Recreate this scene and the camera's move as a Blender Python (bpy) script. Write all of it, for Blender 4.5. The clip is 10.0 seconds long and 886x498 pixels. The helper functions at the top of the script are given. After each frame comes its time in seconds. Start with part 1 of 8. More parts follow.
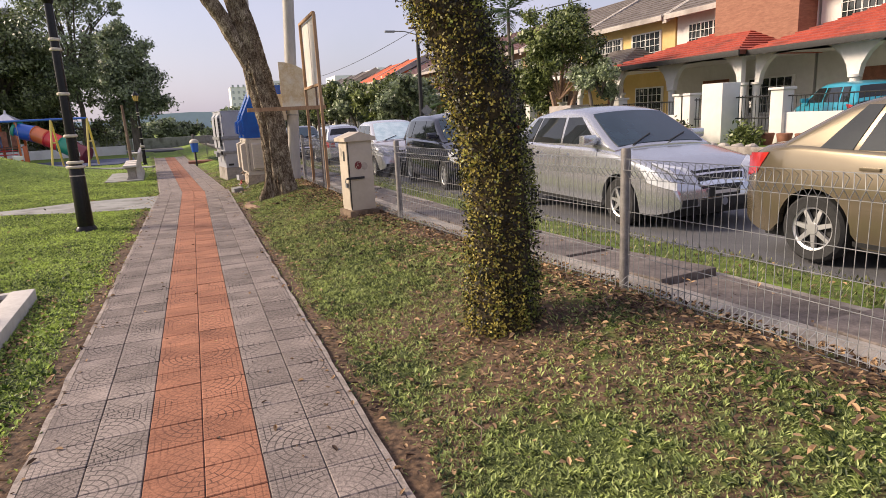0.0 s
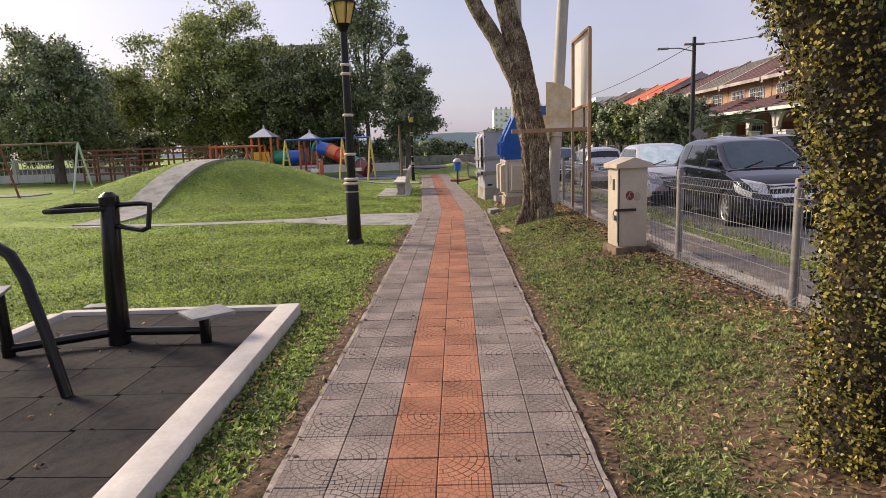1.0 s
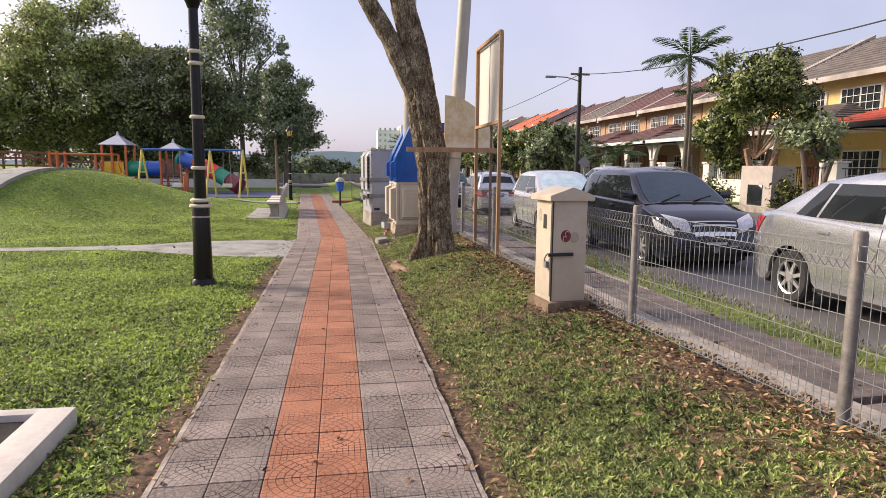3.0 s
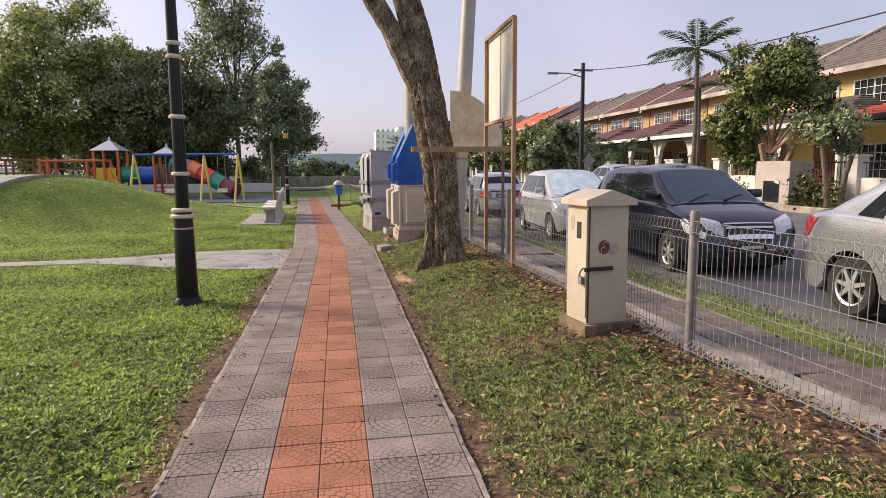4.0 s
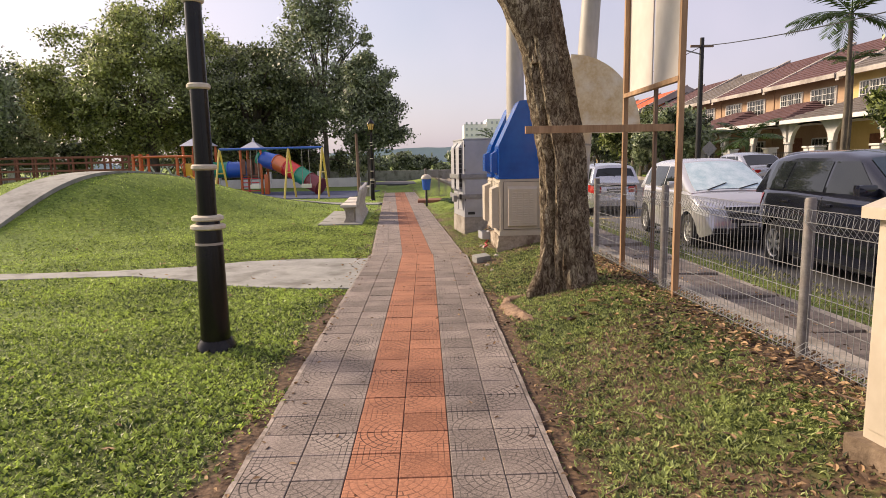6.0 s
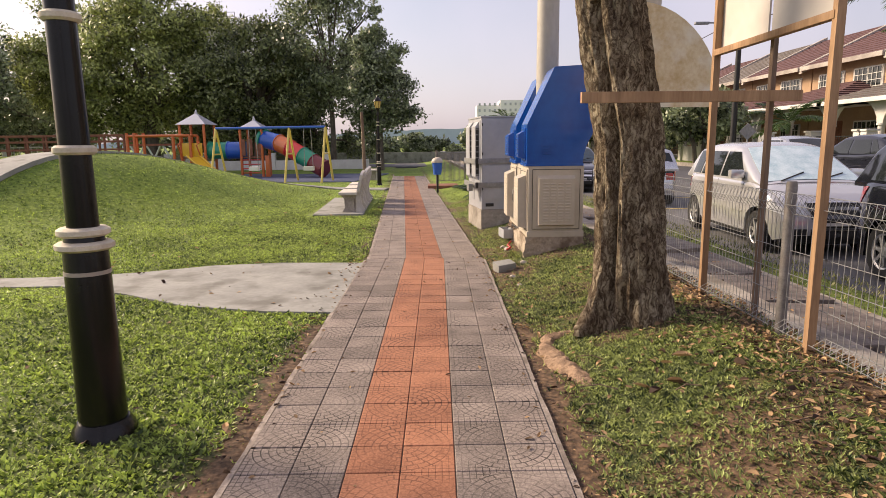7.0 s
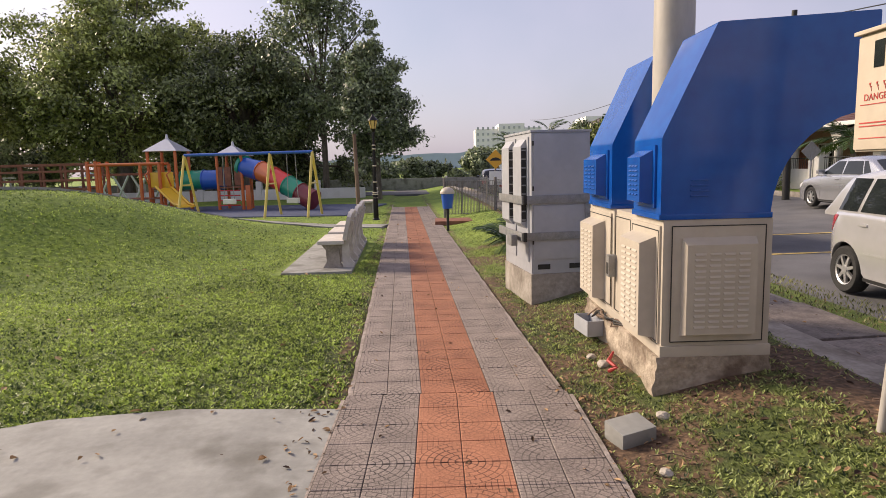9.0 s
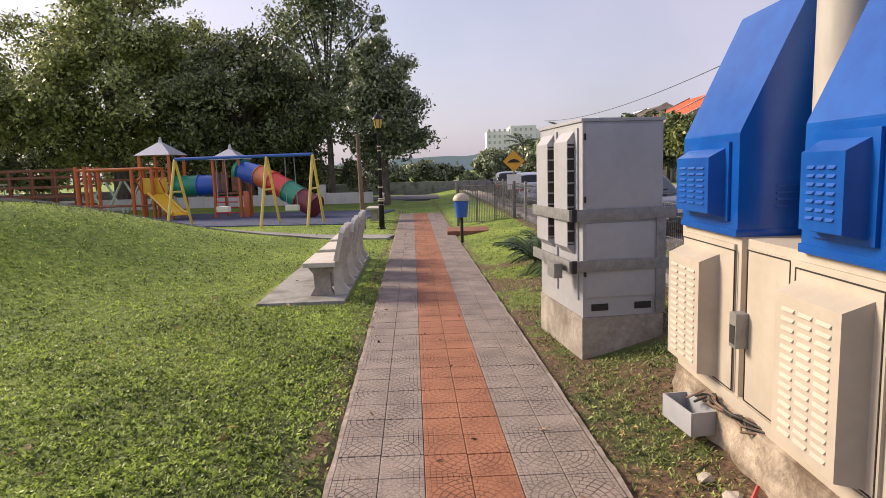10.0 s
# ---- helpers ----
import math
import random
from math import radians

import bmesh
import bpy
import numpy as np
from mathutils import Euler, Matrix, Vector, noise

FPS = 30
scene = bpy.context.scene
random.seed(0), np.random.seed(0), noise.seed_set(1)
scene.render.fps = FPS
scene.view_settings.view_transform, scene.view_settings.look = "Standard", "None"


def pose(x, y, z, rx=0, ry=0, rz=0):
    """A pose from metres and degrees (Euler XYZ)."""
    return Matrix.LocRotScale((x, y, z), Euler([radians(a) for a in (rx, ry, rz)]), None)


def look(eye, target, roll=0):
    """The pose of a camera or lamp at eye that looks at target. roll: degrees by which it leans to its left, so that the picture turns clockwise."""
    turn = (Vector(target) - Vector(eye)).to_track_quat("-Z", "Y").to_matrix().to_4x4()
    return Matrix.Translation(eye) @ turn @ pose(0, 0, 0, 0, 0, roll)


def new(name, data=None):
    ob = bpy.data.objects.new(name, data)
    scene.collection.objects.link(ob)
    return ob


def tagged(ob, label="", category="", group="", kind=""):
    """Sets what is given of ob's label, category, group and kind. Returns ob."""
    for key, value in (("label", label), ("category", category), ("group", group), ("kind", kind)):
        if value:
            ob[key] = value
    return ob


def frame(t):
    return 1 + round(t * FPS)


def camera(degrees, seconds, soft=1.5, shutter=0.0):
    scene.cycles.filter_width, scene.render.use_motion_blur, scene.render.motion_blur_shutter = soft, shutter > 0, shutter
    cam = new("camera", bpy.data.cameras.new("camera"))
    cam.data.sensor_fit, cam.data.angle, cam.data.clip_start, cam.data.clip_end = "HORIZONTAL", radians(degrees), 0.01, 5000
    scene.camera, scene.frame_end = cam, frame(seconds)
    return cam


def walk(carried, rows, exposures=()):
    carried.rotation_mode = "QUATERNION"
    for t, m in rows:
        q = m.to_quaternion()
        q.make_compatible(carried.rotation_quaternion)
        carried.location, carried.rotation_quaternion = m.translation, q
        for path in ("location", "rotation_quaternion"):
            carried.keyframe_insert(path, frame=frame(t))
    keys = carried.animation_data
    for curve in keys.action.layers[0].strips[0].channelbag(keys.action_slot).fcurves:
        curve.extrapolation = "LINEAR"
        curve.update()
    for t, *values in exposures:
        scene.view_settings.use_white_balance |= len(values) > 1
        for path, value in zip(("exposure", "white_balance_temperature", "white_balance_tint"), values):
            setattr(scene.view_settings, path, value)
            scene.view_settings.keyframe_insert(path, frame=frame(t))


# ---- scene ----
cam = camera(71.5, 10.0, soft=0.55)
PATH = [
    (0, (0.132, 0.751, 1.48), (0.842, 2.572, 1.055), -2.9),
    (0.5, (0.179, 1.154, 1.504), (0.409, 3.108, 1.146), -4.0),
    (1, (0.133, 1.648, 1.51), (0.081, 3.62, 1.184), -2.0),
    (1.5, (0.123, 2.083, 1.51), (-0.025, 4.056, 1.217), -1.7),
    (2, (0.071, 2.6, 1.498), (-0.107, 4.572, 1.218), -0.7),
    (2.5, (0.117, 3.095, 1.494), (0.213, 5.074, 1.219), 0.2),
    (3, (0.126, 3.601, 1.494), (0.457, 5.556, 1.228), 0.5),
    (3.2, (0.127, 3.795, 1.486), (0.493, 5.745, 1.232), -0.0),
    (4.3, (0.131, 4.681, 1.505), (0.417, 6.642, 1.236), -1.0),
    (4.5, (0.148, 4.861, 1.494), (0.384, 6.829, 1.225), -1.3),
    (5, (0.179, 5.352, 1.488), (0.297, 7.331, 1.221), -1.2),
    (5.5, (0.139, 5.963, 1.464), (0.212, 7.943, 1.188), -0.9),
    (6.8, (0.203, 8.286, 1.457), (0.219, 10.26, 1.134), -1.2),
    (7, (0.188, 8.66, 1.461), (0.201, 10.631, 1.122), -0.7),
    (7.5, (0.108, 9.626, 1.514), (0.13, 11.599, 1.186), 0.5),
    (8, (0.044, 10.526, 1.527), (0.065, 12.506, 1.243), 0.3),
    (8.5, (-0.038, 11.493, 1.588), (-0.021, 13.476, 1.325), -0.9),
    (9, (-0.106, 12.441, 1.525), (-0.088, 14.423, 1.262), -1.4),
    (9.5, (-0.128, 13.378, 1.511), (-0.12, 15.362, 1.26), -1.3),
    (10, (-0.126, 14.291, 1.534), (-0.145, 16.275, 1.281), -1.8),
]
walk(cam, [(t, look(eye, target, roll)) for t, eye, target, roll in PATH],
     exposures=[(0, 0.56, 6500, 11), (1, 0.42, 6500, 11), (2, 0.55, 6450, 11), (3, 0.69, 6400, 11), (4.5, 0.49, 6600, 11), (5.5, 0.57, 6850, 11), (7, 0.65, 7050, 11), (7.5, 0.69, 7050, 11),
                (8.5, 0.5, 6600, 11), (9.5, 0.43, 6600, 11), (10, 0.5, 6600, 11)])

# ---- light: a low hazy sun ahead and to the left, pale evening sky ----
SUN_EL, SUN_AZ = radians(30), radians(-62)
world = bpy.data.worlds.new("sky")
scene.world = world
world.use_nodes = True
wn, wl = world.node_tree.nodes, world.node_tree.links
sky = wn.new("ShaderNodeTexSky")
sky.sky_type, sky.sun_disc = "NISHITA", False
sky.sun_elevation, sky.sun_rotation = SUN_EL, SUN_AZ
sky.air_density, sky.dust_density, sky.ozone_density = 1.0, 3.0, 2.0
haze = wn.new("ShaderNodeMixRGB")
haze.inputs["Fac"].default_value = 0.46
haze.inputs["Color2"].default_value = (6.5, 5.8, 7.2, 1)
wl.new(sky.outputs["Color"], haze.inputs["Color1"])
cloud_at = wn.new("ShaderNodeTexCoord")
cloud = wn.new("ShaderNodeTexNoise")
cloud.inputs["Scale"].default_value, cloud.inputs["Detail"].default_value = 2.6, 5
wl.new(cloud_at.outputs["Generated"], cloud.inputs["Vector"])
thin = wn.new("ShaderNodeMapRange")
thin.inputs["From Min"].default_value, thin.inputs["From Max"].default_value = 0.35, 0.75
thin.inputs["To Min"].default_value, thin.inputs["To Max"].default_value = 0.36, 0.62
wl.new(cloud.outputs["Fac"], thin.inputs["Value"])
wl.new(thin.outputs[0], haze.inputs["Fac"])
wl.new(haze.outputs["Color"], wn["Background"].inputs["Color"])
wn["Background"].inputs["Strength"].default_value = 0.101
sun = new("sun", bpy.data.lights.new("sun", "SUN"))
sun.data.energy, sun.data.angle, sun.data.color = 3.9, radians(18), (1.0, 0.82, 0.62)
sun_from = Vector((math.sin(SUN_AZ) * math.cos(SUN_EL), math.cos(SUN_AZ) * math.cos(SUN_EL), math.sin(SUN_EL)))
sun.matrix_world = look(sun_from * 50, (0, 0, 0))


# ---- materials ----
def mk(name, c1, c2, scale=8.0, rough=0.7, bump=0.15, metal=0.0, stain=None, stain_scale=1.2, stain_amt=0.35,
       spread=0.0, coat=0.0, fine=6.0, spec=0.5, stretch=(1, 1, 1), translucent=0.0):
    """Two scales of colour variation, fine relief, optional stains and spread from one object to the next."""
    m = bpy.data.materials.new(name)
    m.use_nodes = True
    n, l = m.node_tree.nodes, m.node_tree.links
    b = n["Principled BSDF"]
    tc = n.new("ShaderNodeTexCoord")
    mp = n.new("ShaderNodeMapping")
    mp.inputs["Scale"].default_value = stretch
    l.new(tc.outputs["Object"], mp.inputs["Vector"])
    a = n.new("ShaderNodeTexNoise")
    a.inputs["Scale"].default_value, a.inputs["Detail"].default_value = scale, 6
    l.new(mp.outputs["Vector"], a.inputs["Vector"])
    f = n.new("ShaderNodeTexNoise")
    f.inputs["Scale"].default_value, f.inputs["Detail"].default_value = scale * fine, 3
    l.new(mp.outputs["Vector"], f.inputs["Vector"])
    add = n.new("ShaderNodeMath")
    add.operation = "MULTIPLY_ADD"
    l.new(f.outputs["Fac"], add.inputs[0])
    add.inputs[1].default_value = 0.5
    l.new(a.outputs["Fac"], add.inputs[2])
    ramp = n.new("ShaderNodeValToRGB")
    ramp.color_ramp.elements[0].position, ramp.color_ramp.elements[1].position = 0.5, 1.0
    ramp.color_ramp.elements[0].color, ramp.color_ramp.elements[1].color = (*c1, 1), (*c2, 1)
    l.new(add.outputs[0], ramp.inputs["Fac"])
    col = ramp.outputs["Color"]
    if stain:
        s = n.new("ShaderNodeTexNoise")
        s.inputs["Scale"].default_value, s.inputs["Detail"].default_value = stain_scale, 8
        l.new(tc.outputs["Object"], s.inputs["Vector"])
        sr = n.new("ShaderNodeValToRGB")
        sr.color_ramp.elements[0].position, sr.color_ramp.elements[1].position = 0.5, 0.68
        sr.color_ramp.elements[0].color, sr.color_ramp.elements[1].color = (0, 0, 0, 1), (stain_amt,) * 3 + (1,)
        l.new(s.outputs["Fac"], sr.inputs["Fac"])
        mx = n.new("ShaderNodeMixRGB")
        l.new(sr.outputs["Color"], mx.inputs["Fac"])
        l.new(col, mx.inputs["Color1"])
        mx.inputs["Color2"].default_value = (*stain, 1)
        col = mx.outputs["Color"]
    if spread:
        oi = n.new("ShaderNodeObjectInfo")
        hsv = n.new("ShaderNodeHueSaturation")
        mr = n.new("ShaderNodeMapRange")
        mr.inputs["To Min"].default_value, mr.inputs["To Max"].default_value = 1 - spread, 1 + spread
        l.new(oi.outputs["Random"], mr.inputs["Value"])
        l.new(mr.outputs[0], hsv.inputs["Value"])
        l.new(col, hsv.inputs["Color"])
        col = hsv.outputs["Color"]
    l.new(col, b.inputs["Base Color"])
    b.inputs["Roughness"].default_value, b.inputs["Metallic"].default_value = rough, metal
    b.inputs["Coat Weight"].default_value = coat
    b.inputs["Specular IOR Level"].default_value = spec
    b.inputs["Coat Roughness"].default_value = 0.06
    if bump:
        bp = n.new("ShaderNodeBump")
        bp.inputs["Strength"].default_value, bp.inputs["Distance"].default_value = bump, 0.02
        l.new(add.outputs[0], bp.inputs["Height"])
        l.new(bp.outputs["Normal"], b.inputs["Normal"])
    return m


def leafy(name, dark, light, rough=0.5, through_light=0.35, clump=0.0, each=0.6, shift=0.0):
    """Leaves and blades: colour varies from one to the next, and some light passes through."""
    m = bpy.data.materials.new(name)
    m.use_nodes = True
    n, l = m.node_tree.nodes, m.node_tree.links
    b, out = n["Principled BSDF"], n["Material Output"]
    g = n.new("ShaderNodeNewGeometry")
    tc = n.new("ShaderNodeTexCoord")
    big = n.new("ShaderNodeTexNoise")
    big.inputs["Scale"].default_value, big.inputs["Detail"].default_value = 0.9, 3
    l.new(tc.outputs["Object"], big.inputs["Vector"])
    add = n.new("ShaderNodeMath")
    add.operation = "MULTIPLY_ADD"
    l.new(g.outputs["Random Per Island"], add.inputs[0])
    add.inputs[1].default_value = each
    sub = n.new("ShaderNodeMath")
    sub.operation = "MULTIPLY_ADD"
    l.new(big.outputs["Fac"], sub.inputs[0])
    sub.inputs[1].default_value, sub.inputs[2].default_value = 1.2, shift - 0.4
    l.new(sub.outputs[0], add.inputs[2])
    tuft = n.new("ShaderNodeTexNoise")
    tuft.inputs["Scale"].default_value, tuft.inputs["Detail"].default_value = 11.0, 2
    l.new(tc.outputs["Object"], tuft.inputs["Vector"])
    tone = n.new("ShaderNodeMath")
    tone.operation = "MULTIPLY_ADD"
    l.new(tuft.outputs["Fac"], tone.inputs[0])
    tone.inputs[1].default_value = clump
    cen = n.new("ShaderNodeMath")
    cen.operation = "SUBTRACT"
    l.new(add.outputs[0], cen.inputs[0])
    cen.inputs[1].default_value = clump * 0.5
    l.new(cen.outputs[0], tone.inputs[2])
    ramp = n.new("ShaderNodeValToRGB")
    ramp.color_ramp.elements[0].color, ramp.color_ramp.elements[1].color = (*dark, 1), (*light, 1)
    l.new(tone.outputs[0], ramp.inputs["Fac"])
    l.new(ramp.outputs["Color"], b.inputs["Base Color"])
    b.inputs["Roughness"].default_value = rough
    tr = n.new("ShaderNodeBsdfTranslucent")
    l.new(ramp.outputs["Color"], tr.inputs["Color"])
    mx = n.new("ShaderNodeMixShader")
    mx.inputs["Fac"].default_value = through_light
    l.new(b.outputs[0], mx.inputs[1])
    l.new(tr.outputs[0], mx.inputs[2])
    l.new(mx.outputs[0], out.inputs["Surface"])
    return m


def paver_mat(name, c1, c2, groove):
    """Cement tile with a pressed fan of arcs and a grid in the corners, from the tile's own UV square."""
    m = bpy.data.materials.new(name)
    m.use_nodes = True
    n, l = m.node_tree.nodes, m.node_tree.links
    b = n["Principled BSDF"]

    def math_(op, a, c=None, d=None):
        k = n.new("ShaderNodeMath")
        k.operation = op
        for i, v in enumerate((a, c, d)):
            if v is None:
                continue
            if isinstance(v, (int, float)):
                k.inputs[i].default_value = v
            else:
                l.new(v, k.inputs[i])
        return k.outputs[0]

    uv = n.new("ShaderNodeTexCoord")
    sp = n.new("ShaderNodeSeparateXYZ")
    l.new(uv.outputs["UV"], sp.inputs[0])
    u, v = sp.outputs["X"], sp.outputs["Y"]
    du = math_("ADD", u, 0.0)
    dv = math_("ADD", v, 0.0)
    r = math_("SQRT", math_("ADD", math_("MULTIPLY", du, du), math_("MULTIPLY", dv, dv)))
    rings = math_("MULTIPLY", r, 6.6)
    ring_line = math_("LESS_THAN", math_("FRACT", rings), 0.17)
    ang = math_("DIVIDE", math_("ARCTAN2", dv, du), math.pi * 0.5)
    seg = math_("MULTIPLY", ang, math_("MULTIPLY_ADD", math_("FLOOR", rings), 1.0, 1.0))
    seg_line = math_("LESS_THAN", math_("FRACT", math_("ADD", seg, math_("MULTIPLY", math_("FLOOR", rings), 0.5))), 0.12)
    fan = math_("MAXIMUM", ring_line, seg_line)
    grid = math_("MAXIMUM", math_("LESS_THAN", math_("FRACT", math_("MULTIPLY", u, 8.0)), 0.15),
                 math_("LESS_THAN", math_("FRACT", math_("MULTIPLY", v, 8.0)), 0.15))
    corner = math_("GREATER_THAN", r, 0.98)
    lines = math_("ADD", math_("MULTIPLY", fan, math_("SUBTRACT", 1.0, corner)), math_("MULTIPLY", grid, corner))
    tc = n.new("ShaderNodeTexCoord")
    g = n.new("ShaderNodeNewGeometry")
    no = n.new("ShaderNodeTexNoise")
    no.inputs["Scale"].default_value, no.inputs["Detail"].default_value = 3.0, 8
    l.new(g.outputs["Position"], no.inputs["Vector"])
    fi = n.new("ShaderNodeTexNoise")
    fi.inputs["Scale"].default_value, fi.inputs["Detail"].default_value, fi.inputs["Roughness"].default_value = 70.0, 8, 0.8
    l.new(g.outputs["Position"], fi.inputs["Vector"])
    wear = n.new("ShaderNodeTexNoise")
    wear.inputs["Scale"].default_value, wear.inputs["Detail"].default_value = 3.2, 7
    l.new(g.outputs["Position"], wear.inputs["Vector"])
    oi = n.new("ShaderNodeObjectInfo")
    mixv = math_("MULTIPLY_ADD", fi.outputs["Fac"], 2.2, math_("MULTIPLY_ADD", oi.outputs["Random"], 0.3, math_("MULTIPLY_ADD", no.outputs["Fac"], 0.7, -1.13)))
    ramp = n.new("ShaderNodeValToRGB")
    ramp.color_ramp.elements[0].position, ramp.color_ramp.elements[1].position = 0.15, 0.85
    ramp.color_ramp.elements[0].color, ramp.color_ramp.elements[1].color = (*c1, 1), (*c2, 1)
    l.new(mixv, ramp.inputs["Fac"])
    depth = math_("MULTIPLY", lines, math_("MAXIMUM", math_("MULTIPLY_ADD", wear.outputs["Fac"], 3.0, -0.9), 0.12))
    mx = n.new("ShaderNodeMixRGB")
    l.new(math_("MULTIPLY", depth, 0.95), mx.inputs["Fac"])
    l.new(ramp.outputs["Color"], mx.inputs["Color1"])
    mx.inputs["Color2"].default_value = (*groove, 1)
    blot = n.new("ShaderNodeTexNoise")
    blot.inputs["Scale"].default_value, blot.inputs["Detail"].default_value, blot.inputs["Roughness"].default_value = 5.0, 8, 0.7
    l.new(g.outputs["Position"], blot.inputs["Vector"])
    br = n.new("ShaderNodeValToRGB")
    br.color_ramp.elements[0].position, br.color_ramp.elements[1].position = 0.38, 0.62
    br.color_ramp.elements[0].color, br.color_ramp.elements[1].color = (0.88, 0.87, 0.87, 1), (1.08, 1.07, 1.06, 1)
    l.new(blot.outputs["Fac"], br.inputs["Fac"])
    mu = n.new("ShaderNodeMixRGB")
    mu.blend_type = "MULTIPLY"
    mu.inputs["Fac"].default_value = 1.0
    l.new(mx.outputs["Color"], mu.inputs["Color1"])
    l.new(br.outputs["Color"], mu.inputs["Color2"])
    l.new(mu.outputs["Color"], b.inputs["Base Color"])
    b.inputs["Roughness"].default_value = 0.85
    bp = n.new("ShaderNodeBump")
    bp.inputs["Strength"].default_value, bp.inputs["Distance"].default_value = 0.6, 0.004
    hgt = math_("SUBTRACT", math_("MULTIPLY", fi.outputs["Fac"], 0.6), depth)
    l.new(hgt, bp.inputs["Height"])
    l.new(bp.outputs["Normal"], b.inputs["Normal"])
    return m


def ground_mat(name):
    """Lawn soil: green turf, dry turf, and bare earth where the mesh says so."""
    m = bpy.data.materials.new(name)
    m.use_nodes = True
    n, l = m.node_tree.nodes, m.node_tree.links
    b = n["Principled BSDF"]
    g = n.new("ShaderNodeNewGeometry")

    def noise_(s, d):
        k = n.new("ShaderNodeTexNoise")
        k.inputs["Scale"].default_value, k.inputs["Detail"].default_value = s, d
        l.new(g.outputs["Position"], k.inputs["Vector"])
        return k.outputs["Fac"]

    def ramp_(f, *stops):
        k = n.new("ShaderNodeValToRGB")
        while len(k.color_ramp.elements) < len(stops):
            k.color_ramp.elements.new(0.5)
        for e, (p, c) in zip(k.color_ramp.elements, stops):
            e.position, e.color = p, (*c, 1)
        l.new(f, k.inputs["Fac"])
        return k.outputs["Color"]

    turf = ramp_(noise_(13, 8), (0.36, (0.12, 0.185, 0.026)), (0.5, (0.19, 0.28, 0.04)), (0.64, (0.27, 0.365, 0.06)))
    patch = ramp_(noise_(0.6, 6), (0.4, (0.75, 0.8, 0.7)), (0.65, (1.15, 1.1, 1.0)))
    mul = n.new("ShaderNodeMixRGB")
    mul.blend_type = "MULTIPLY"
    mul.inputs["Fac"].default_value = 1
    l.new(turf, mul.inputs["Color1"])
    l.new(patch, mul.inputs["Color2"])
    # thatch under close blades, with the shade between them put into its colour
    thatch_shade = n.new("ShaderNodeAttribute")
    thatch_shade.attribute_name = "thatch_shade"
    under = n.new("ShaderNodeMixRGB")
    l.new(thatch_shade.outputs["Fac"], under.inputs["Fac"])
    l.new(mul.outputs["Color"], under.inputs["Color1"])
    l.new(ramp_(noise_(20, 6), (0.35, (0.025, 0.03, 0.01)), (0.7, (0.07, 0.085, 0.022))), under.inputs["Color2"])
    earth = ramp_(noise_(30, 8), (0.35, (0.05, 0.03, 0.018)), (0.6, (0.14, 0.085, 0.05)), (0.75, (0.24, 0.16, 0.1)))
    at = n.new("ShaderNodeAttribute")
    at.attribute_name = "bare"
    bare = n.new("ShaderNodeMath")
    bare.operation = "MULTIPLY_ADD"
    l.new(noise_(7, 6), bare.inputs[0])
    bare.inputs[1].default_value = 1.6
    sub = n.new("ShaderNodeMath")
    sub.operation = "SUBTRACT"
    l.new(at.outputs["Fac"], sub.inputs[0])
    sub.inputs[1].default_value = 1.15
    l.new(sub.outputs[0], bare.inputs[2])
    br = n.new("ShaderNodeMapRange")
    br.inputs["From Min"].default_value, br.inputs["From Max"].default_value = 0.0, 0.3
    l.new(bare.outputs[0], br.inputs["Value"])
    mx = n.new("ShaderNodeMixRGB")
    l.new(br.outputs[0], mx.inputs["Fac"])
    l.new(under.outputs["Color"], mx.inputs["Color1"])
    l.new(earth, mx.inputs["Color2"])
    l.new(mx.outputs["Color"], b.inputs["Base Color"])
    b.inputs["Roughness"].default_value = 0.95
    bp = n.new("ShaderNodeBump")
    bp.inputs["Strength"].default_value, bp.inputs["Distance"].default_value = 0.8, 0.03
    l.new(noise_(16, 8), bp.inputs["Height"])
    l.new(bp.outputs["Normal"], b.inputs["Normal"])
    return m


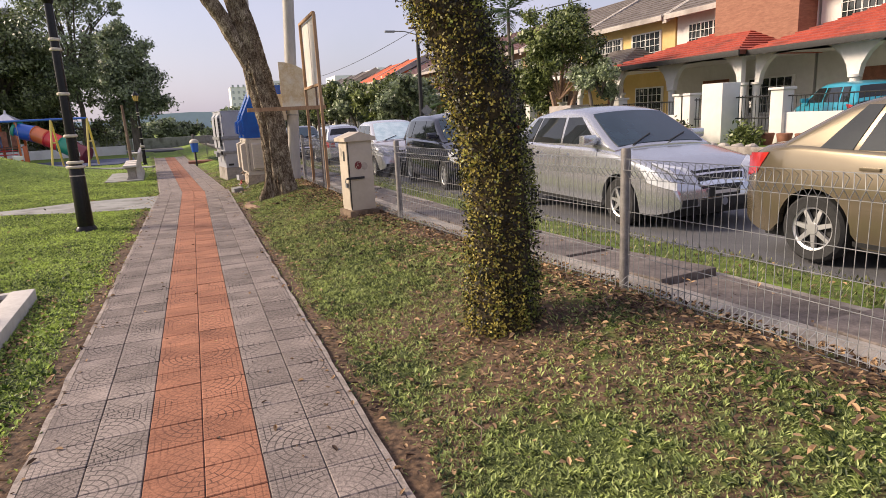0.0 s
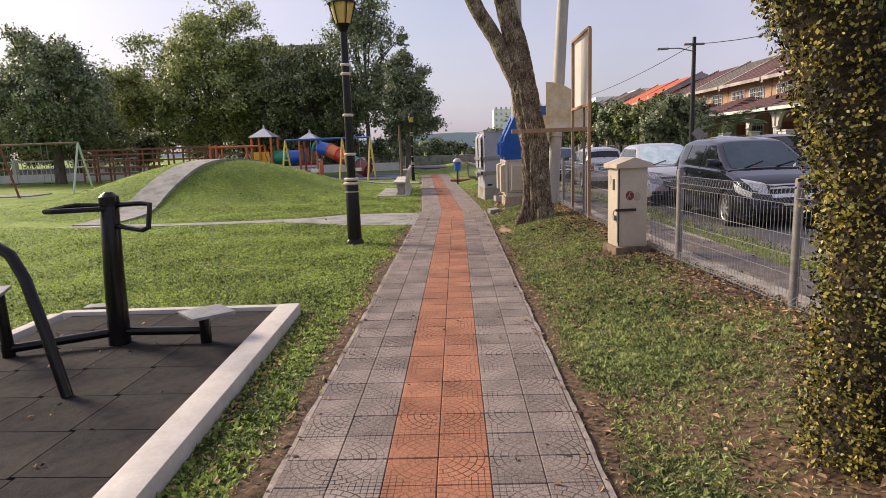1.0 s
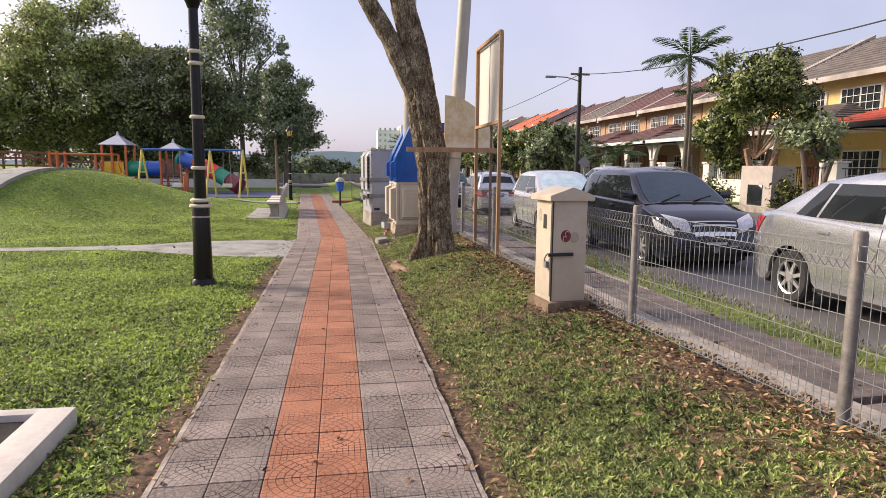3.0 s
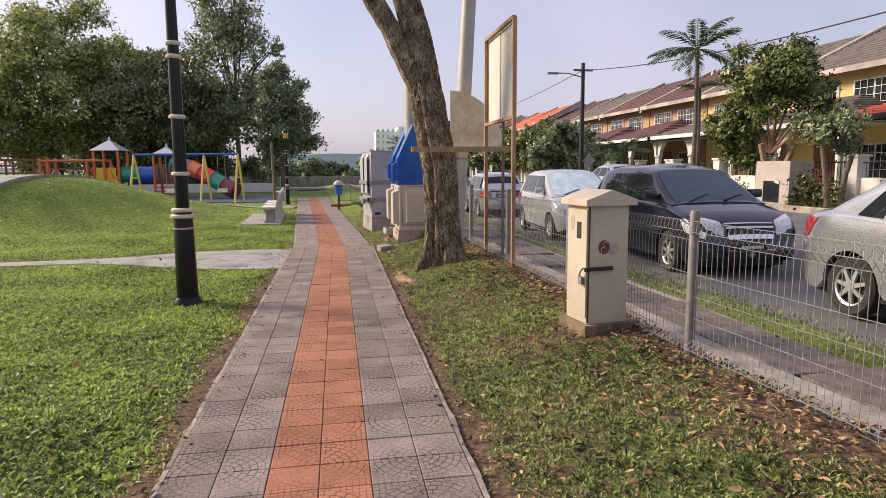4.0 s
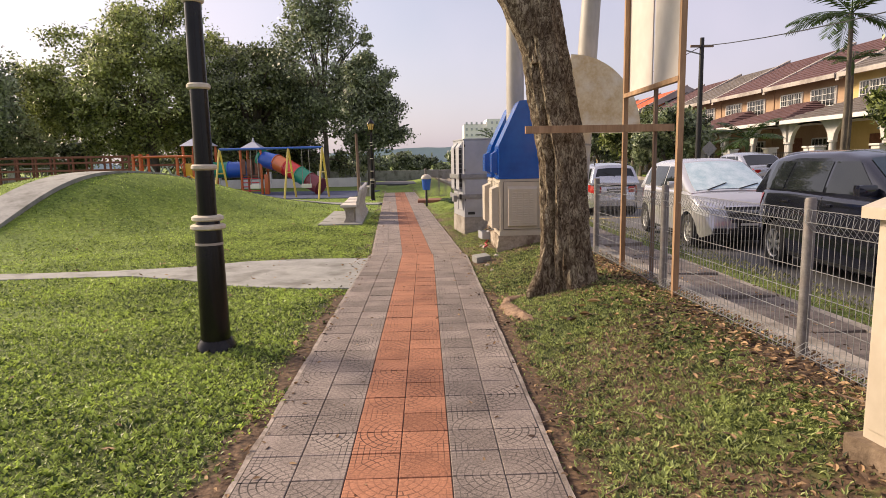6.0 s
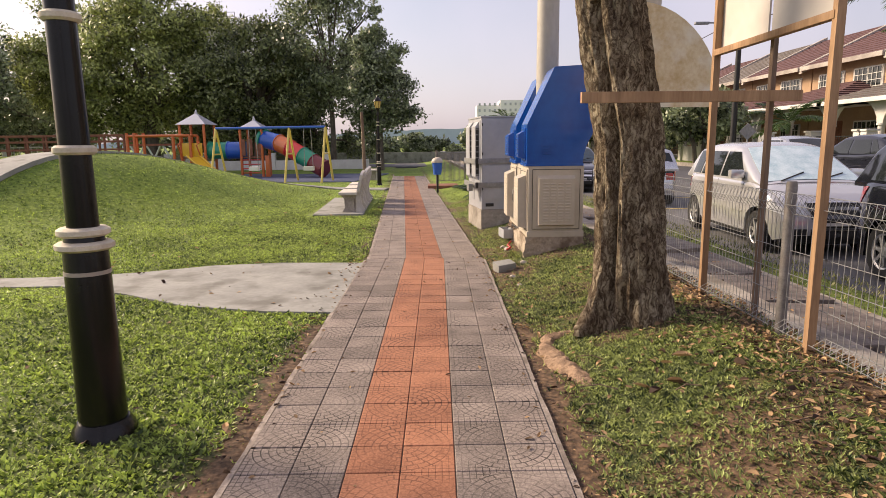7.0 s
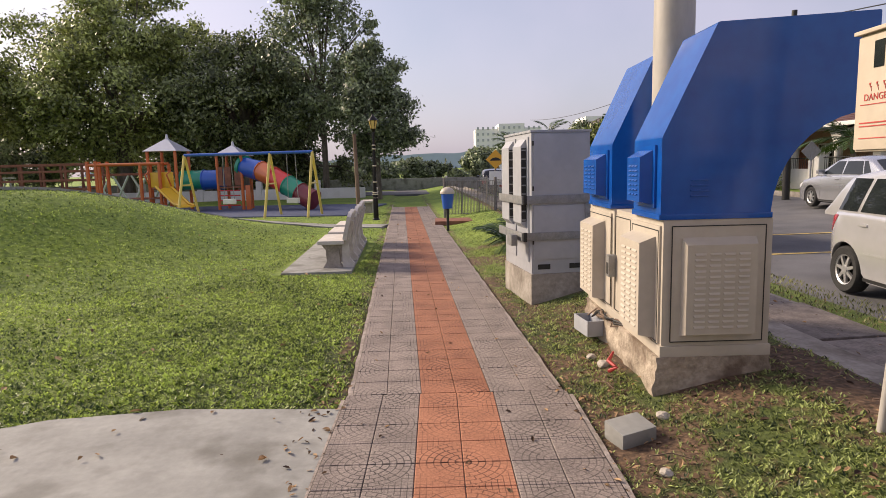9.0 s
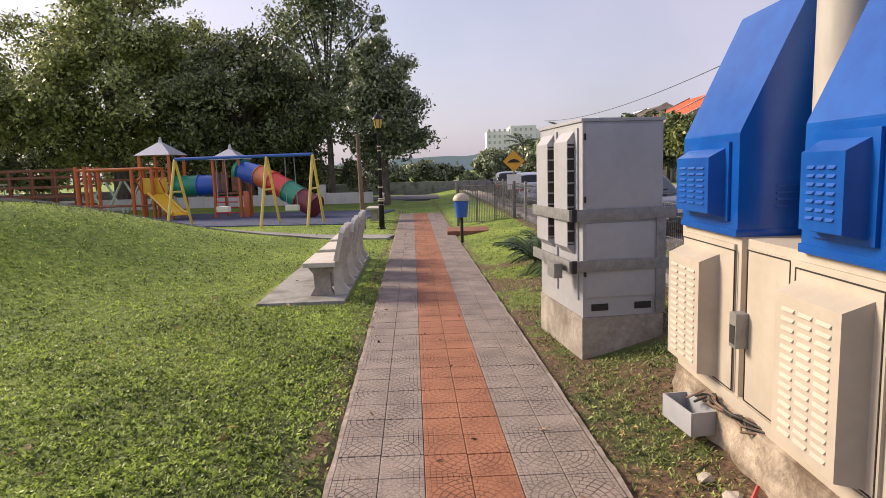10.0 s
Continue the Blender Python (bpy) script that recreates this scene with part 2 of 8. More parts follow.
def bark_mat(name):
    """Plated bark: dark cracks between upright plates, mossy and grey patches."""
    m = bpy.data.materials.new(name)
    m.use_nodes = True
    n, l = m.node_tree.nodes, m.node_tree.links
    b = n["Principled BSDF"]
    tc = n.new("ShaderNodeTexCoord")
    warp = n.new("ShaderNodeTexNoise")
    warp.inputs["Scale"].default_value, warp.inputs["Detail"].default_value = 9.0, 5
    l.new(tc.outputs["Object"], warp.inputs["Vector"])
    mixv = n.new("ShaderNodeMixRGB")
    mixv.blend_type = "ADD"
    mixv.inputs["Fac"].default_value = 0.16
    l.new(tc.outputs["Object"], mixv.inputs["Color1"])
    l.new(warp.outputs["Color"], mixv.inputs["Color2"])
    mp = n.new("ShaderNodeMapping")
    mp.inputs["Scale"].default_value = (1, 1, 0.17)
    l.new(mixv.outputs["Color"], mp.inputs["Vector"])
    vo = n.new("ShaderNodeTexVoronoi")
    vo.feature = "DISTANCE_TO_EDGE"
    vo.inputs["Scale"].default_value = 30
    l.new(mp.outputs["Vector"], vo.inputs["Vector"])
    crack = n.new("ShaderNodeMapRange")
    crack.inputs["From Min"].default_value, crack.inputs["From Max"].default_value = -0.22, 0.3
    l.new(vo.outputs["Distance"], crack.inputs["Value"])
    no = n.new("ShaderNodeTexNoise")
    no.inputs["Scale"].default_value, no.inputs["Detail"].default_value, no.inputs["Roughness"].default_value = 38, 10, 0.78
    l.new(mp.outputs["Vector"], no.inputs["Vector"])
    part_crack = n.new("ShaderNodeMath")
    part_crack.operation = "MULTIPLY_ADD"
    l.new(crack.outputs[0], part_crack.inputs[0])
    part_crack.inputs[1].default_value, part_crack.inputs[2].default_value = 0.3, -0.33
    h = n.new("ShaderNodeMath")
    h.operation = "MULTIPLY_ADD"
    l.new(no.outputs["Fac"], h.inputs[0])
    h.inputs[1].default_value = 1.15
    l.new(part_crack.outputs[0], h.inputs[2])
    ramp = n.new("ShaderNodeValToRGB")
    ramp.color_ramp.elements.new(0.5)
    for e, (p, c) in zip(ramp.color_ramp.elements, ((0.2, (0.014, 0.01, 0.007)), (0.38, (0.15, 0.108, 0.078)), (0.6, (0.5, 0.43, 0.35)))):
        e.position, e.color = p, (*c, 1)
    l.new(h.outputs[0], ramp.inputs["Fac"])
    big = n.new("ShaderNodeTexNoise")
    big.inputs["Scale"].default_value, big.inputs["Detail"].default_value = 4.0, 5
    l.new(tc.outputs["Object"], big.inputs["Vector"])
    tone = n.new("ShaderNodeValToRGB")
    tone.color_ramp.elements.new(0.5)
    for e, (p, c) in zip(tone.color_ramp.elements, ((0.36, (0.55, 0.5, 0.42)), (0.52, (0.95, 0.95, 0.85)), (0.64, (1.25, 1.28, 1.15)))):
        e.position, e.color = p, (*c, 1)
    l.new(big.outputs["Fac"], tone.inputs["Fac"])
    mu = n.new("ShaderNodeMixRGB")
    mu.blend_type = "MULTIPLY"
    mu.inputs["Fac"].default_value = 1
    l.new(ramp.outputs["Color"], mu.inputs["Color1"])
    l.new(tone.outputs["Color"], mu.inputs["Color2"])
    l.new(mu.outputs["Color"], b.inputs["Base Color"])
    b.inputs["Roughness"].default_value = 0.95
    b.inputs["Specular IOR Level"].default_value = 0.25
    bp = n.new("ShaderNodeBump")
    bp.inputs["Strength"].default_value, bp.inputs["Distance"].default_value = 1.0, 0.035
    l.new(h.outputs[0], bp.inputs["Height"])
    l.new(bp.outputs["Normal"], b.inputs["Normal"])
    return m


M = {}
M["ground"] = ground_mat("lawn_soil")
M["tile_grey"] = paver_mat("grey_cement_tile", (0.105, 0.085, 0.076), (0.36, 0.302, 0.27), (0.024, 0.019, 0.017))
M["tile_red"] = paver_mat("terracotta_cement_tile", (0.2, 0.076, 0.039), (0.47, 0.21, 0.12), (0.075, 0.026, 0.015))
M["path_edge"] = mk("worn_cement_edge", (0.17, 0.14, 0.12), (0.42, 0.36, 0.32), 14, 0.9, 0.5, stain=(0.1, 0.075, 0.055), stain_scale=2.5, stain_amt=0.8)
M["broken_plinth"] = mk("broken_dirty_concrete", (0.2, 0.16, 0.12), (0.52, 0.44, 0.35), 6, 0.95, 0.9, stain=(0.11, 0.07, 0.045), stain_scale=3.5, stain_amt=0.8)
M["concrete"] = mk("weathered_concrete", (0.22, 0.195, 0.165), (0.42, 0.38, 0.335), 5, 0.9, 0.5, stain=(0.09, 0.07, 0.05), stain_scale=2.2, stain_amt=0.7)
M["pale_concrete"] = mk("pale_concrete", (0.225, 0.225, 0.212), (0.335, 0.335, 0.315), 3, 0.85, 0.3, stain=(0.12, 0.115, 0.1), stain_scale=2.4, stain_amt=0.8)
M["line_yellow"] = mk("worn_yellow_line", (0.42, 0.3, 0.08), (0.62, 0.46, 0.14), 12, 0.8, 0.1, stain=(0.16, 0.14, 0.11), stain_scale=5, stain_amt=0.7)
M["drain_slab"] = mk("damp_concrete_slab", (0.07, 0.056, 0.048), (0.24, 0.2, 0.175), 7, 0.7, 0.5, stain=(0.05, 0.04, 0.035), spread=0.3)
M["asphalt"] = mk("asphalt", (0.075, 0.075, 0.08), (0.14, 0.14, 0.15), 1.2, 0.85, 0.4, stain=(0.2, 0.19, 0.18), stain_scale=0.5, fine=60)
M["rubber"] = mk("black_rubber_mat", (0.01, 0.01, 0.011), (0.028, 0.026, 0.027), 20, 0.9, 0.4, spec=0.2, stain=(0.09, 0.07, 0.06), spread=0.15)
M["white_kerb"] = mk("painted_kerb", (0.46, 0.43, 0.4), (0.6, 0.57, 0.53), 6, 0.8, 0.25, stain=(0.4, 0.36, 0.32), stain_scale=4)
M["black_metal"] = mk("black_painted_steel", (0.004, 0.004, 0.004), (0.008, 0.007, 0.007), 12, 0.24, 0.05, spec=0.3, stain=(0.018, 0.016, 0.014), stain_scale=6)
M["galv"] = mk("galvanised_steel", (0.19, 0.195, 0.2), (0.31, 0.32, 0.33), 14, 0.5, 0.08, metal=0.4, stain=(0.3, 0.27, 0.24), stain_scale=5)
M["galv_post"] = mk("dull_galvanised_post", (0.13, 0.12, 0.115), (0.26, 0.245, 0.235), 14, 0.6, 0.1, metal=0.3, stain=(0.16, 0.11, 0.08), stain_scale=7)
M["bark"] = bark_mat("brown_bark")
M["bark_thin"] = mk("grey_bark", (0.06, 0.05, 0.04), (0.2, 0.17, 0.13), 6, 0.95, 0.6, stretch=(1, 1, 0.3))
M["moss_bark"] = mk("mossy_bark", (0.02, 0.015, 0.01), (0.09, 0.065, 0.03), 14, 0.95, 1.0)
M["cream"] = mk("cream_painted_steel", (0.43, 0.385, 0.32), (0.52, 0.465, 0.39), 3, 0.5, 0.05, stain=(0.42, 0.34, 0.25), stain_scale=2.5, stain_amt=0.25)
M["cream_old"] = mk("weathered_cream_paint", (0.46, 0.395, 0.31), (0.56, 0.49, 0.39), 3, 0.55, 0.1, stain=(0.3, 0.2, 0.12), stain_scale=2.2, stain_amt=0.4)
M["blue"] = mk("blue_painted_steel", (0.003, 0.058, 0.31), (0.006, 0.105, 0.45), 1.6, 0.22, 0.03, stain=(0.012, 0.12, 0.45), stain_scale=1.1, stain_amt=0.4, coat=0.1)
M["grey_cab"] = mk("grey_painted_steel", (0.33, 0.34, 0.37), (0.42, 0.43, 0.46), 2, 0.45, 0.04, stain=(0.34, 0.34, 0.35), stain_scale=1.4)
M["pole"] = mk("grey_steel_pole", (0.36, 0.34, 0.31), (0.5, 0.47, 0.43), 4, 0.5, 0.06, stain=(0.28, 0.24, 0.2), stain_scale=2, stretch=(1, 1, 0.3))
M["wood"] = mk("bare_timber", (0.24, 0.14, 0.075), (0.46, 0.29, 0.165), 10, 0.8, 0.3, stretch=(1, 1, 0.12), stain=(0.2, 0.12, 0.07), stain_scale=4)
M["wood_grey"] = mk("aged_timber", (0.13, 0.085, 0.06), (0.26, 0.18, 0.13), 10, 0.85, 0.3, stretch=(1, 1, 0.12))
M["canvas"] = mk("white_board_sheet", (0.5, 0.47, 0.44), (0.62, 0.59, 0.56), 1.5, 0.8, 0.05, stain=(0.6, 0.55, 0.47), stain_scale=1.2)
M["sheet"] = mk("yellowed_plastic_sheet", (0.6, 0.42, 0.2), (0.84, 0.72, 0.5), 5, 0.5, 0.3, stain=(0.86, 0.8, 0.68), stain_scale=4, stain_amt=0.7)
M["white"] = mk("white_paint", (0.7, 0.69, 0.67), (0.8, 0.79, 0.77), 2, 0.7, 0.08, stain=(0.5, 0.48, 0.44), stain_scale=0.8)
M["black"] = mk("black_plastic", (0.01, 0.01, 0.01), (0.025, 0.025, 0.025), 10, 0.6, 0.05)
M["red_mark"] = mk("red_print", (0.35, 0.03, 0.03), (0.5, 0.06, 0.05), 10, 0.6, 0)
M["maroon_mark"] = mk("maroon_print", (0.14, 0.02, 0.02), (0.22, 0.04, 0.04), 10, 0.6, 0)
M["grey_mark"] = mk("faded_print", (0.3, 0.26, 0.22), (0.42, 0.36, 0.3), 10, 0.6, 0)
M["dirty_footing"] = mk("mud_stained_concrete", (0.1, 0.065, 0.04), (0.3, 0.22, 0.15), 7, 0.95, 0.6, stain=(0.06, 0.04, 0.025), stain_scale=3, stain_amt=0.8)
M["soil"] = mk("dark_earth", (0.04, 0.026, 0.016), (0.12, 0.075, 0.045), 18, 0.95, 0.6)
M["stone"] = mk("rubble_stone", (0.3, 0.27, 0.23), (0.55, 0.5, 0.44), 8, 0.9, 0.5, stain=(0.15, 0.12, 0.1))
M["root"] = mk("worn_root", (0.14, 0.085, 0.05), (0.44, 0.3, 0.2), 22, 0.9, 1.0, fine=5)
M["leaf_dry"] = leafy("dry_leaf", (0.04, 0.02, 0.012), (0.52, 0.34, 0.18), 0.8, 0.1, 0.5, 1.2, -0.35)
M["grass"] = leafy("grass_blade", (0.03, 0.062, 0.01), (0.56, 0.71, 0.155), 0.45, 0.38, 1.3, 0.9, -0.2)
M["grass_right"] = leafy("grass_blade_dry", (0.02, 0.042, 0.01), (0.54, 0.62, 0.21), 0.5, 0.34, 1.5, 1.1, -0.26)
M["grass_kerb"] = leafy("trodden_grass_blade", (0.03, 0.045, 0.015), (0.34, 0.34, 0.14), 0.5, 0.3, 1.3, 0.9, -0.1)
M["leaf_dark"] = leafy("dark_leaf", (0.01, 0.02, 0.008), (0.36, 0.42, 0.17), 0.4, 0.2, 1.0, 0.7, -0.12)
M["leaf_sun"] = leafy("yellow_green_leaf", (0.014, 0.026, 0.009), (0.58, 0.66, 0.22), 0.4, 0.24, 1.0, 0.7, -0.1)
M["leaf_grey"] = leafy("grey_green_leaf", (0.014, 0.027, 0.013), (0.44, 0.52, 0.28), 0.35, 0.24, 1.0, 0.7, -0.08)
M["leaf_bright"] = leafy("bright_leaf", (0.014, 0.03, 0.008), (0.34, 0.4, 0.12), 0.4, 0.28, 1.1, 0.9, -0.25)
# lighter, yellower copy of the vine leaf with sunlight put into the colour
M["leaf_vine_sunlit"] = leafy("sunlit_vine_leaf", (0.008, 0.008, 0.003), (0.62, 0.52, 0.11), 0.5, 0.28, 1.6, 1.6, -0.75)
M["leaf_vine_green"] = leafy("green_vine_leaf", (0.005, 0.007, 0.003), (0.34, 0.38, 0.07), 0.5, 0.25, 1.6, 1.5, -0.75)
M["leaf_palm"] = leafy("palm_leaf", (0.02, 0.045, 0.01), (0.09, 0.15, 0.04), 0.4, 0.25)


def paint(name, c, metal=0.0, rough=0.3):
    d = tuple(v * 0.9 for v in c)
    return mk(name, d, c, 1.5, rough, 0.0, metal=metal, stain=tuple(v * 0.75 for v in c), stain_scale=0.9, stain_amt=0.3, coat=0.6)


M["orange"] = paint("orange_paint", (0.6, 0.14, 0.03), 0, 0.45)
M["yellow"] = paint("yellow_plastic", (0.8, 0.5, 0.03), 0, 0.4)
M["pale_yellow"] = paint("pale_yellow_paint", (0.75, 0.58, 0.12), 0, 0.45)
M["toy_blue"] = paint("blue_plastic", (0.01, 0.1, 0.5), 0, 0.4)
M["toy_green"] = paint("green_plastic", (0.005, 0.27, 0.16), 0, 0.4)
M["toy_red"] = paint("red_plastic", (0.62, 0.025, 0.025), 0, 0.4)
M["toy_maroon"] = paint("maroon_plastic", (0.18, 0.015, 0.02), 0, 0.4)
M["roof_grey"] = paint("pale_roof_plastic", (0.55, 0.56, 0.62), 0, 0.4)
M["mint"] = paint("mint_paint", (0.5, 0.62, 0.5), 0, 0.6)
M["brown_red"] = mk("brown_red_timber", (0.16, 0.06, 0.035), (0.28, 0.12, 0.07), 6, 0.75, 0.2)
M["play_mat"] = mk("blue_safety_mat", (0.045, 0.06, 0.12), (0.09, 0.11, 0.19), 5, 0.85, 0.2)
M["lamp_glass"] = mk("amber_lamp_glass", (0.6, 0.42, 0.12), (0.75, 0.55, 0.2), 4, 0.25, 0)
M["ring"] = mk("cream_cord", (0.5, 0.44, 0.34), (0.68, 0.62, 0.5), 20, 0.8, 0.2)
M["glass"] = mk("dark_window_glass", (0.012, 0.016, 0.018), (0.03, 0.036, 0.04), 1, 0.04, 0, spec=0.8)
M["tint"] = mk("tinted_car_glass", (0.01, 0.013, 0.015), (0.025, 0.03, 0.032), 1, 0.03, 0, spec=0.5)
# blue cast in the base colour stands in for reflected sky
M["screen"] = mk("sky_tinted_windscreen", (0.012, 0.03, 0.045), (0.03, 0.06, 0.085), 1, 0.02, 0, spec=0.6)
M["sunshade"] = mk("windscreen_with_silver_shade", (0.35, 0.5, 0.58), (0.6, 0.72, 0.78), 6, 0.12, 0.1, spec=0.8)
M["tyre"] = mk("tyre_rubber", (0.012, 0.012, 0.012), (0.03, 0.03, 0.03), 20, 0.85, 0.2)
M["rim"] = mk("alloy", (0.5, 0.5, 0.5), (0.62, 0.62, 0.62), 6, 0.35, 0.02, metal=0.7)
M["chrome"] = mk("chrome", (0.7, 0.7, 0.7), (0.8, 0.8, 0.8), 4, 0.12, 0, metal=1.0)
M["headlight"] = mk("headlight_lens", (0.5, 0.52, 0.55), (0.75, 0.77, 0.8), 14, 0.08, 0.05, coat=0.5)
M["taillight"] = mk("taillight_lens", (0.3, 0.012, 0.012), (0.5, 0.03, 0.02), 14, 0.12, 0, coat=0.5)
M["car_silver"] = paint("silver_car_paint", (0.6, 0.61, 0.63), 0.75, 0.2)
M["car_gold"] = paint("champagne_car_paint", (0.22, 0.18, 0.12), 0.6, 0.22)
M["car_dark"] = paint("dark_grey_car_paint", (0.02, 0.022, 0.034), 0.3, 0.08)
M["car_white"] = paint("white_silver_car_paint", (0.68, 0.68, 0.69), 0.55, 0.2)
M["car_blue"] = paint("turquoise_car_paint", (0.03, 0.3, 0.42), 0.1, 0.28)
M["wall_white"] = mk("white_plaster", (0.6, 0.58, 0.55), (0.72, 0.7, 0.67), 1, 0.85, 0.1, stain=(0.42, 0.39, 0.35), stain_scale=0.5)
M["wall_yellow"] = mk("yellow_plaster", (0.62, 0.44, 0.17), (0.72, 0.54, 0.24), 1, 0.85, 0.1, stain=(0.55, 0.38, 0.15), stain_scale=0.5)
M["coping"] = mk("weathered_coping", (0.34, 0.3, 0.27), (0.5, 0.46, 0.42), 1, 0.9, 0.1, stain=(0.2, 0.17, 0.15), stain_scale=0.8, stain_amt=0.6)
M["wall_tan"] = mk("tan_plaster", (0.36, 0.23, 0.14), (0.46, 0.31, 0.2), 1, 0.85, 0.1, stain=(0.3, 0.2, 0.13), stain_scale=0.5)
M["brick"] = mk("red_brown_brick", (0.22, 0.1, 0.065), (0.34, 0.17, 0.11), 5, 0.9, 0.3, stretch=(1, 1, 4))
M["tile_roof_red"] = mk("red_roof_tile", (0.3, 0.05, 0.035), (0.46, 0.1, 0.06), 2.2, 0.75, 0.3, stain=(0.1, 0.05, 0.04), stain_scale=0.9, stain_amt=0.6)
M["tile_roof_orange"] = mk("orange_roof_tile", (0.5, 0.1, 0.04), (0.64, 0.17, 0.08), 2.2, 0.75, 0.3)
M["tile_roof_grey"] = mk("grey_roof_tile", (0.1, 0.085, 0.08), (0.2, 0.175, 0.165), 2.2, 0.85, 0.3, stain=(0.07, 0.06, 0.055))
M["tile_roof_purple"] = mk("maroon_roof_tile", (0.085, 0.042, 0.047), (0.15, 0.08, 0.082), 2.2, 0.8, 0.3)
M["far_white"] = mk("far_pale_facade", (0.78, 0.77, 0.78), (0.86, 0.85, 0.86), 0.2, 0.9, 0)
M["far_window"] = mk("far_window", (0.4, 0.42, 0.46), (0.46, 0.48, 0.52), 0.2, 0.5, 0)
# distance haze is put into the hill's base colour, pale and bluish
M["hill"] = mk("haze_tinted_hill", (0.34, 0.42, 0.48), (0.42, 0.5, 0.56), 0.02, 1, 0)
M["sign_yellow"] = paint("yellow_sign_paint", (0.75, 0.38, 0.01), 0, 0.5)


# ---- shaping helpers ----
def thing(name, label, category, loc=(0, 0, 0), rz=0.0, group="", kind="", rx=0.0, ry=0.0):
    ob = new(name)
    ob.empty_display_size = 0.2
    ob.matrix_basis = pose(*loc, rx, ry, rz)
    return tagged(ob, label, category, group, kind)


def link_mesh(name, bm, material, smooth=False):
    bmesh.ops.recalc_face_normals(bm, faces=bm.faces)
    me = bpy.data.meshes.new(name)
    bm.to_mesh(me)
    bm.free()
    me.materials.append(M[material] if isinstance(material, str) else material)
    if smooth:
        me.shade_smooth()
        me.set_sharp_from_angle(angle=radians(38))
    return new(name, me)


def part(name, bm, material, parent, label="", smooth=True, kind=""):
    ob = link_mesh(name, bm, material, smooth)
    ob.parent = parent
    return tagged(ob, label, kind=kind)


def solo(name, bm, material, label, category, group="", kind="", smooth=True):
    return tagged(link_mesh(name, bm, material, smooth), label, category, group, kind)


def box(bm, x0, x1, y0, y1, z0, z1, bev=0.0, m=None):
    vs = [bm.verts.new((x, y, z)) for z in (z0, z1) for x, y in ((x0, y0), (x1, y0), (x1, y1), (x0, y1))]
    fs = [bm.faces.new([vs[i] for i in f]) for f in ((3, 2, 1, 0), (4, 5, 6, 7), (0, 1, 5, 4), (1, 2, 6, 5), (2, 3, 7, 6), (3, 0, 4, 7))]
    if bev:
        es = {e for f in fs for e in f.edges}
        out = bmesh.ops.bevel(bm, geom=list(es), offset=bev, segments=2, affect="EDGES", profile=0.7)
        vs = list({v for f in out["faces"] for v in f.verts} | {v for v in vs if v.is_valid})
    if m is not None:
        bmesh.ops.transform(bm, matrix=m, verts=[v for v in vs if v.is_valid])
    return bm


def B(*a, **k):
    return box(bmesh.new(), *a, **k)


def tube(bm, pts, radii, seg=10, caps=True, wobble=0.0, rs=None):
    """A round bar through pts; radii one number or one a point."""
    pts = [Vector(p) for p in pts]
    if isinstance(radii, (int, float)):
        radii = [radii] * len(pts)
    rings, ref = [], None
    for i, p in enumerate(pts):
        d = (pts[min(i + 1, len(pts) - 1)] - pts[max(i - 1, 0)]).normalized()
        if ref is None:
            ref = d.orthogonal().normalized()
        ref = (ref - d * ref.dot(d)).normalized()
        side = d.cross(ref)
        ring = []
        for k in range(seg):
            a = 2 * math.pi * k / seg
            r = radii[i] * (1 + (wobble * rs.uniform(-1, 1) if wobble else 0))
            ring.append(bm.verts.new(p + (ref * math.cos(a) + side * math.sin(a)) * r))
        rings.append(ring)
    for a, b in zip(rings, rings[1:]):
        for k in range(seg):
            bm.faces.new((a[k], a[(k + 1) % seg], b[(k + 1) % seg], b[k]))
    if caps:
        bm.faces.new(rings[0][::-1])
        bm.faces.new(rings[-1])
    return bm


def T(pts, radii, seg=10, **k):
    return tube(bmesh.new(), pts, radii, seg, **k)


def prism(bm, poly, to3d, a0, a1):
    """The 2D outline poly pushed from a0 to a1; to3d(u, v, a) places a point."""
    lo = [bm.verts.new(to3d(u, v, a0)) for u, v in poly]
    hi = [bm.verts.new(to3d(u, v, a1)) for u, v in poly]
    bm.faces.new(lo[::-1])
    bm.faces.new(hi)
    for i in range(len(poly)):
        j = (i + 1) % len(poly)
        bm.faces.new((lo[i], lo[j], hi[j], hi[i]))
    return bm


def xz(u, v, a):
    return (u, a, v)


def yz(u, v, a):
    return (a, u, v)


def xy(u, v, a):
    return (u, v, a)


def arc(cx, cy, r, a0, a1, n):
    return [(cx + r * math.cos(radians(a0 + (a1 - a0) * i / n)), cy + r * math.sin(radians(a0 + (a1 - a0) * i / n))) for i in range(n + 1)]


def np_mesh(name, verts, faces, material):
    """A mesh of equal-sided faces from numpy arrays."""
    me = bpy.data.meshes.new(name)
    nf, k = faces.shape
    me.vertices.add(len(verts))
    me.vertices.foreach_set("co", np.ascontiguousarray(verts, dtype=np.float32).ravel())
    me.loops.add(nf * k)
    me.loops.foreach_set("vertex_index", np.ascontiguousarray(faces, dtype=np.int32).ravel())
    me.polygons.add(nf)
    me.polygons.foreach_set("loop_start", np.arange(0, nf * k, k, dtype=np.int32))
    me.update(calc_edges=True)
    me.materials.append(M[material])
    me.shade_flat()
    return new(name, me)


def smooth01(t):
    t = np.clip(t, 0, 1)
    return t * t * (3 - 2 * t)


# ---- the lie of the land ----
def path_mid(y):
    return np.where(np.asarray(y) > 16.4, -0.055 * (np.asarray(y) - 16.4), 0.0)


FENCE_Y = [-30, 2.0, 4.2, 6.2, 8.2, 10.4, 12.5, 14.7, 19.0, 37.0, 140.0]
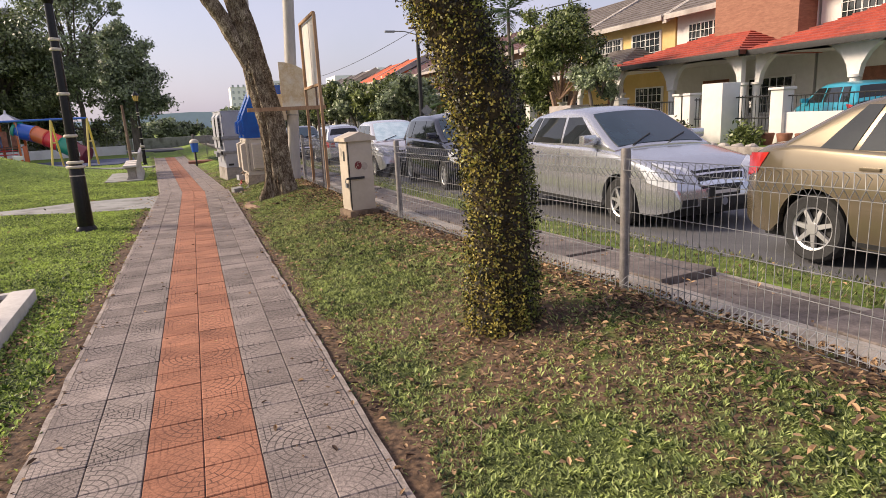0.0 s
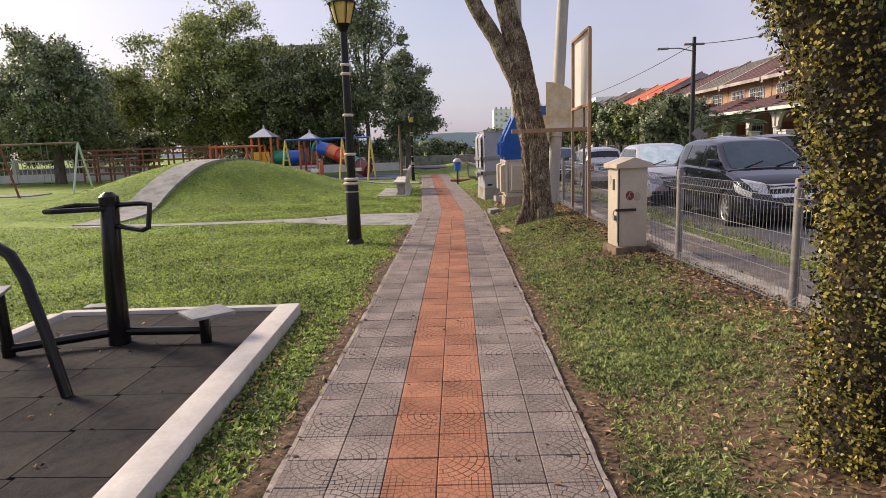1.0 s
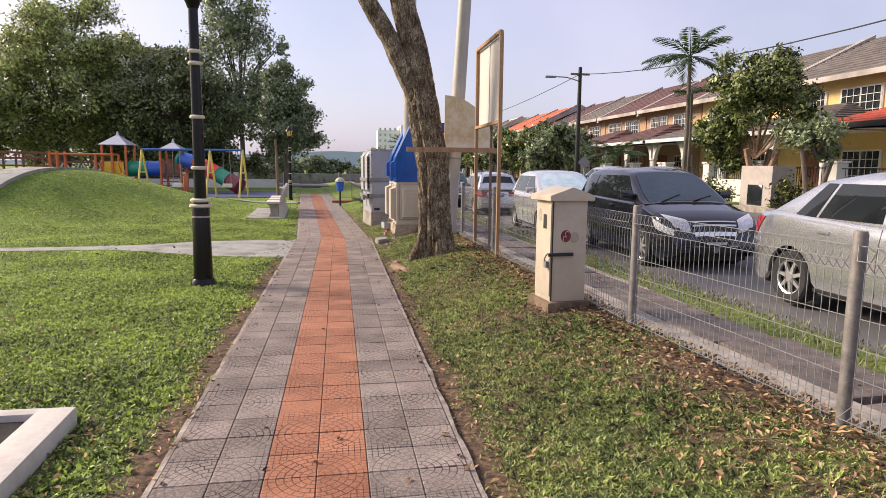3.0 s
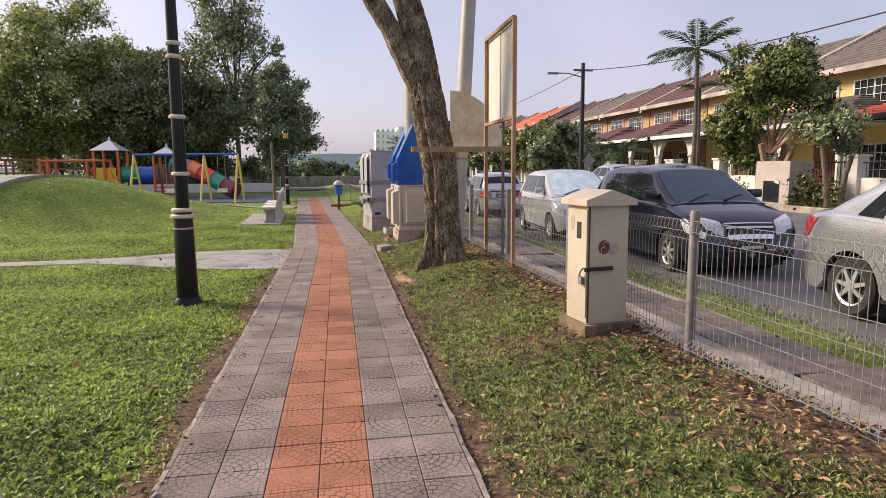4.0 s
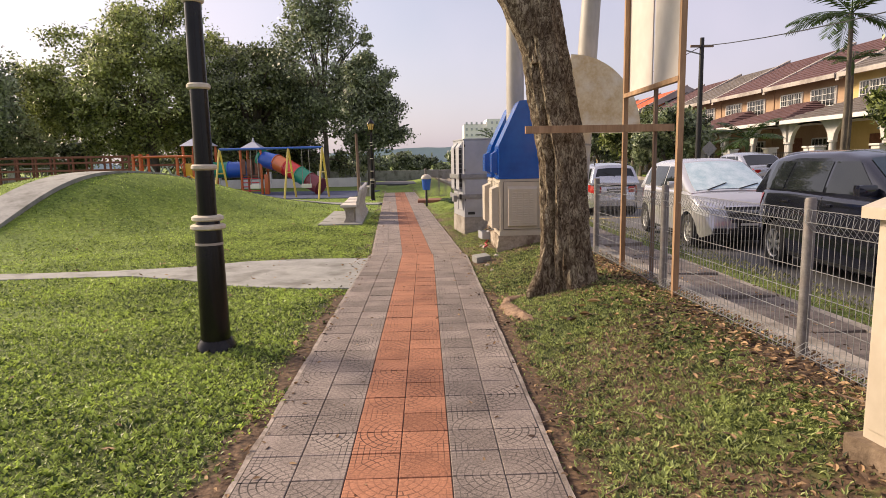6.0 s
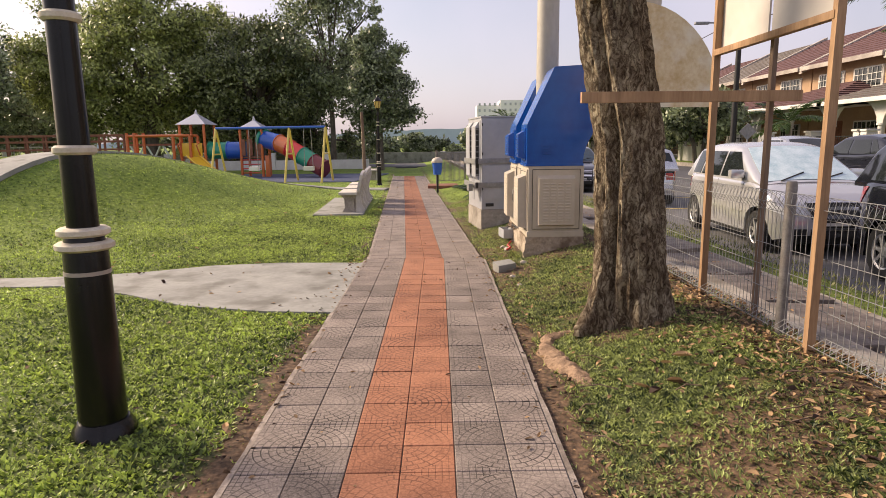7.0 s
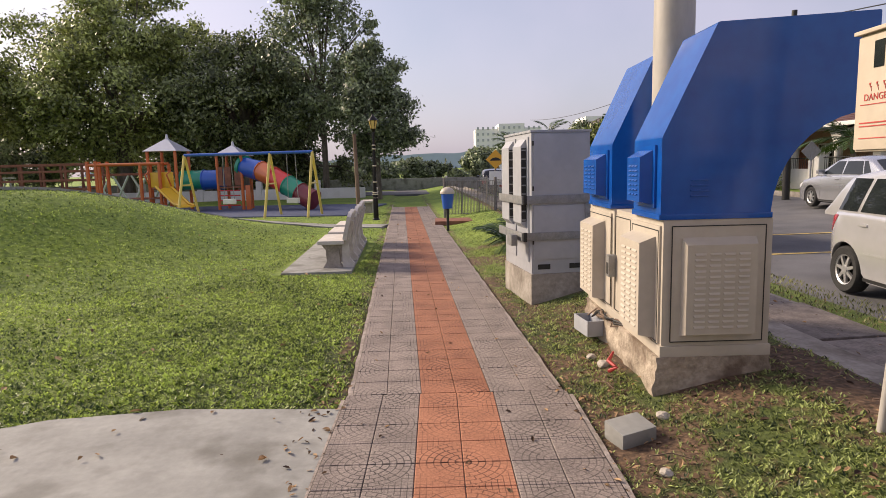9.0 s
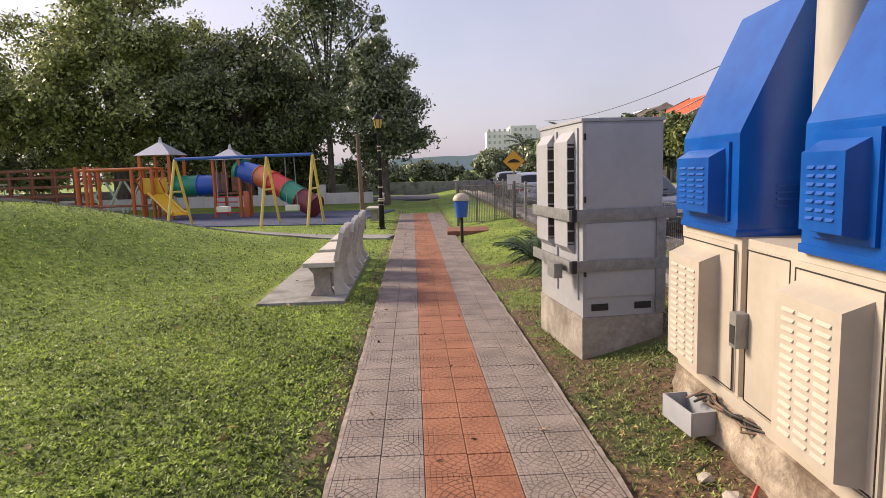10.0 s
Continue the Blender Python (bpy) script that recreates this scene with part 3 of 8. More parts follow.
FENCE_X = [3.6, 2.98, 2.84, 2.63, 2.48, 2.46, 2.4, 2.38, 2.25, 1.6, -2.5]


def fence_x(y):
    return np.interp(y, FENCE_Y, FENCE_X)


def road_z(y):
    return np.interp(y, [-10, 3, 8, 13, 20, 30, 60], [0.06, 0.04, 0.0, -0.08, -0.13, -0.18, -0.2])


def mound(x, y):
    dx, dy = x + 8.3, y - 23.2
    a = dx * 0.45 + dy * 0.893
    b = dx * 0.893 - dy * 0.45
    d = np.sqrt((a / np.where(a > 0, 6.5, 5.6)) ** 2 + (b / np.where(b > 0, 3.3, 4.5)) ** 2)
    return 1.37 * np.exp(-(d * 1.25) ** 2.3) * smooth01((-2.3 - x) / 1.8)


def land(x, y):
    x, y = np.asarray(x, float), np.asarray(y, float)
    r = x - path_mid(y)
    fx = fence_x(y)
    left = -0.02 + mound(x, y)
    rise = -0.03 + 0.24 * smooth01((r - 0.75) / np.maximum(fx - path_mid(y) - 0.95, 0.6))
    z = np.where(r < 0, left, rise)
    z = np.where(np.abs(r) < 0.72, -0.09, z)
    strip = (x > fx + 1.12) & (x < fx + 1.75)
    z = np.where(x > fx + 0.12, np.where(strip, 0.1 + 0.5 * road_z(y), -0.35), z)
    z = np.where(x > 13.0, 0.25, z)
    return z


def bare(x, y):
    """Where turf has worn to earth: along the paving, under the tree and by the fence."""
    r = x - path_mid(y)
    e = np.abs(np.abs(r) - 0.82)
    b = np.where(np.abs(r) < 1.3, np.exp(-(e / np.where(r < 0, 0.16, 0.13)) ** 2), 0)
    b = np.where(y > 13.6, b * 0.55, b)
    b = np.maximum(b, 0.8 * np.exp(-((x - fence_x(y) + 0.1) / np.where(y < 12, 0.25, 0.17)) ** 2))
    for tx, ty, tr in ((1.9, 4.1, 0.75), (1.5, 13.2, 0.34), (2.1, 9.0, 0.45), (1.6, 16.0, 0.35), (1.0, 15.6, 0.4)):
        b = np.maximum(b, np.exp(-((x - tx) ** 2 + (y - ty) ** 2) / tr ** 2))
    return b


def steps(*runs):
    out = []
    for a, b, s in runs:
        out += list(np.arange(a, b, s))
    return np.array(out)


gx = steps((-600, -100, 100), (-100, -40, 10), (-40, -14, 1), (-14, -4, 0.4), (-4, -1, 0.2), (-1, 5, 0.08), (5, 14, 0.5), (14, 60, 5), (60, 601, 90))
gy = steps((-60, 0, 6), (0, 22, 0.2), (22, 40, 0.4), (40, 80, 2), (80, 1300, 90))
GX, GY = np.meshgrid(gx, gy)
GZ = land(GX, GY)
nx, ny = len(gx), len(gy)
gi = np.arange(nx * ny).reshape(ny, nx)
gf = np.stack([gi[:-1, :-1], gi[:-1, 1:], gi[1:, 1:], gi[1:, :-1]], -1).reshape(-1, 4)
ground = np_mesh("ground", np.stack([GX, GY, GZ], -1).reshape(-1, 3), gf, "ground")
at = ground.data.attributes.new("bare", "FLOAT", "POINT")
worn = bare(GX, GY)
side = (GX - path_mid(GY) > 0.7) & (GX < fence_x(GY) + 0.2) & (GY > 0) & (GY < 24)
worn[side] = np.maximum(worn[side], [0.5 - 1.0 * noise.noise(Vector((a * 1.1, b * 1.1, 3))) for a, b in zip(GX[side], GY[side])])
at.data.foreach_set("value", worn.ravel().astype(np.float32))
# where blades stand close, the thatch is coloured darker for the shade between them
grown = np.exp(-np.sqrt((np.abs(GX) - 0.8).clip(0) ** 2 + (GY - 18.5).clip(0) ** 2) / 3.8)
ground.data.attributes.new("thatch_shade", "FLOAT", "POINT").data.foreach_set("value", grown.ravel().astype(np.float32))
ground.data.shade_smooth()
tagged(ground, "green park lawn with worn bare earth along the paving", "ground", kind="structure")


def ribbon(bm, line, w, z_up, thick, drape=True):
    """A paved strip of width w along a plan polyline, draped over the land."""
    pts = [Vector((*p, 0)) for p in line]
    fine = []
    for a, b in zip(pts, pts[1:]):
        k = max(1, int((b - a).length / 0.35))
        fine += [a.lerp(b, i / k) for i in range(k)]
    fine.append(pts[-1])
    rows = []
    for i, p in enumerate(fine):
        d = (fine[min(i + 1, len(fine) - 1)] - fine[max(i - 1, 0)]).normalized()
        s = Vector((d.y, -d.x, 0)) * w / 2
        ring = []
        zc = float(land(p.x, p.y)) if drape else 0
        for q, up in ((p - s, z_up), (p + s, z_up), (p + s, z_up - thick), (p - s, z_up - thick)):
            z = max(float(land(q.x, q.y)), zc) if drape else 0
            ring.append(bm.verts.new((q.x, q.y, z + up)))
        rows.append(ring)
    for a, b in zip(rows, rows[1:]):
        for k in range(4):
            bm.faces.new((a[k], a[(k + 1) % 4], b[(k + 1) % 4], b[k]))
    bm.faces.new(rows[0])
    bm.faces.new(rows[-1][::-1])
    return bm


def smooth_line(ctrl, n=6):
    """Catmull-Rom through plan points."""
    c = [Vector((*p, 0)) for p in ctrl]
    c = [c[0] * 2 - c[1]] + c + [c[-1] * 2 - c[-2]]
    out = []
    for i in range(1, len(c) - 2):
        p0, p1, p2, p3 = c[i - 1:i + 3]
        for k in range(n):
            t = k / n
            v = 0.5 * ((2 * p1) + (p2 - p0) * t + (2 * p0 - 5 * p1 + 4 * p2 - p3) * t * t + (3 * p1 - p0 - 3 * p2 + p3) * t ** 3)
            out.append((v.x, v.y))
    out.append((c[-2].x, c[-2].y))
    return out


# walk bed under the tiles
bm = bmesh.new()
rows = []
for y, w in ((-3.0, 0.76), (16.0, 0.76), (16.8, 0.715), (37.0, 0.715)):
    c = float(path_mid(y))
    rows.append([bm.verts.new((c + dx, y, z)) for dx, z in ((-w, -0.012), (w, -0.012), (w + 0.01, -0.1), (-w - 0.01, -0.1))])
for a, b in zip(rows, rows[1:]):
    for k in range(4):
        bm.faces.new((a[k], a[(k + 1) % 4], b[(k + 1) % 4], b[k]))
bm.faces.new(rows[0])
bm.faces.new(rows[-1][::-1])
walkway = solo("pavement", bm, "concrete", "park walkway of grey tiles with a terracotta strip", "walkway", kind="structure", smooth=False)

# concrete apron and jogging strip over the mound
bm = bmesh.new()
near = [(-0.765, 13.95), (-1.4, 14.02), (-2.2, 14.25), (-3.0, 14.75), (-3.9, 15.15), (-5.5, 15.1), (-7.4, 15.15), (-9.0, 15.4), (-11.5, 16.0), (-16, 17.2)]
far = [(-16, 18.0), (-11.2, 16.6), (-9.0, 15.95), (-7.4, 15.65), (-5.5, 15.55), (-4.3, 15.62), (-3.4, 15.8), (-2.6, 16.2), (-1.8, 16.32), (-0.765, 16.25)]
prism(bm, near + far, xy, -0.1, -0.004)
apron = solo("apron_slab", bm, "pale_concrete", "pale concrete side path crossing the lawn", "path", kind="structure", smooth=False)
STRIP = smooth_line([(-8.4, 15.6), (-8.3, 17.2), (-8.6, 19.2), (-8.5, 21.5), (-8.0, 23.8), (-6.9, 26.2), (-5.2, 28.2), (-3.2, 29.2), (-1.5, 29.0)])
jog = solo("jogging_strip", ribbon(bmesh.new(), STRIP, 0.85, 0.03, 0.1), "pale_concrete", "pale concrete strip climbing over the grassy mound", "path", kind="structure")

# road, kerb, drain edge
bm = bmesh.new()
ys = list(np.arange(-30, 141, 5.0))
rows = [[bm.verts.new((float(fence_x(y)) + 1.7, y, float(road_z(y)) - 0.005)), bm.verts.new((9.0, y, float(road_z(y)) + 0.05)), bm.verts.new((13.02, y, 0.14))] for y in ys]
for a, b in zip(rows, rows[1:]):
    bm.faces.new((a[0], a[1], b[1], b[0]))
    bm.faces.new((a[1], a[2], b[2], b[1]))
road = solo("road", bm, "asphalt", "grey asphalt street beside the park", "road", kind="structure")


for y in (23.05, 25.8):
    bm = bmesh.new()
    xs_, zs_ = (4.4, 9.0, 12.6), (float(road_z(y)) + 0.006, float(road_z(y)) + 0.062, 0.145)
    lo = [bm.verts.new((x, y - 0.06, z)) for x, z in zip(xs_, zs_)]
    hi = [bm.verts.new((x, y + 0.06, z)) for x, z in zip(xs_, zs_)]
    for k in range(2):
        bm.faces.new((lo[k], lo[k + 1], hi[k + 1], hi[k]))
    solo("road_line", bm, "line_yellow", "worn yellow line painted across the street", "road marking", kind="structure", smooth=False)


def along(bm, off0, off1, z0, z1, ya, yb, step=1.0):
    """A bar that follows the fence line at two offsets from it."""
    rows = []
    for y in np.arange(ya, yb + 0.01, step):
        f = float(fence_x(y))
        rows.append([bm.verts.new(p) for p in ((f + off0, y, z0), (f + off1, y, z0), (f + off1, y, z1), (f + off0, y, z1))])
    for a, b in zip(rows, rows[1:]):
        for k in range(4):
            bm.faces.new((a[k], a[(k + 1) % 4], b[(k + 1) % 4], b[k]))
    bm.faces.new(rows[0])
    bm.faces.new(rows[-1][::-1])
    return bm


solo("drain_edge", along(bmesh.new(), 0.12, 0.44, -0.1, 0.17, -6, 60), "concrete", "weathered concrete drain edge behind the fence", "kerb", kind="structure", smooth=False)
solo("drain_edge_outer", along(bmesh.new(), 1.06, 1.16, -0.3, 0.12, -6, 60), "concrete", "concrete drain edge beside the grass verge", "kerb", kind="structure", smooth=False)
drain = solo("drain_bed", along(bmesh.new(), 0.44, 1.06, -0.1, 0.05, -6, 60), "concrete", "roadside drain covered with concrete slabs", "drain", kind="structure", smooth=False)
bm = bmesh.new()
box(bm, 13.0, 13.18, -30, 130, 0.0, 0.32, 0.02)
solo("far_kerb", bm, "concrete", "concrete kerb along the far side of the street", "kerb", kind="structure")


# ---- by the walkway: fence, trees, cabinets ----
def gz(x, y):
    return float(land(x, y))


def wire_fence(ya, yb, group):
    """One bay: post at ya, welded mesh to yb with rolled triangular top and foot."""
    a, b = Vector((float(fence_x(ya)), ya, 0)), Vector((float(fence_x(yb)), yb, 0))
    z0 = 0.2
    d = b - a
    ang = math.degrees(math.atan2(d.y, d.x))
    L = d.length
    f = thing("wire_fence", "galvanised welded-mesh fence bay with rolled top and grey post", "fence", (a.x, a.y, z0), ang, group)
    pb = T([(0, 0, -0.15), (0, 0, 0.98), (0, 0, 1.0)], [0.034, 0.034, 0.028], 12)
    part("post", pb, "galv_post", f, "dull round steel post")
    bm = bmesh.new()
    n = int(L / 0.052)
    for i in range(n + 1):
        u = 0.04 + (L - 0.08) * i / n
        prof = [(u, 0.0, 0.02), (u, 0.0, 0.8), (u + 0.004, 0.05, 0.86), (u + 0.02, 0.03, 0.93)]
        nxt = [(u + 0.026, -0.03, 0.9), (u + 0.05, 0.0, 0.8)]
        tube(bm, prof + nxt, 0.0021, 4, caps=False)
        tube(bm, [(u, 0, 0.12), (u + 0.012, 0.07, 0.07), (u + 0.026, 0.02, 0.01), (u + 0.045, 0, 0.12)], 0.002, 3, caps=False)
    for z, o in ((0.12, 0), (0.27, 0), (0.42, 0), (0.57, 0), (0.8, 0), (0.86, 0.05), (0.93, 0.02), (0.07, 0.07), (0.015, 0.02)):
        tube(bm, [(0.03, o, z), (L - 0.03, o, z)], 0.0026, 4, caps=False)
    part("wire_mesh", bm, "galv", f, "galvanised wire mesh", smooth=False)


bays = [1.9, 4.2, 6.2, 8.2, 10.4, 12.5, 14.75]
for ya, yb in zip(bays, bays[1:]):
    wire_fence(ya, yb, "fence bays")
end_post = solo("fence_post", T([(float(fence_x(14.75)), 14.75, 0.05), (float(fence_x(14.75)), 14.75, 1.2)], 0.036, 12), "galv_post", "round galvanised steel fence end post in the grass", "post")
for ya in np.arange(18.9, 35.0, 2.2):
    wire_fence(float(ya), float(ya) + 2.2, "fence bays")


def leaf_cloud(centres, spread, per, size, rs, flat=0.0, normals=None, aspect=0.5):
    """Pointed leaves scattered round centres; arrays of vertices and faces."""
    c = np.repeat(np.asarray(centres, float), per, 0)
    n = len(c)
    p = c + rs.normal(0, 1, (n, 3)) * spread
    ax = rs.normal(0, 1, (n, 3))
    ax[:, 2] *= (1 - flat)
    ax /= np.linalg.norm(ax, axis=1)[:, None] + 1e-9
    up = rs.normal(0, 1, (n, 3))
    if normals is not None:
        up = np.repeat(normals, per, 0) + up * 0.5
    up[:, 2] += flat
    sd = np.cross(ax, up)
    sd /= np.linalg.norm(sd, axis=1)[:, None] + 1e-9
    s = size * rs.uniform(0.6, 1.3, (n, 1))
    v = np.stack([p - ax * s, p + sd * s * aspect, p + ax * s, p - sd * s * aspect], 1).reshape(-1, 3)
    f = np.arange(n * 4).reshape(-1, 4)
    return v, f


# leaning tree under a coat of creeper
rs = np.random.RandomState(3)
base = Vector((1.87, 4.2, gz(1.87, 4.2)))
axis = [(1.87, 4.2, 0.1), (1.88, 4.2, 0.5), (1.88, 4.22, 1.1), (1.78, 4.22, 1.6), (1.58, 4.22, 2.1), (1.36, 4.25, 2.6), (1.2, 4.3, 3.3), (1.1, 4.35, 4.2), (1.05, 4.4, 5.2)]
rad = [0.2, 0.178, 0.175, 0.178, 0.185, 0.19, 0.175, 0.14, 0.08]
vine = thing("creeper_tree", "leaning trunk thickly covered with yellow-green creeper leaves", "tree", base)
off = Matrix.Translation(-base)
bm = T(axis, rad, 18, wobble=0.07, rs=rs)
bmesh.ops.transform(bm, matrix=off, verts=bm.verts)
part("trunk", bm, "moss_bark", vine)
cen, nor = [], []
for i in range(6400):
    t = rs.uniform(0, len(axis) - 1.6)
    k = int(t)
    p = Vector(axis[k]).lerp(Vector(axis[k + 1]), t - k) - base
    r = rad[k] + (rad[k + 1] - rad[k]) * (t - k)
    a = rs.uniform(0, 2 * math.pi)
    nv = Vector((math.cos(a), math.sin(a), 0))
    cen.append(p + nv * (r + rs.uniform(-0.005, 0.06)))
    nor.append(nv)
cen, nor = np.array(cen), np.array(nor)
# most leaves facing the sun take the yellow copy, painting in the lit edge
sunlit_side = (nor[:, 0] < 0.15) & (rs.uniform(0, 1, len(cen)) < 0.75)
for sel, mt in ((sunlit_side, "leaf_vine_sunlit"), (~sunlit_side, "leaf_vine_green")):
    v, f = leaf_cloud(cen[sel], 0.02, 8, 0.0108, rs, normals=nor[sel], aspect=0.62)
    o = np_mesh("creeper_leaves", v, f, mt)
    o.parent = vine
    tagged(o, "small creeper leaves coloured lighter and yellower for the sunlit side" if mt == "leaf_vine_sunlit" else "small green creeper leaves", kind="stuff")

# bare forked trunk
base = Vector((1.56, 13.2, gz(1.52, 13.2)))
tree = thing("park_tree", "leaning brown tree trunk with rough furrowed bark and a fork", "tree", base)
off = Matrix.Translation(-base)
base.x += 0.07
tree.location.x += 0.07


def bark_limb(pts, radii, seg, seed, flare=0.0):
    """A limb with furrowed, uneven bark in the mesh itself."""
    r2 = random.Random(seed)
    fine, rr = [], []
    for i in range(len(pts) - 1):
        for k in range(22):
            t = k / 22
            fine.append(Vector(pts[i]).lerp(Vector(pts[i + 1]), t))
            rr.append(radii[i] + (radii[i + 1] - radii[i]) * t)
    fine.append(Vector(pts[-1]))
    rr.append(radii[-1])
    bm = T(fine, rr, seg)
    bm.verts.ensure_lookup_table()
    for i, v in enumerate(bm.verts):
        k = min(i // seg, len(fine) - 1)
        c = fine[k]
        a = math.atan2(v.co.y - c.y, v.co.x - c.x)
        h = v.co.z
        g = noise.noise(Vector((math.cos(a) * 2.2, math.sin(a) * 2.2, h * 0.7 + seed)))
        g2 = noise.noise(Vector((math.cos(a) * 8, math.sin(a) * 8, h * 2.5 + seed)))
        g3 = noise.noise(Vector((math.cos(a) * 16, math.sin(a) * 16, h * 6 + seed)))
        ridge = 1 - 2 * abs(noise.noise(Vector((math.cos(a) * 4.5, math.sin(a) * 4.5, h * 0.9 + seed * 2))))
        plate = 1 - 2 * abs(noise.noise(Vector((math.cos(a) * 17, math.sin(a) * 17, h * 8 + seed * 3))))
        lump = 0.98 + 0.13 * g + 0.07 * g2 + 0.05 * g3 + 0.05 * ridge + 0.06 * plate
        if flare:
            foot = math.exp(-max(h - 0.1, 0) / 0.22)
            for spread_at, much in ((-2.75, 1.0), (-0.45, 0.62), (1.2, 0.6), (2.5, 0.5), (-1.35, 0.35)):
                gap = math.atan2(math.sin(a - spread_at), math.cos(a - spread_at))
                lump += flare * much * foot * math.exp(-(gap / 0.42) ** 2)
            gap = math.atan2(math.sin(a + 2.32 + 0.25 * g), math.cos(a + 2.32 + 0.25 * g))
            lump -= 0.55 * math.exp(-(gap / (0.17 + 0.2 * foot)) ** 2) * (0.35 + 0.65 * math.exp(-max(h - 0.3, 0) / 0.8)) * (h < 2.4)
        v.co = c + (v.co - c) * lump
    return bm


main = [(1.56, 13.2, 0.05), (1.55, 13.2, 0.6), (1.52, 13.2, 1.45), (1.42, 13.2, 2.0), (1.33, 13.2, 2.5), (1.25, 13.2, 3.1), (1.06, 13.2, 3.8), (0.85, 13.2, 4.8), (0.7, 13.2, 6.2)]
bm = bark_limb(main, [0.24, 0.235, 0.225, 0.22, 0.215, 0.19, 0.17, 0.15, 0.1], 112, 5, flare=1.0)
bmesh.ops.transform(bm, matrix=off, verts=bm.verts)
part("trunk", bm, "bark", tree)
bm = bark_limb([(1.25, 13.2, 2.55), (1.05, 13.18, 2.95), (0.82, 13.15, 3.4), (0.53, 13.1, 3.85), (0.2, 13.05, 4.5), (-0.2, 13.0, 5.4)], [0.15, 0.14, 0.13, 0.125, 0.11, 0.07], 18, 9)
bmesh.ops.transform(bm, matrix=off, verts=bm.verts)
part("limb", bm, "bark", tree)
# crown high above the walk, out of the way of the eye
cen = []
for i in range(260):
    a, r = rs.uniform(0, 6.28), rs.uniform(0, 2.2)
    cen.append((0.3 - 1.5 + r * math.cos(a), r * math.sin(a), 6.4 + rs.uniform(-0.7, 1.2)))
v, f = leaf_cloud(cen, 0.3, 22, 0.07, rs)
crown = np_mesh("crown", v, f, "leaf_dark")
crown.parent = tree
tagged(crown, "dark green leafy crown", kind="stuff")
# worn surface root
rt = bark_limb([(1.2, 13.22, 0.0), (1.0, 13.1, -0.01), (0.955, 12.83, -0.035), (1.0, 12.56, -0.035), (1.08, 12.32, -0.035), (1.14, 12.16, -0.06)], [0.04, 0.05, 0.075, 0.09, 0.085, 0.04], 24, 13)
for v in rt.verts:
    v.co.z = v.co.z * 0.62 + 0.014 * noise.noise(v.co * 14) + 0.012 * noise.noise(v.co * 45)
    v.co.x += 0.03 * noise.noise(v.co * 9)
solo("tree_root", rt, "root", "worn pale tree root lying along the paving edge", "root")


# feeder pillar
fp = thing("feeder_pillar", "cream steel feeder pillar with padlocked door on a concrete footing", "utility box", (2.165, 9.02, 0.2), 7)
fp.scale = (0.88, 0.9, 1.0)
part("footing", B(-0.25, 0.23, -0.22, 0.26, -0.2, 0.08, 0.015), "dirty_footing", fp, "stained concrete footing")
part("body", B(-0.2, 0.19, -0.17, 0.2, 0.08, 1.0, 0.006), "cream_old", fp)
bm = bmesh.new()
prism(bm, [(-0.255, 1.0), (0.245, 1.0), (0.245, 1.045), (-0.005, 1.12), (-0.255, 1.045)], xz, -0.215, 0.245)
part("lid", bm, "cream_old", fp, "cream gabled lid with rust stains")
part("door", B(-0.212, -0.2, -0.15, 0.18, 0.13, 0.97, 0.003), "cream_old", fp)
part("hasp", B(-0.25, 0.03, -0.2, -0.178, 0.5, 0.53, 0.004), "black", fp, "dark steel locking bar")
bm = bmesh.new()
tube(bm, [(-0.225, -0.13, 0.52), (-0.25, -0.13, 0.5), (-0.25, -0.1, 0.46), (-0.225, -0.1, 0.44)], 0.008, 6)
box(bm, -0.25, -0.222, -0.135, -0.085, 0.39, 0.45, 0.005)
part("padlock", bm, "galv", fp, "grey steel padlock")
part("window_slot", B(-0.2145, -0.208, -0.06, 0.015, 0.74, 0.87), "black", fp, "dark square viewing slot")
bm = bmesh.new()
prism(bm, arc(-0.05, 0.68, 0.055, 0, 360, 20)[:-1], xz, -0.175, -0.171)
part("round_mark", bm, "maroon_mark", fp, "round maroon sticker", smooth=False)
bm = bmesh.new()
prism(bm, arc(0.05, 0.665, 0.05, 0, 360, 20)[:-1], xz, -0.1745, -0.1708)
part("round_mark", bm, "grey_mark", fp, "round faded grey sticker", smooth=False)
bm = bmesh.new()
for s in (-1, 1):
    tube(bm, [(-0.05 + s * 0.012 + 0.02 * math.cos(a), -0.1765, 0.68 + s * 0.022 + 0.022 * math.sin(a)) for a in np.linspace(0.4, 4.2, 8)], 0.004, 4)
part("mark_swirl", bm, "cream_old", fp, "pale swirl on the sticker")
bm = bmesh.new()
prism(bm, [(0.09 + 0.035 * math.cos(a), 0.86 + 0.06 * math.sin(a)) for a in np.linspace(0, 6.28, 16)[:-1]], yz, -0.2145, -0.211)
part("oval_mark", bm, "grey_mark", fp, "oval faded sticker", smooth=False)
part("corner_gap", B(-0.207, -0.193, -0.177, -0.163, 0.09, 0.99), "black", fp, "dark rusted corner gap")


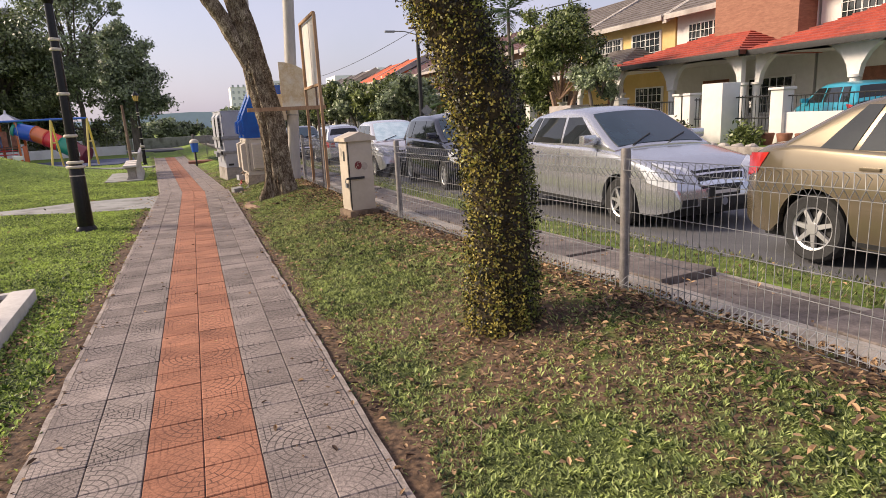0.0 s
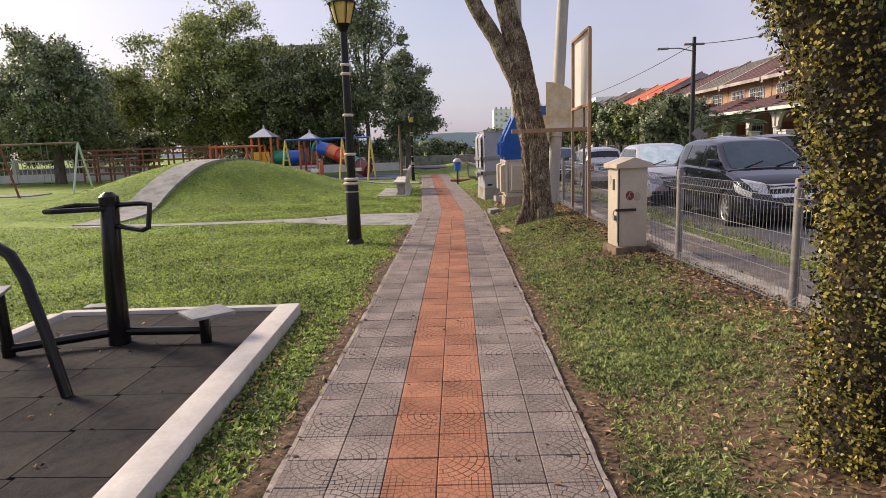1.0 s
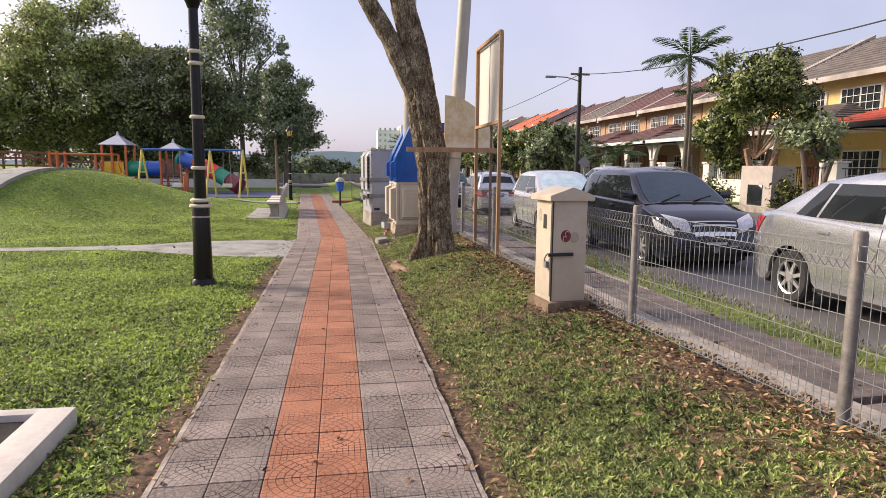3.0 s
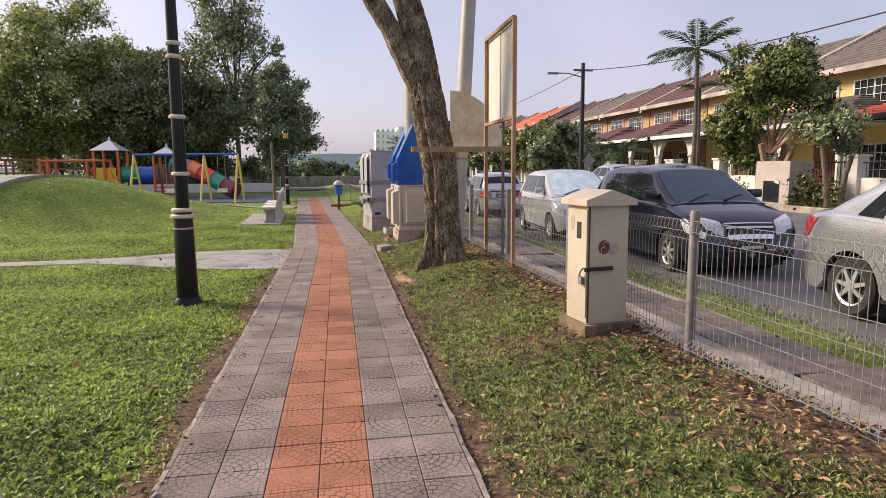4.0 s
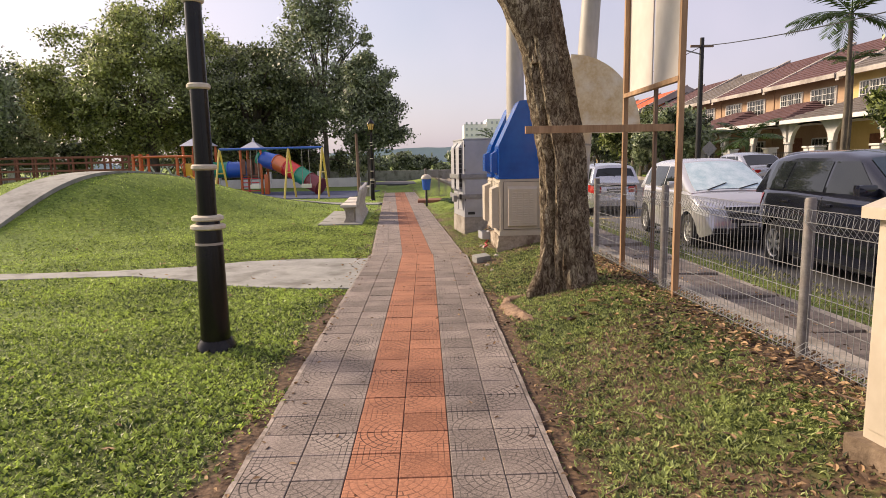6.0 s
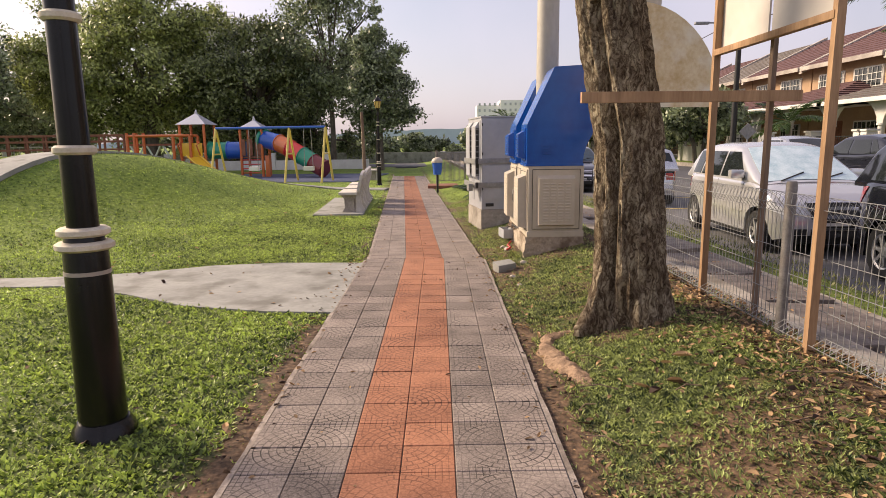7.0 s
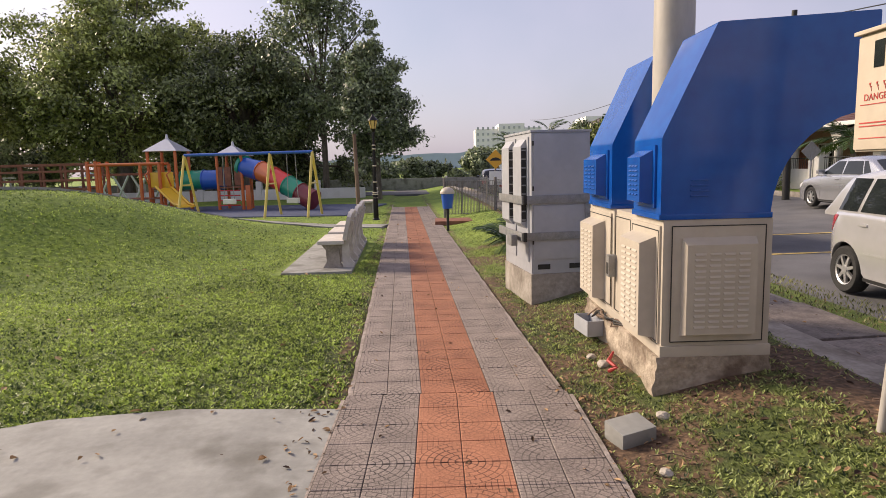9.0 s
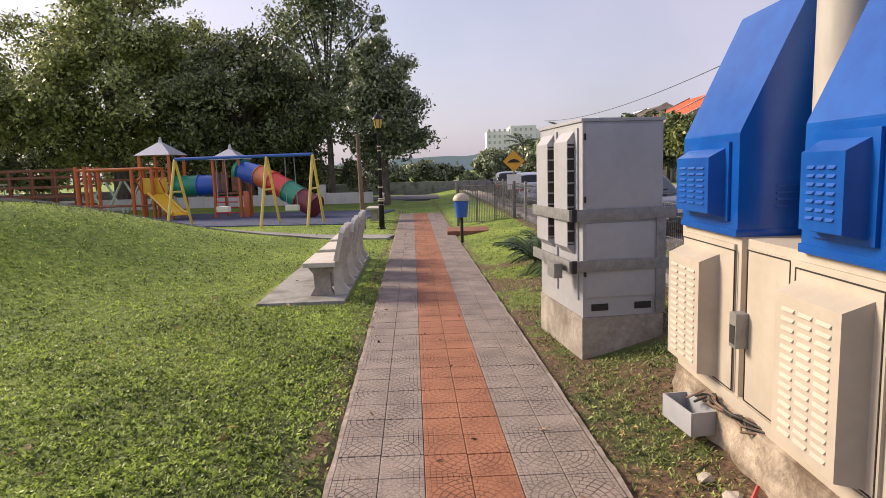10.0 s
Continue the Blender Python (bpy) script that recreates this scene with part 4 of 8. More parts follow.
def louvre(parent, name, mt, to, w, h, rows, cols, depth, label):
    """A vent cover: a raised pan with rows of pressed slots. to maps (across, up, out) to the thing."""
    bm = bmesh.new()
    lo = [bm.verts.new(to(u, v, 0)) for u, v in ((0, 0), (w, 0), (w, h), (0, h))]
    i = 0.035
    hi = [bm.verts.new(to(u, v, depth)) for u, v in ((i * 0.4, i * 0.5), (w - i * 0.4, i * 0.5), (w - i * 0.4, h - i * 1.2), (i * 0.4, h - i * 1.2))]
    bm.faces.new(hi)
    for k in range(4):
        bm.faces.new((lo[k], lo[(k + 1) % 4], hi[(k + 1) % 4], hi[k]))
    cover = part(name, bm, mt, parent, label, smooth=False)
    cw, rh = (w - 0.1) / cols, (h - 0.13) / rows
    bm = bmesh.new()
    for r in range(rows):
        for c in range(cols):
            u0, v0 = 0.05 + c * cw + cw * 0.1, 0.05 + r * rh + rh * 0.3
            u1, v1 = u0 + cw * 0.8, v0 + rh * 0.38
            q = [bm.verts.new(to(*p)) for p in ((u0 + 0.006, v0, depth + 0.008), (u1 - 0.006, v0, depth + 0.008), (u1, v1, depth + 0.001), (u0, v1, depth + 0.001), (u0, v0, depth - 0.002), (u1, v0, depth - 0.002))]
            bm.faces.new((q[0], q[1], q[2], q[3]))
            bm.faces.new((q[4], q[5], q[1], q[0]))
            bm.faces.new((q[4], q[0], q[3]))
            bm.faces.new((q[5], q[2], q[1]))
    part("louvres", bm, mt, cover, "rows of pressed louvres", smooth=False)


# twin cream cabinet under blue hoods
X0, X1, Y0, Y1, YM = 1.29, 1.97, 16.2, 18.0, 17.22
cab = thing("equipment_cabinet", "cream louvred twin equipment cabinet on a rough concrete plinth", "utility cabinet", (X0, Y0, 0.1))
W, D = X1 - X0, Y1 - Y0
bm = B(-0.035, W + 0.008, -0.012, D + 0.012, -0.25, 0.2)
bmesh.ops.subdivide_edges(bm, edges=bm.edges[:], cuts=19, use_grid_fill=True)
for v in bm.verts:
    low = 1.0 if v.co.z < 0.19 else 0.35
    v.co += Vector((noise.noise(v.co * 5) + 0.7 * noise.noise(v.co * 17), 0.5 * noise.noise(v.co * 6 + Vector((9, 0, 0))), 0)) * 0.03 * low
part("plinth", bm, "broken_plinth", cab, "rough cracked concrete plinth")
part("body", B(0, W, 0, YM - Y0 - 0.03, 0.2, 1.07, 0.008), "cream", cab)
part("body", B(0, W, YM - Y0 + 0.03, D, 0.2, 1.07, 0.008), "cream", cab)
part("joint", B(0.03, W - 0.03, YM - Y0 - 0.03, YM - Y0 + 0.03, 0.2, 1.06), "cream_old", cab)
part("base_rail", B(-0.012, W + 0.012, -0.012, D + 0.012, 0.2, 0.27, 0.006), "cream", cab)
part("front_panel", B(0.05, W - 0.05, -0.014, 0.002, 0.3, 1.03, 0.004), "cream", cab)
louvre(cab, "vent_cover", "cream", lambda u, v, o: (0.11 + u, -0.014 - o, 0.34 + v), 0.46, 0.62, 14, 4, 0.06, "cream louvred vent cover")
for y0, y1 in ((0.05, 0.62), (YM - Y0 + 0.1, D - 0.12)):
    part("door", B(-0.014, 0.002, y0 - 0.02 if y0 > 0.5 else 0.03, y1 + (0.33 if y0 < 0.5 else 0.08), 0.28, 1.03, 0.004), "cream", cab)
louvre(cab, "vent_cover", "cream", lambda u, v, o: (-0.014 - o, 0.53 - u, 0.3 + v), 0.44, 0.66, 14, 3, 0.1, "cream louvred vent cover")
louvre(cab, "vent_cover", "cream", lambda u, v, o: (-0.014 - o, 1.72 - u, 0.3 + v), 0.46, 0.66, 14, 3, 0.1, "cream louvred vent cover")
part("lock_box", B(-0.075, -0.01, 0.93, 1.0, 0.55, 0.72, 0.006), "galv", cab, "grey steel lock cover")
part("lock_slot", B(-0.0775, -0.0745, 0.94, 0.99, 0.57, 0.66), "black", cab, "dark lock slot")
rcab = random.Random(21)
for k in range(6):
    y0 = 1.36 + rcab.uniform(-0.05, 0.05)
    line = [(-0.02 - 0.02 * k, y0, 0.14), (-0.07, y0 - 0.12, 0.17 + 0.012 * k)]
    line += [(-0.05 + rcab.uniform(-0.05, 0.03), y0 - 0.2 - 0.1 * q, 0.2 + rcab.uniform(-0.02, 0.03)) for q in range(4)]
    line += [(0.03, y0 - 0.62, 0.21)]
    part("cable", T(line, 0.007, 6), "wood_grey" if k % 2 else "black", cab, "loose tangled cable")
for y0, y1, z0, z1 in ((0.045, 0.56, 0.29, 1.0), (0.6, 0.96, 0.29, 1.02), (YM - Y0 + 0.07, D - 0.05, 0.29, 1.0)):
    bm = bmesh.new()
    for q in (y0, y1):
        box(bm, -0.0165, -0.012, q - 0.003, q + 0.003, z0, z1)
    for q in (z0, z1):
        box(bm, -0.0165, -0.012, y0, y1, q - 0.003, q + 0.003)
    part("door_seam", bm, "black", cab, "dark gap round the door", smooth=False)
bm = bmesh.new()
for q in (0.05, W - 0.05):
    box(bm, q - 0.003, q + 0.003, -0.0165, -0.012, 0.3, 1.03)
for q in (0.3, 1.03):
    box(bm, 0.05, W - 0.05, -0.0165, -0.012, q - 0.003, q + 0.003)
part("panel_seam", bm, "black", cab, "dark gap round the front panel", smooth=False)


def hood(y0, y1, name):
    h = thing("duct_hood", "glossy blue steel duct hood bending over towards the drain", "duct hood", (X0, y0, 1.17), group="blue hoods")
    d = y1 - y0
    right = arc(1.28, 0.02, 0.62, 92, 178, 9)
    prof = [(-0.02, 0.0), (-0.02, 0.5), (0.3, 1.17), (1.27, 1.22), (1.27, 0.64)] + right[1:] + [(0.66, 0.0)]
    bm = bmesh.new()
    prism(bm, prof, xz, 0, d)
    bmesh.ops.bevel(bm, geom=[e for e in bm.edges if abs(e.verts[0].co.y - e.verts[1].co.y) > 0.1], offset=0.012, segments=2, affect="EDGES", profile=0.6)
    part("shell", bm, "blue", h, smooth=False)
    part("base_flange", B(-0.03, 0.67, -0.006, d + 0.006, -0.0, 0.035, 0.004), "blue", h)
    part("vent_frame", B(-0.035, -0.018, 0.08, d - 0.08, 0.07, 0.46, 0.003), "blue", h)
    louvre(h, "vent_cover", "blue", lambda u, v, o: (-0.035 - o, d - 0.12 - u, 0.09 + v), d - 0.24, 0.34, 7, 3, 0.075, "blue louvred vent cover")
    bm = bmesh.new()
    for k in range(4):
        box(bm, 0.16, 0.27, -0.008, -0.001, 0.14 + k * 0.032, 0.15 + k * 0.032, 0.002)
    part("side_slots", bm, "blue", h, "short pressed vent slots")
    return h


hood(16.2, 16.72, "near")
hood(17.26, 17.95, "far")
part_pad = thing("junction_box", "small open grey steel tray tipped beside the cabinet plinth", "box", (1.17, 17.55, 0.1), 8)
part("tray_floor", B(-0.07, 0.07, -0.15, 0.15, 0.0, 0.012, 0.003), "grey_cab", part_pad)
for x0, x1, y0, y1 in ((-0.075, -0.065, -0.155, 0.155), (0.065, 0.075, -0.155, 0.155), (-0.064, 0.064, -0.155, -0.145), (-0.064, 0.064, 0.145, 0.155)):
    part("tray_side", B(x0, x1, y0, y1, 0.0, 0.13, 0.003), "grey_cab", part_pad)
bm = bmesh.new()
box(bm, -0.11, 0.11, -0.09, 0.09, -0.02, 0.09, 0.012)
ob = solo("concrete_block", bm, "pale_concrete", "broken pale concrete block lying in the grass", "block")
ob.matrix_basis = pose(0.95, 15.72, gz(0.95, 15.72) + 0.01, 6, -5, 18)
for i, (px, py, sc, rz) in enumerate(((1.0, 15.3, 0.035, 20), (1.02, 14.9, 0.025, 10), (1.2, 15.9, 0.04, 40), (1.12, 16.9, 0.05, 10), (1.08, 17.1, 0.04, 60))):
    bm = bmesh.new()
    bmesh.ops.create_icosphere(bm, subdivisions=2, radius=sc)
    for v in bm.verts:
        v.co *= 1 + 0.35 * noise.noise(v.co * 30 + Vector((i * 3.1, 0, 0)))
        v.co.z *= 0.65
    ob = solo("rubble_stone", bm, "stone", "pale lump of rubble in the grass", "stone", group="rubble stones", smooth=False)
    ob.matrix_basis = pose(px, py, gz(px, py) + sc * 0.3, 0, 0, rz)
bm = T([(1.15, 16.75, 0.17), (1.1, 16.7, 0.12), (1.13, 16.62, 0.1), (1.08, 16.6, 0.08), (1.12, 16.55, 0.12)], [0.008, 0.016, 0.012, 0.015, 0.006], 6)
solo("plastic_scrap", bm, "red_mark", "crumpled red plastic scrap at the plinth", "litter")

# tall grey cabinet
c2 = thing("grey_cabinet", "tall grey steel equipment cabinet with side louvres on a concrete base", "utility cabinet", (0.92, 19.07, 0.05), 8.5)
W2, D2 = 0.66, 1.08
part("plinth", B(-0.01, W2 + 0.015, -0.01, D2 + 0.015, -0.15, 0.29, 0.015), "concrete", c2, "stained concrete base")
part("body", B(0, W2, 0, D2, 0.29, 1.82, 0.008), "grey_cab", c2)
part("top_cap", B(-0.012, W2 + 0.012, -0.012, D2 + 0.012, 1.82, 1.845, 0.004), "grey_cab", c2)
part("front_door", B(0.025, W2 - 0.025, -0.012, 0.002, 1.12, 1.8, 0.004), "grey_cab", c2)
part("front_door", B(0.025, W2 - 0.025, -0.012, 0.002, 0.45, 1.04, 0.004), "grey_cab", c2)
for z in (1.06, 0.66):
    part("strap", B(-0.12, W2 + 0.1, -0.03, -0.013, z, z + 0.09, 0.004), "galv", c2, "galvanised steel strap")
    part("strap", B(-0.1, -0.08, -0.03, D2 * 0.95, z - 0.005, z + 0.085, 0.004), "galv", c2, "galvanised side strap")
    part("strap_end", B(-0.105, -0.065, -0.05, -0.032, z - 0.005, z + 0.095, 0.004), "black", c2, "dark strap end")
part("brace", B(W2 - 0.06, W2 + 0.02, -0.028, -0.0125, 0.3, 1.06, 0.003), "galv", c2)
for u in (0.07, 0.43):
    part("foot_slot", B(u, u + 0.14, -0.004, 0.0015, 0.34, 0.395), "black", c2, "dark foot slot")
for y0 in (0.08, 0.58):
    part("side_door", B(-0.014, 0.002, y0, y0 + 0.44, 0.42, 1.78, 0.004), "grey_cab", c2)
    bm = bmesh.new()
    prism(bm, [(-0.014, 1.76), (-0.075, 1.68), (-0.075, 0.84), (-0.014, 0.78)], xz, y0 + 0.06, y0 + 0.38)
    cowl = part("vent_cowl", bm, "grey_cab", c2, "tall grey vent cowl", smooth=False)
    part("cowl_opening", B(-0.07, -0.018, y0 + 0.056, y0 + 0.0595, 0.86, 1.66), "black", cowl, "dark open side of the cowl", smooth=False)
    for k in range(9):
        part("slat", B(-0.075, -0.016, y0 + 0.045, y0 + 0.0555, 0.87 + k * 0.095, 0.885 + k * 0.095, 0.002), "galv", cowl)
for z in (0.62, 1.2, 1.68):
    part("hinge", B(0.004, 0.022, -0.024, -0.0125, z, z + 0.05, 0.003), "black", c2, "dark hinge")
part("side_box", B(-0.2, -0.13, 0.1, 0.28, 0.6, 0.72, 0.006), "galv", c2, "grey strap bracket")

# poles
p1 = thing("steel_pole", "tall grey steel pole with two bands standing in the grass", "pole", (2.22, 15.32, 0.14), ry=3.4)
part("shaft", T([(0, 0, -0.2), (0, 0, 2.4), (0, 0, 7.5)], [0.138, 0.13, 0.105], 24), "pole", p1)
for z in (1.5, 1.76):
    part("band", T([(0, 0, z), (0, 0, z + 0.025)], 0.142, 24), "galv", p1, "bright steel band")
    part("bracket", B(-0.2, -0.12, -0.14, -0.1, z, z + 0.025, 0.003), "galv", p1, "steel bracket to the switch box")
part("conduit", T([(-0.2, -0.06, -0.2), (-0.19, -0.06, 0.8), (-0.2, -0.1, 1.42)], 0.022, 10), "pole", p1, "thin grey conduit")
part("conduit", T([(-0.16, -0.1, -0.2), (-0.15, -0.1, 1.36)], 0.012, 8), "black", p1, "thin dark cable")
db = thing("switch_box", "cream electrical switch box with red danger lettering, strapped to the pole", "electrical box", (1.93, 15.2, 1.55), 0)
part("box_body", B(0, 0.22, -0.06, 0.24, 0, 0.54, 0.006), "cream_old", db)
part("door", B(-0.012, 0.002, -0.055, 0.235, 0.01, 0.53, 0.003), "cream_old", db)
part("top_lip", B(-0.03, 0.23, -0.07, 0.25, 0.541, 0.56, 0.004), "cream_old", db)
part("window", B(-0.0145, -0.011, 0.06, 0.125, 0.38, 0.5), "glass", db, "dark meter window")
part("latch", B(-0.02, -0.01, -0.04, -0.028, 0.25, 0.28), "black", db)


def lettering(text, size, parent, m, material, label):
    cu = bpy.data.curves.new("lettering", "FONT")
    cu.body, cu.size, cu.align_x = text, size, "CENTER"
    cu.extrude = 0.0008
    tmp = bpy.data.objects.new("tmp", cu)
    me = bpy.data.meshes.new_from_object(tmp)
    bpy.data.objects.remove(tmp)
    me.materials.append(M[material])
    o = new("lettering", me)
    o.parent = parent
    o.matrix_basis = m
    return tagged(o, label)


lettering("DANGER", 0.044, db, Matrix.Translation((-0.0135, 0.09, 0.235)) @ pose(0, 0, 0, 90, 0, -90), "red_mark", "red DANGER lettering")
for z, h in ((0.215, 0.004), (0.13, 0.006), (0.115, 0.005), (0.06, 0.004)):
    part("print_line", B(-0.0145, -0.0115, -0.02, 0.2, z, z + h), "red_mark", db, "unreadable red print line", smooth=False)
for y in (0.04, 0.085, 0.13):
    bm = bmesh.new()
    prism(bm, [(y, 0.3), (y + 0.012, 0.3), (y + 0.006, 0.315), (y + 0.018, 0.315), (y - 0.002, 0.275), (y + 0.004, 0.292)], yz, -0.0145, -0.0115)
    part("flash_mark", bm, "red_mark", db, "red lightning mark", smooth=False)
for k in range(3):
    part("cable", T([(0.06 + k * 0.03, 0.02, 0), (0.06 + k * 0.03, 0.0, -0.1), (0.1 + k * 0.02, 0.0, -0.14 - k * 0.02), (0.15, 0.02, -0.02)], 0.008, 6), "black", db, "looped black cable")
p2 = thing("steel_pole", "very tall pale steel pole behind the blue hoods", "pole", (1.65, 17.05, 0.1))
part("shaft", T([(0, 0, -0.1), (0, 0, 3), (0, 0, 11)], [0.15, 0.142, 0.12], 24), "pole", p2)

# old yellowed sheet, bowed, behind the trunk
bm = bmesh.new()
poly = [(0, 0)] + [(1.0 * math.cos(a), 1.0 * math.sin(a)) for a in np.linspace(0.0, math.pi / 2, 14)]
front = [bm.verts.new((u * 0.95, -0.12 * (1 - u * u), w * 0.98)) for u, w in poly]
back = [bm.verts.new((v.co.x, v.co.y + 0.012, v.co.z)) for v in front]
for k in range(1, len(poly) - 1):
    bm.faces.new((front[0], front[k], front[k + 1]))
    bm.faces.new((back[0], back[k + 1], back[k]))
for k in range(len(poly)):
    j = (k + 1) % len(poly)
    bm.faces.new((front[k], back[k], back[j], front[j]))
sh = solo("bowed_sheet", bm, "sheet", "yellowed translucent quarter-round sheet tied behind the trunk", "sheet", smooth=False)
sh.matrix_basis = pose(2.02, 14.85, 1.78, 0, 0, 0)

# timber sign frame
sg = thing("sign_frame", "rough timber frame with two blank white boards by the fence", "signboard", (2.36, 12.12, 0.2), 0)
LY = 1.48
for y in (0.0, LY * 0.52, LY):
    x = 0.0 if y != LY * 0.52 else 0.07
    w2 = 0.025 if x == 0 else 0.016
    part("timber_post", B(x - w2, x + w2, y - 0.022, y + 0.022, -0.2, 3.15, 0.003), "wood" if x == 0 else "wood_grey", sg)
for z in (1.9, 3.12):
    part("timber_rail", B(-0.03, 0.02, 0, LY, z, z + 0.045, 0.003), "wood", sg)
part("board", B(0.028, 0.04, 0.02, LY * 0.5, 1.93, 3.12), "canvas", sg, "blank white board")
part("board", B(0.028, 0.04, LY * 0.53, LY - 0.01, 1.93, 3.12), "canvas", sg, "blank white board")
br = solo("timber_brace", bmesh.new(), "wood", "timber rail nailed from the trunk to the sign frame", "timber")
bm = bmesh.new()
box(bm, 0, 1.45, -0.02, 0.02, -0.035, 0.035, 0.003)
bm.to_mesh(br.data)
bm.free()
br.matrix_basis = pose(1.12, 12.74, 1.74, 0, 0, 1.5)


# ---- lawn side: fitness corner, lamp, benches ----
mat_zone = thing("fitness_pad", "black rubber-tiled fitness pad with white concrete kerb", "pad", (0, 0, 0), kind="structure")


def kerb(parent, a, b, w=0.13, h=0.1):
    d = Vector((b[0] - a[0], b[1] - a[1], 0))
    bm = B(-0.03, d.length + 0.03, -w / 2, w / 2, -0.08, h, 0.03)
    bmesh.ops.transform(bm, matrix=pose(a[0], a[1], 0, 0, 0, math.degrees(math.atan2(d.y, d.x))), verts=bm.verts)
    return part("kerb", bm, "white_kerb", parent, "white painted kerb")


kerb(mat_zone, (-1.5, 7.32), (-1.25, 1.0), 0.2, 0.09)
kerb(mat_zone, (-1.62, 7.36), (-3.7, 7.36), 0.1, 0.07)
kerb(mat_zone, (-3.74, 7.27), (-3.7, 1.0), 0.12, 0.07)
tile_mesh = None
for i in range(4):
    for j in range(13):
        x1 = -1.61 - 0.5 * i
        y1 = 7.3 - 0.5 * j
        o = None
        if tile_mesh is None:
            o = part("rubber_tile", B(-0.497, -0.003, -0.497, -0.003, -0.05, 0.03, 0.004), "rubber", mat_zone, smooth=False)
            tile_mesh = o.data
        else:
            o = new("rubber_tile", tile_mesh)
            o.parent = mat_zone
        o.matrix_basis = pose(x1 + 0.017 * j, y1, 0, 0, 0, -2.0)

gear = thing("sit_twister", "black steel outdoor exerciser with handlebars and seat arms", "fitness machine", (-2.64, 6.4, 0.03))
part("post", T([(0, 0, 0), (0.02, 0, 0.6), (0.05, 0, 1.14), (0.05, 0, 1.2)], [0.085, 0.075, 0.068, 0.04], 20), "black_metal", gear)
part("head", T([(0.05, 0, 1.12), (0.05, 0, 1.19), (0.05, 0, 1.225)], [0.075, 0.075, 0.03], 18), "black_metal", gear)
part("handlebar", T([(0.05, 0, 1.12), (-0.2, -0.02, 1.13), (-0.28, -0.05, 1.12), (-0.28, -0.28, 1.11), (-0.22, -0.3, 1.11), (0.04, -0.06, 1.1)], 0.02, 8), "black_metal", gear)
part("handlebar", T([(0.05, 0, 1.12), (0.3, 0.0, 1.13), (0.38, -0.02, 1.12), (0.4, -0.1, 1.02), (0.4, -0.12, 0.95), (0.34, -0.1, 0.93), (0.1, -0.02, 0.96)], 0.02, 8), "black_metal", gear)
part("seat_arm", T([(0.03, 0, 0.1), (0.72, -0.03, 0.1)], 0.035, 10), "black_metal", gear)
part("seat_arm", T([(0.0, 0, 0.1), (-0.75, -0.28, 0.06)], 0.035, 10), "black_metal", gear)
part("seat_post", T([(0.72, -0.03, 0.0), (0.72, -0.03, 0.23)], 0.045, 10), "black_metal", gear)
part("seat_post", T([(-0.72, -0.27, -0.02), (-0.74, -0.27, 0.5)], 0.045, 10), "black_metal", gear)
for x, y, z, turn in ((0.74, -0.02, 0.23, 42), (-0.85, -0.3, 0.5, 25)):
    bm = bmesh.new()
    box(bm, -0.17, 0.17, -0.17, 0.17, 0, 0.025, 0.008, m=pose(x, y, z, 0, 0, turn))
    part("seat", bm, "galv", gear, "pale steel seat plate")
hoop = thing("exercise_bar", "curved black steel bar standing on the rubber pad", "fitness machine", (-2.4, 5.3, 0.03))
part("bar", T([(0.02, 0, 0), (-0.08, 0.03, 0.4), (-0.2, 0.08, 0.75), (-0.3, 0.12, 0.9), (-0.45, 0.16, 0.98), (-0.75, 0.2, 1.0), (-1.0, 0.2, 0.9), (-1.1, 0.22, 0.0)], 0.036, 12), "black_metal", hoop)
fl = solo("foot_plate", B(-0.2, 0.2, -0.08, 0.08, 0, 0.02, 0.005), "galv", "pale flat plate lying in the grass", "plate")
fl.matrix_basis = pose(-3.54, 7.78, 0.0, 0, 0, 8)


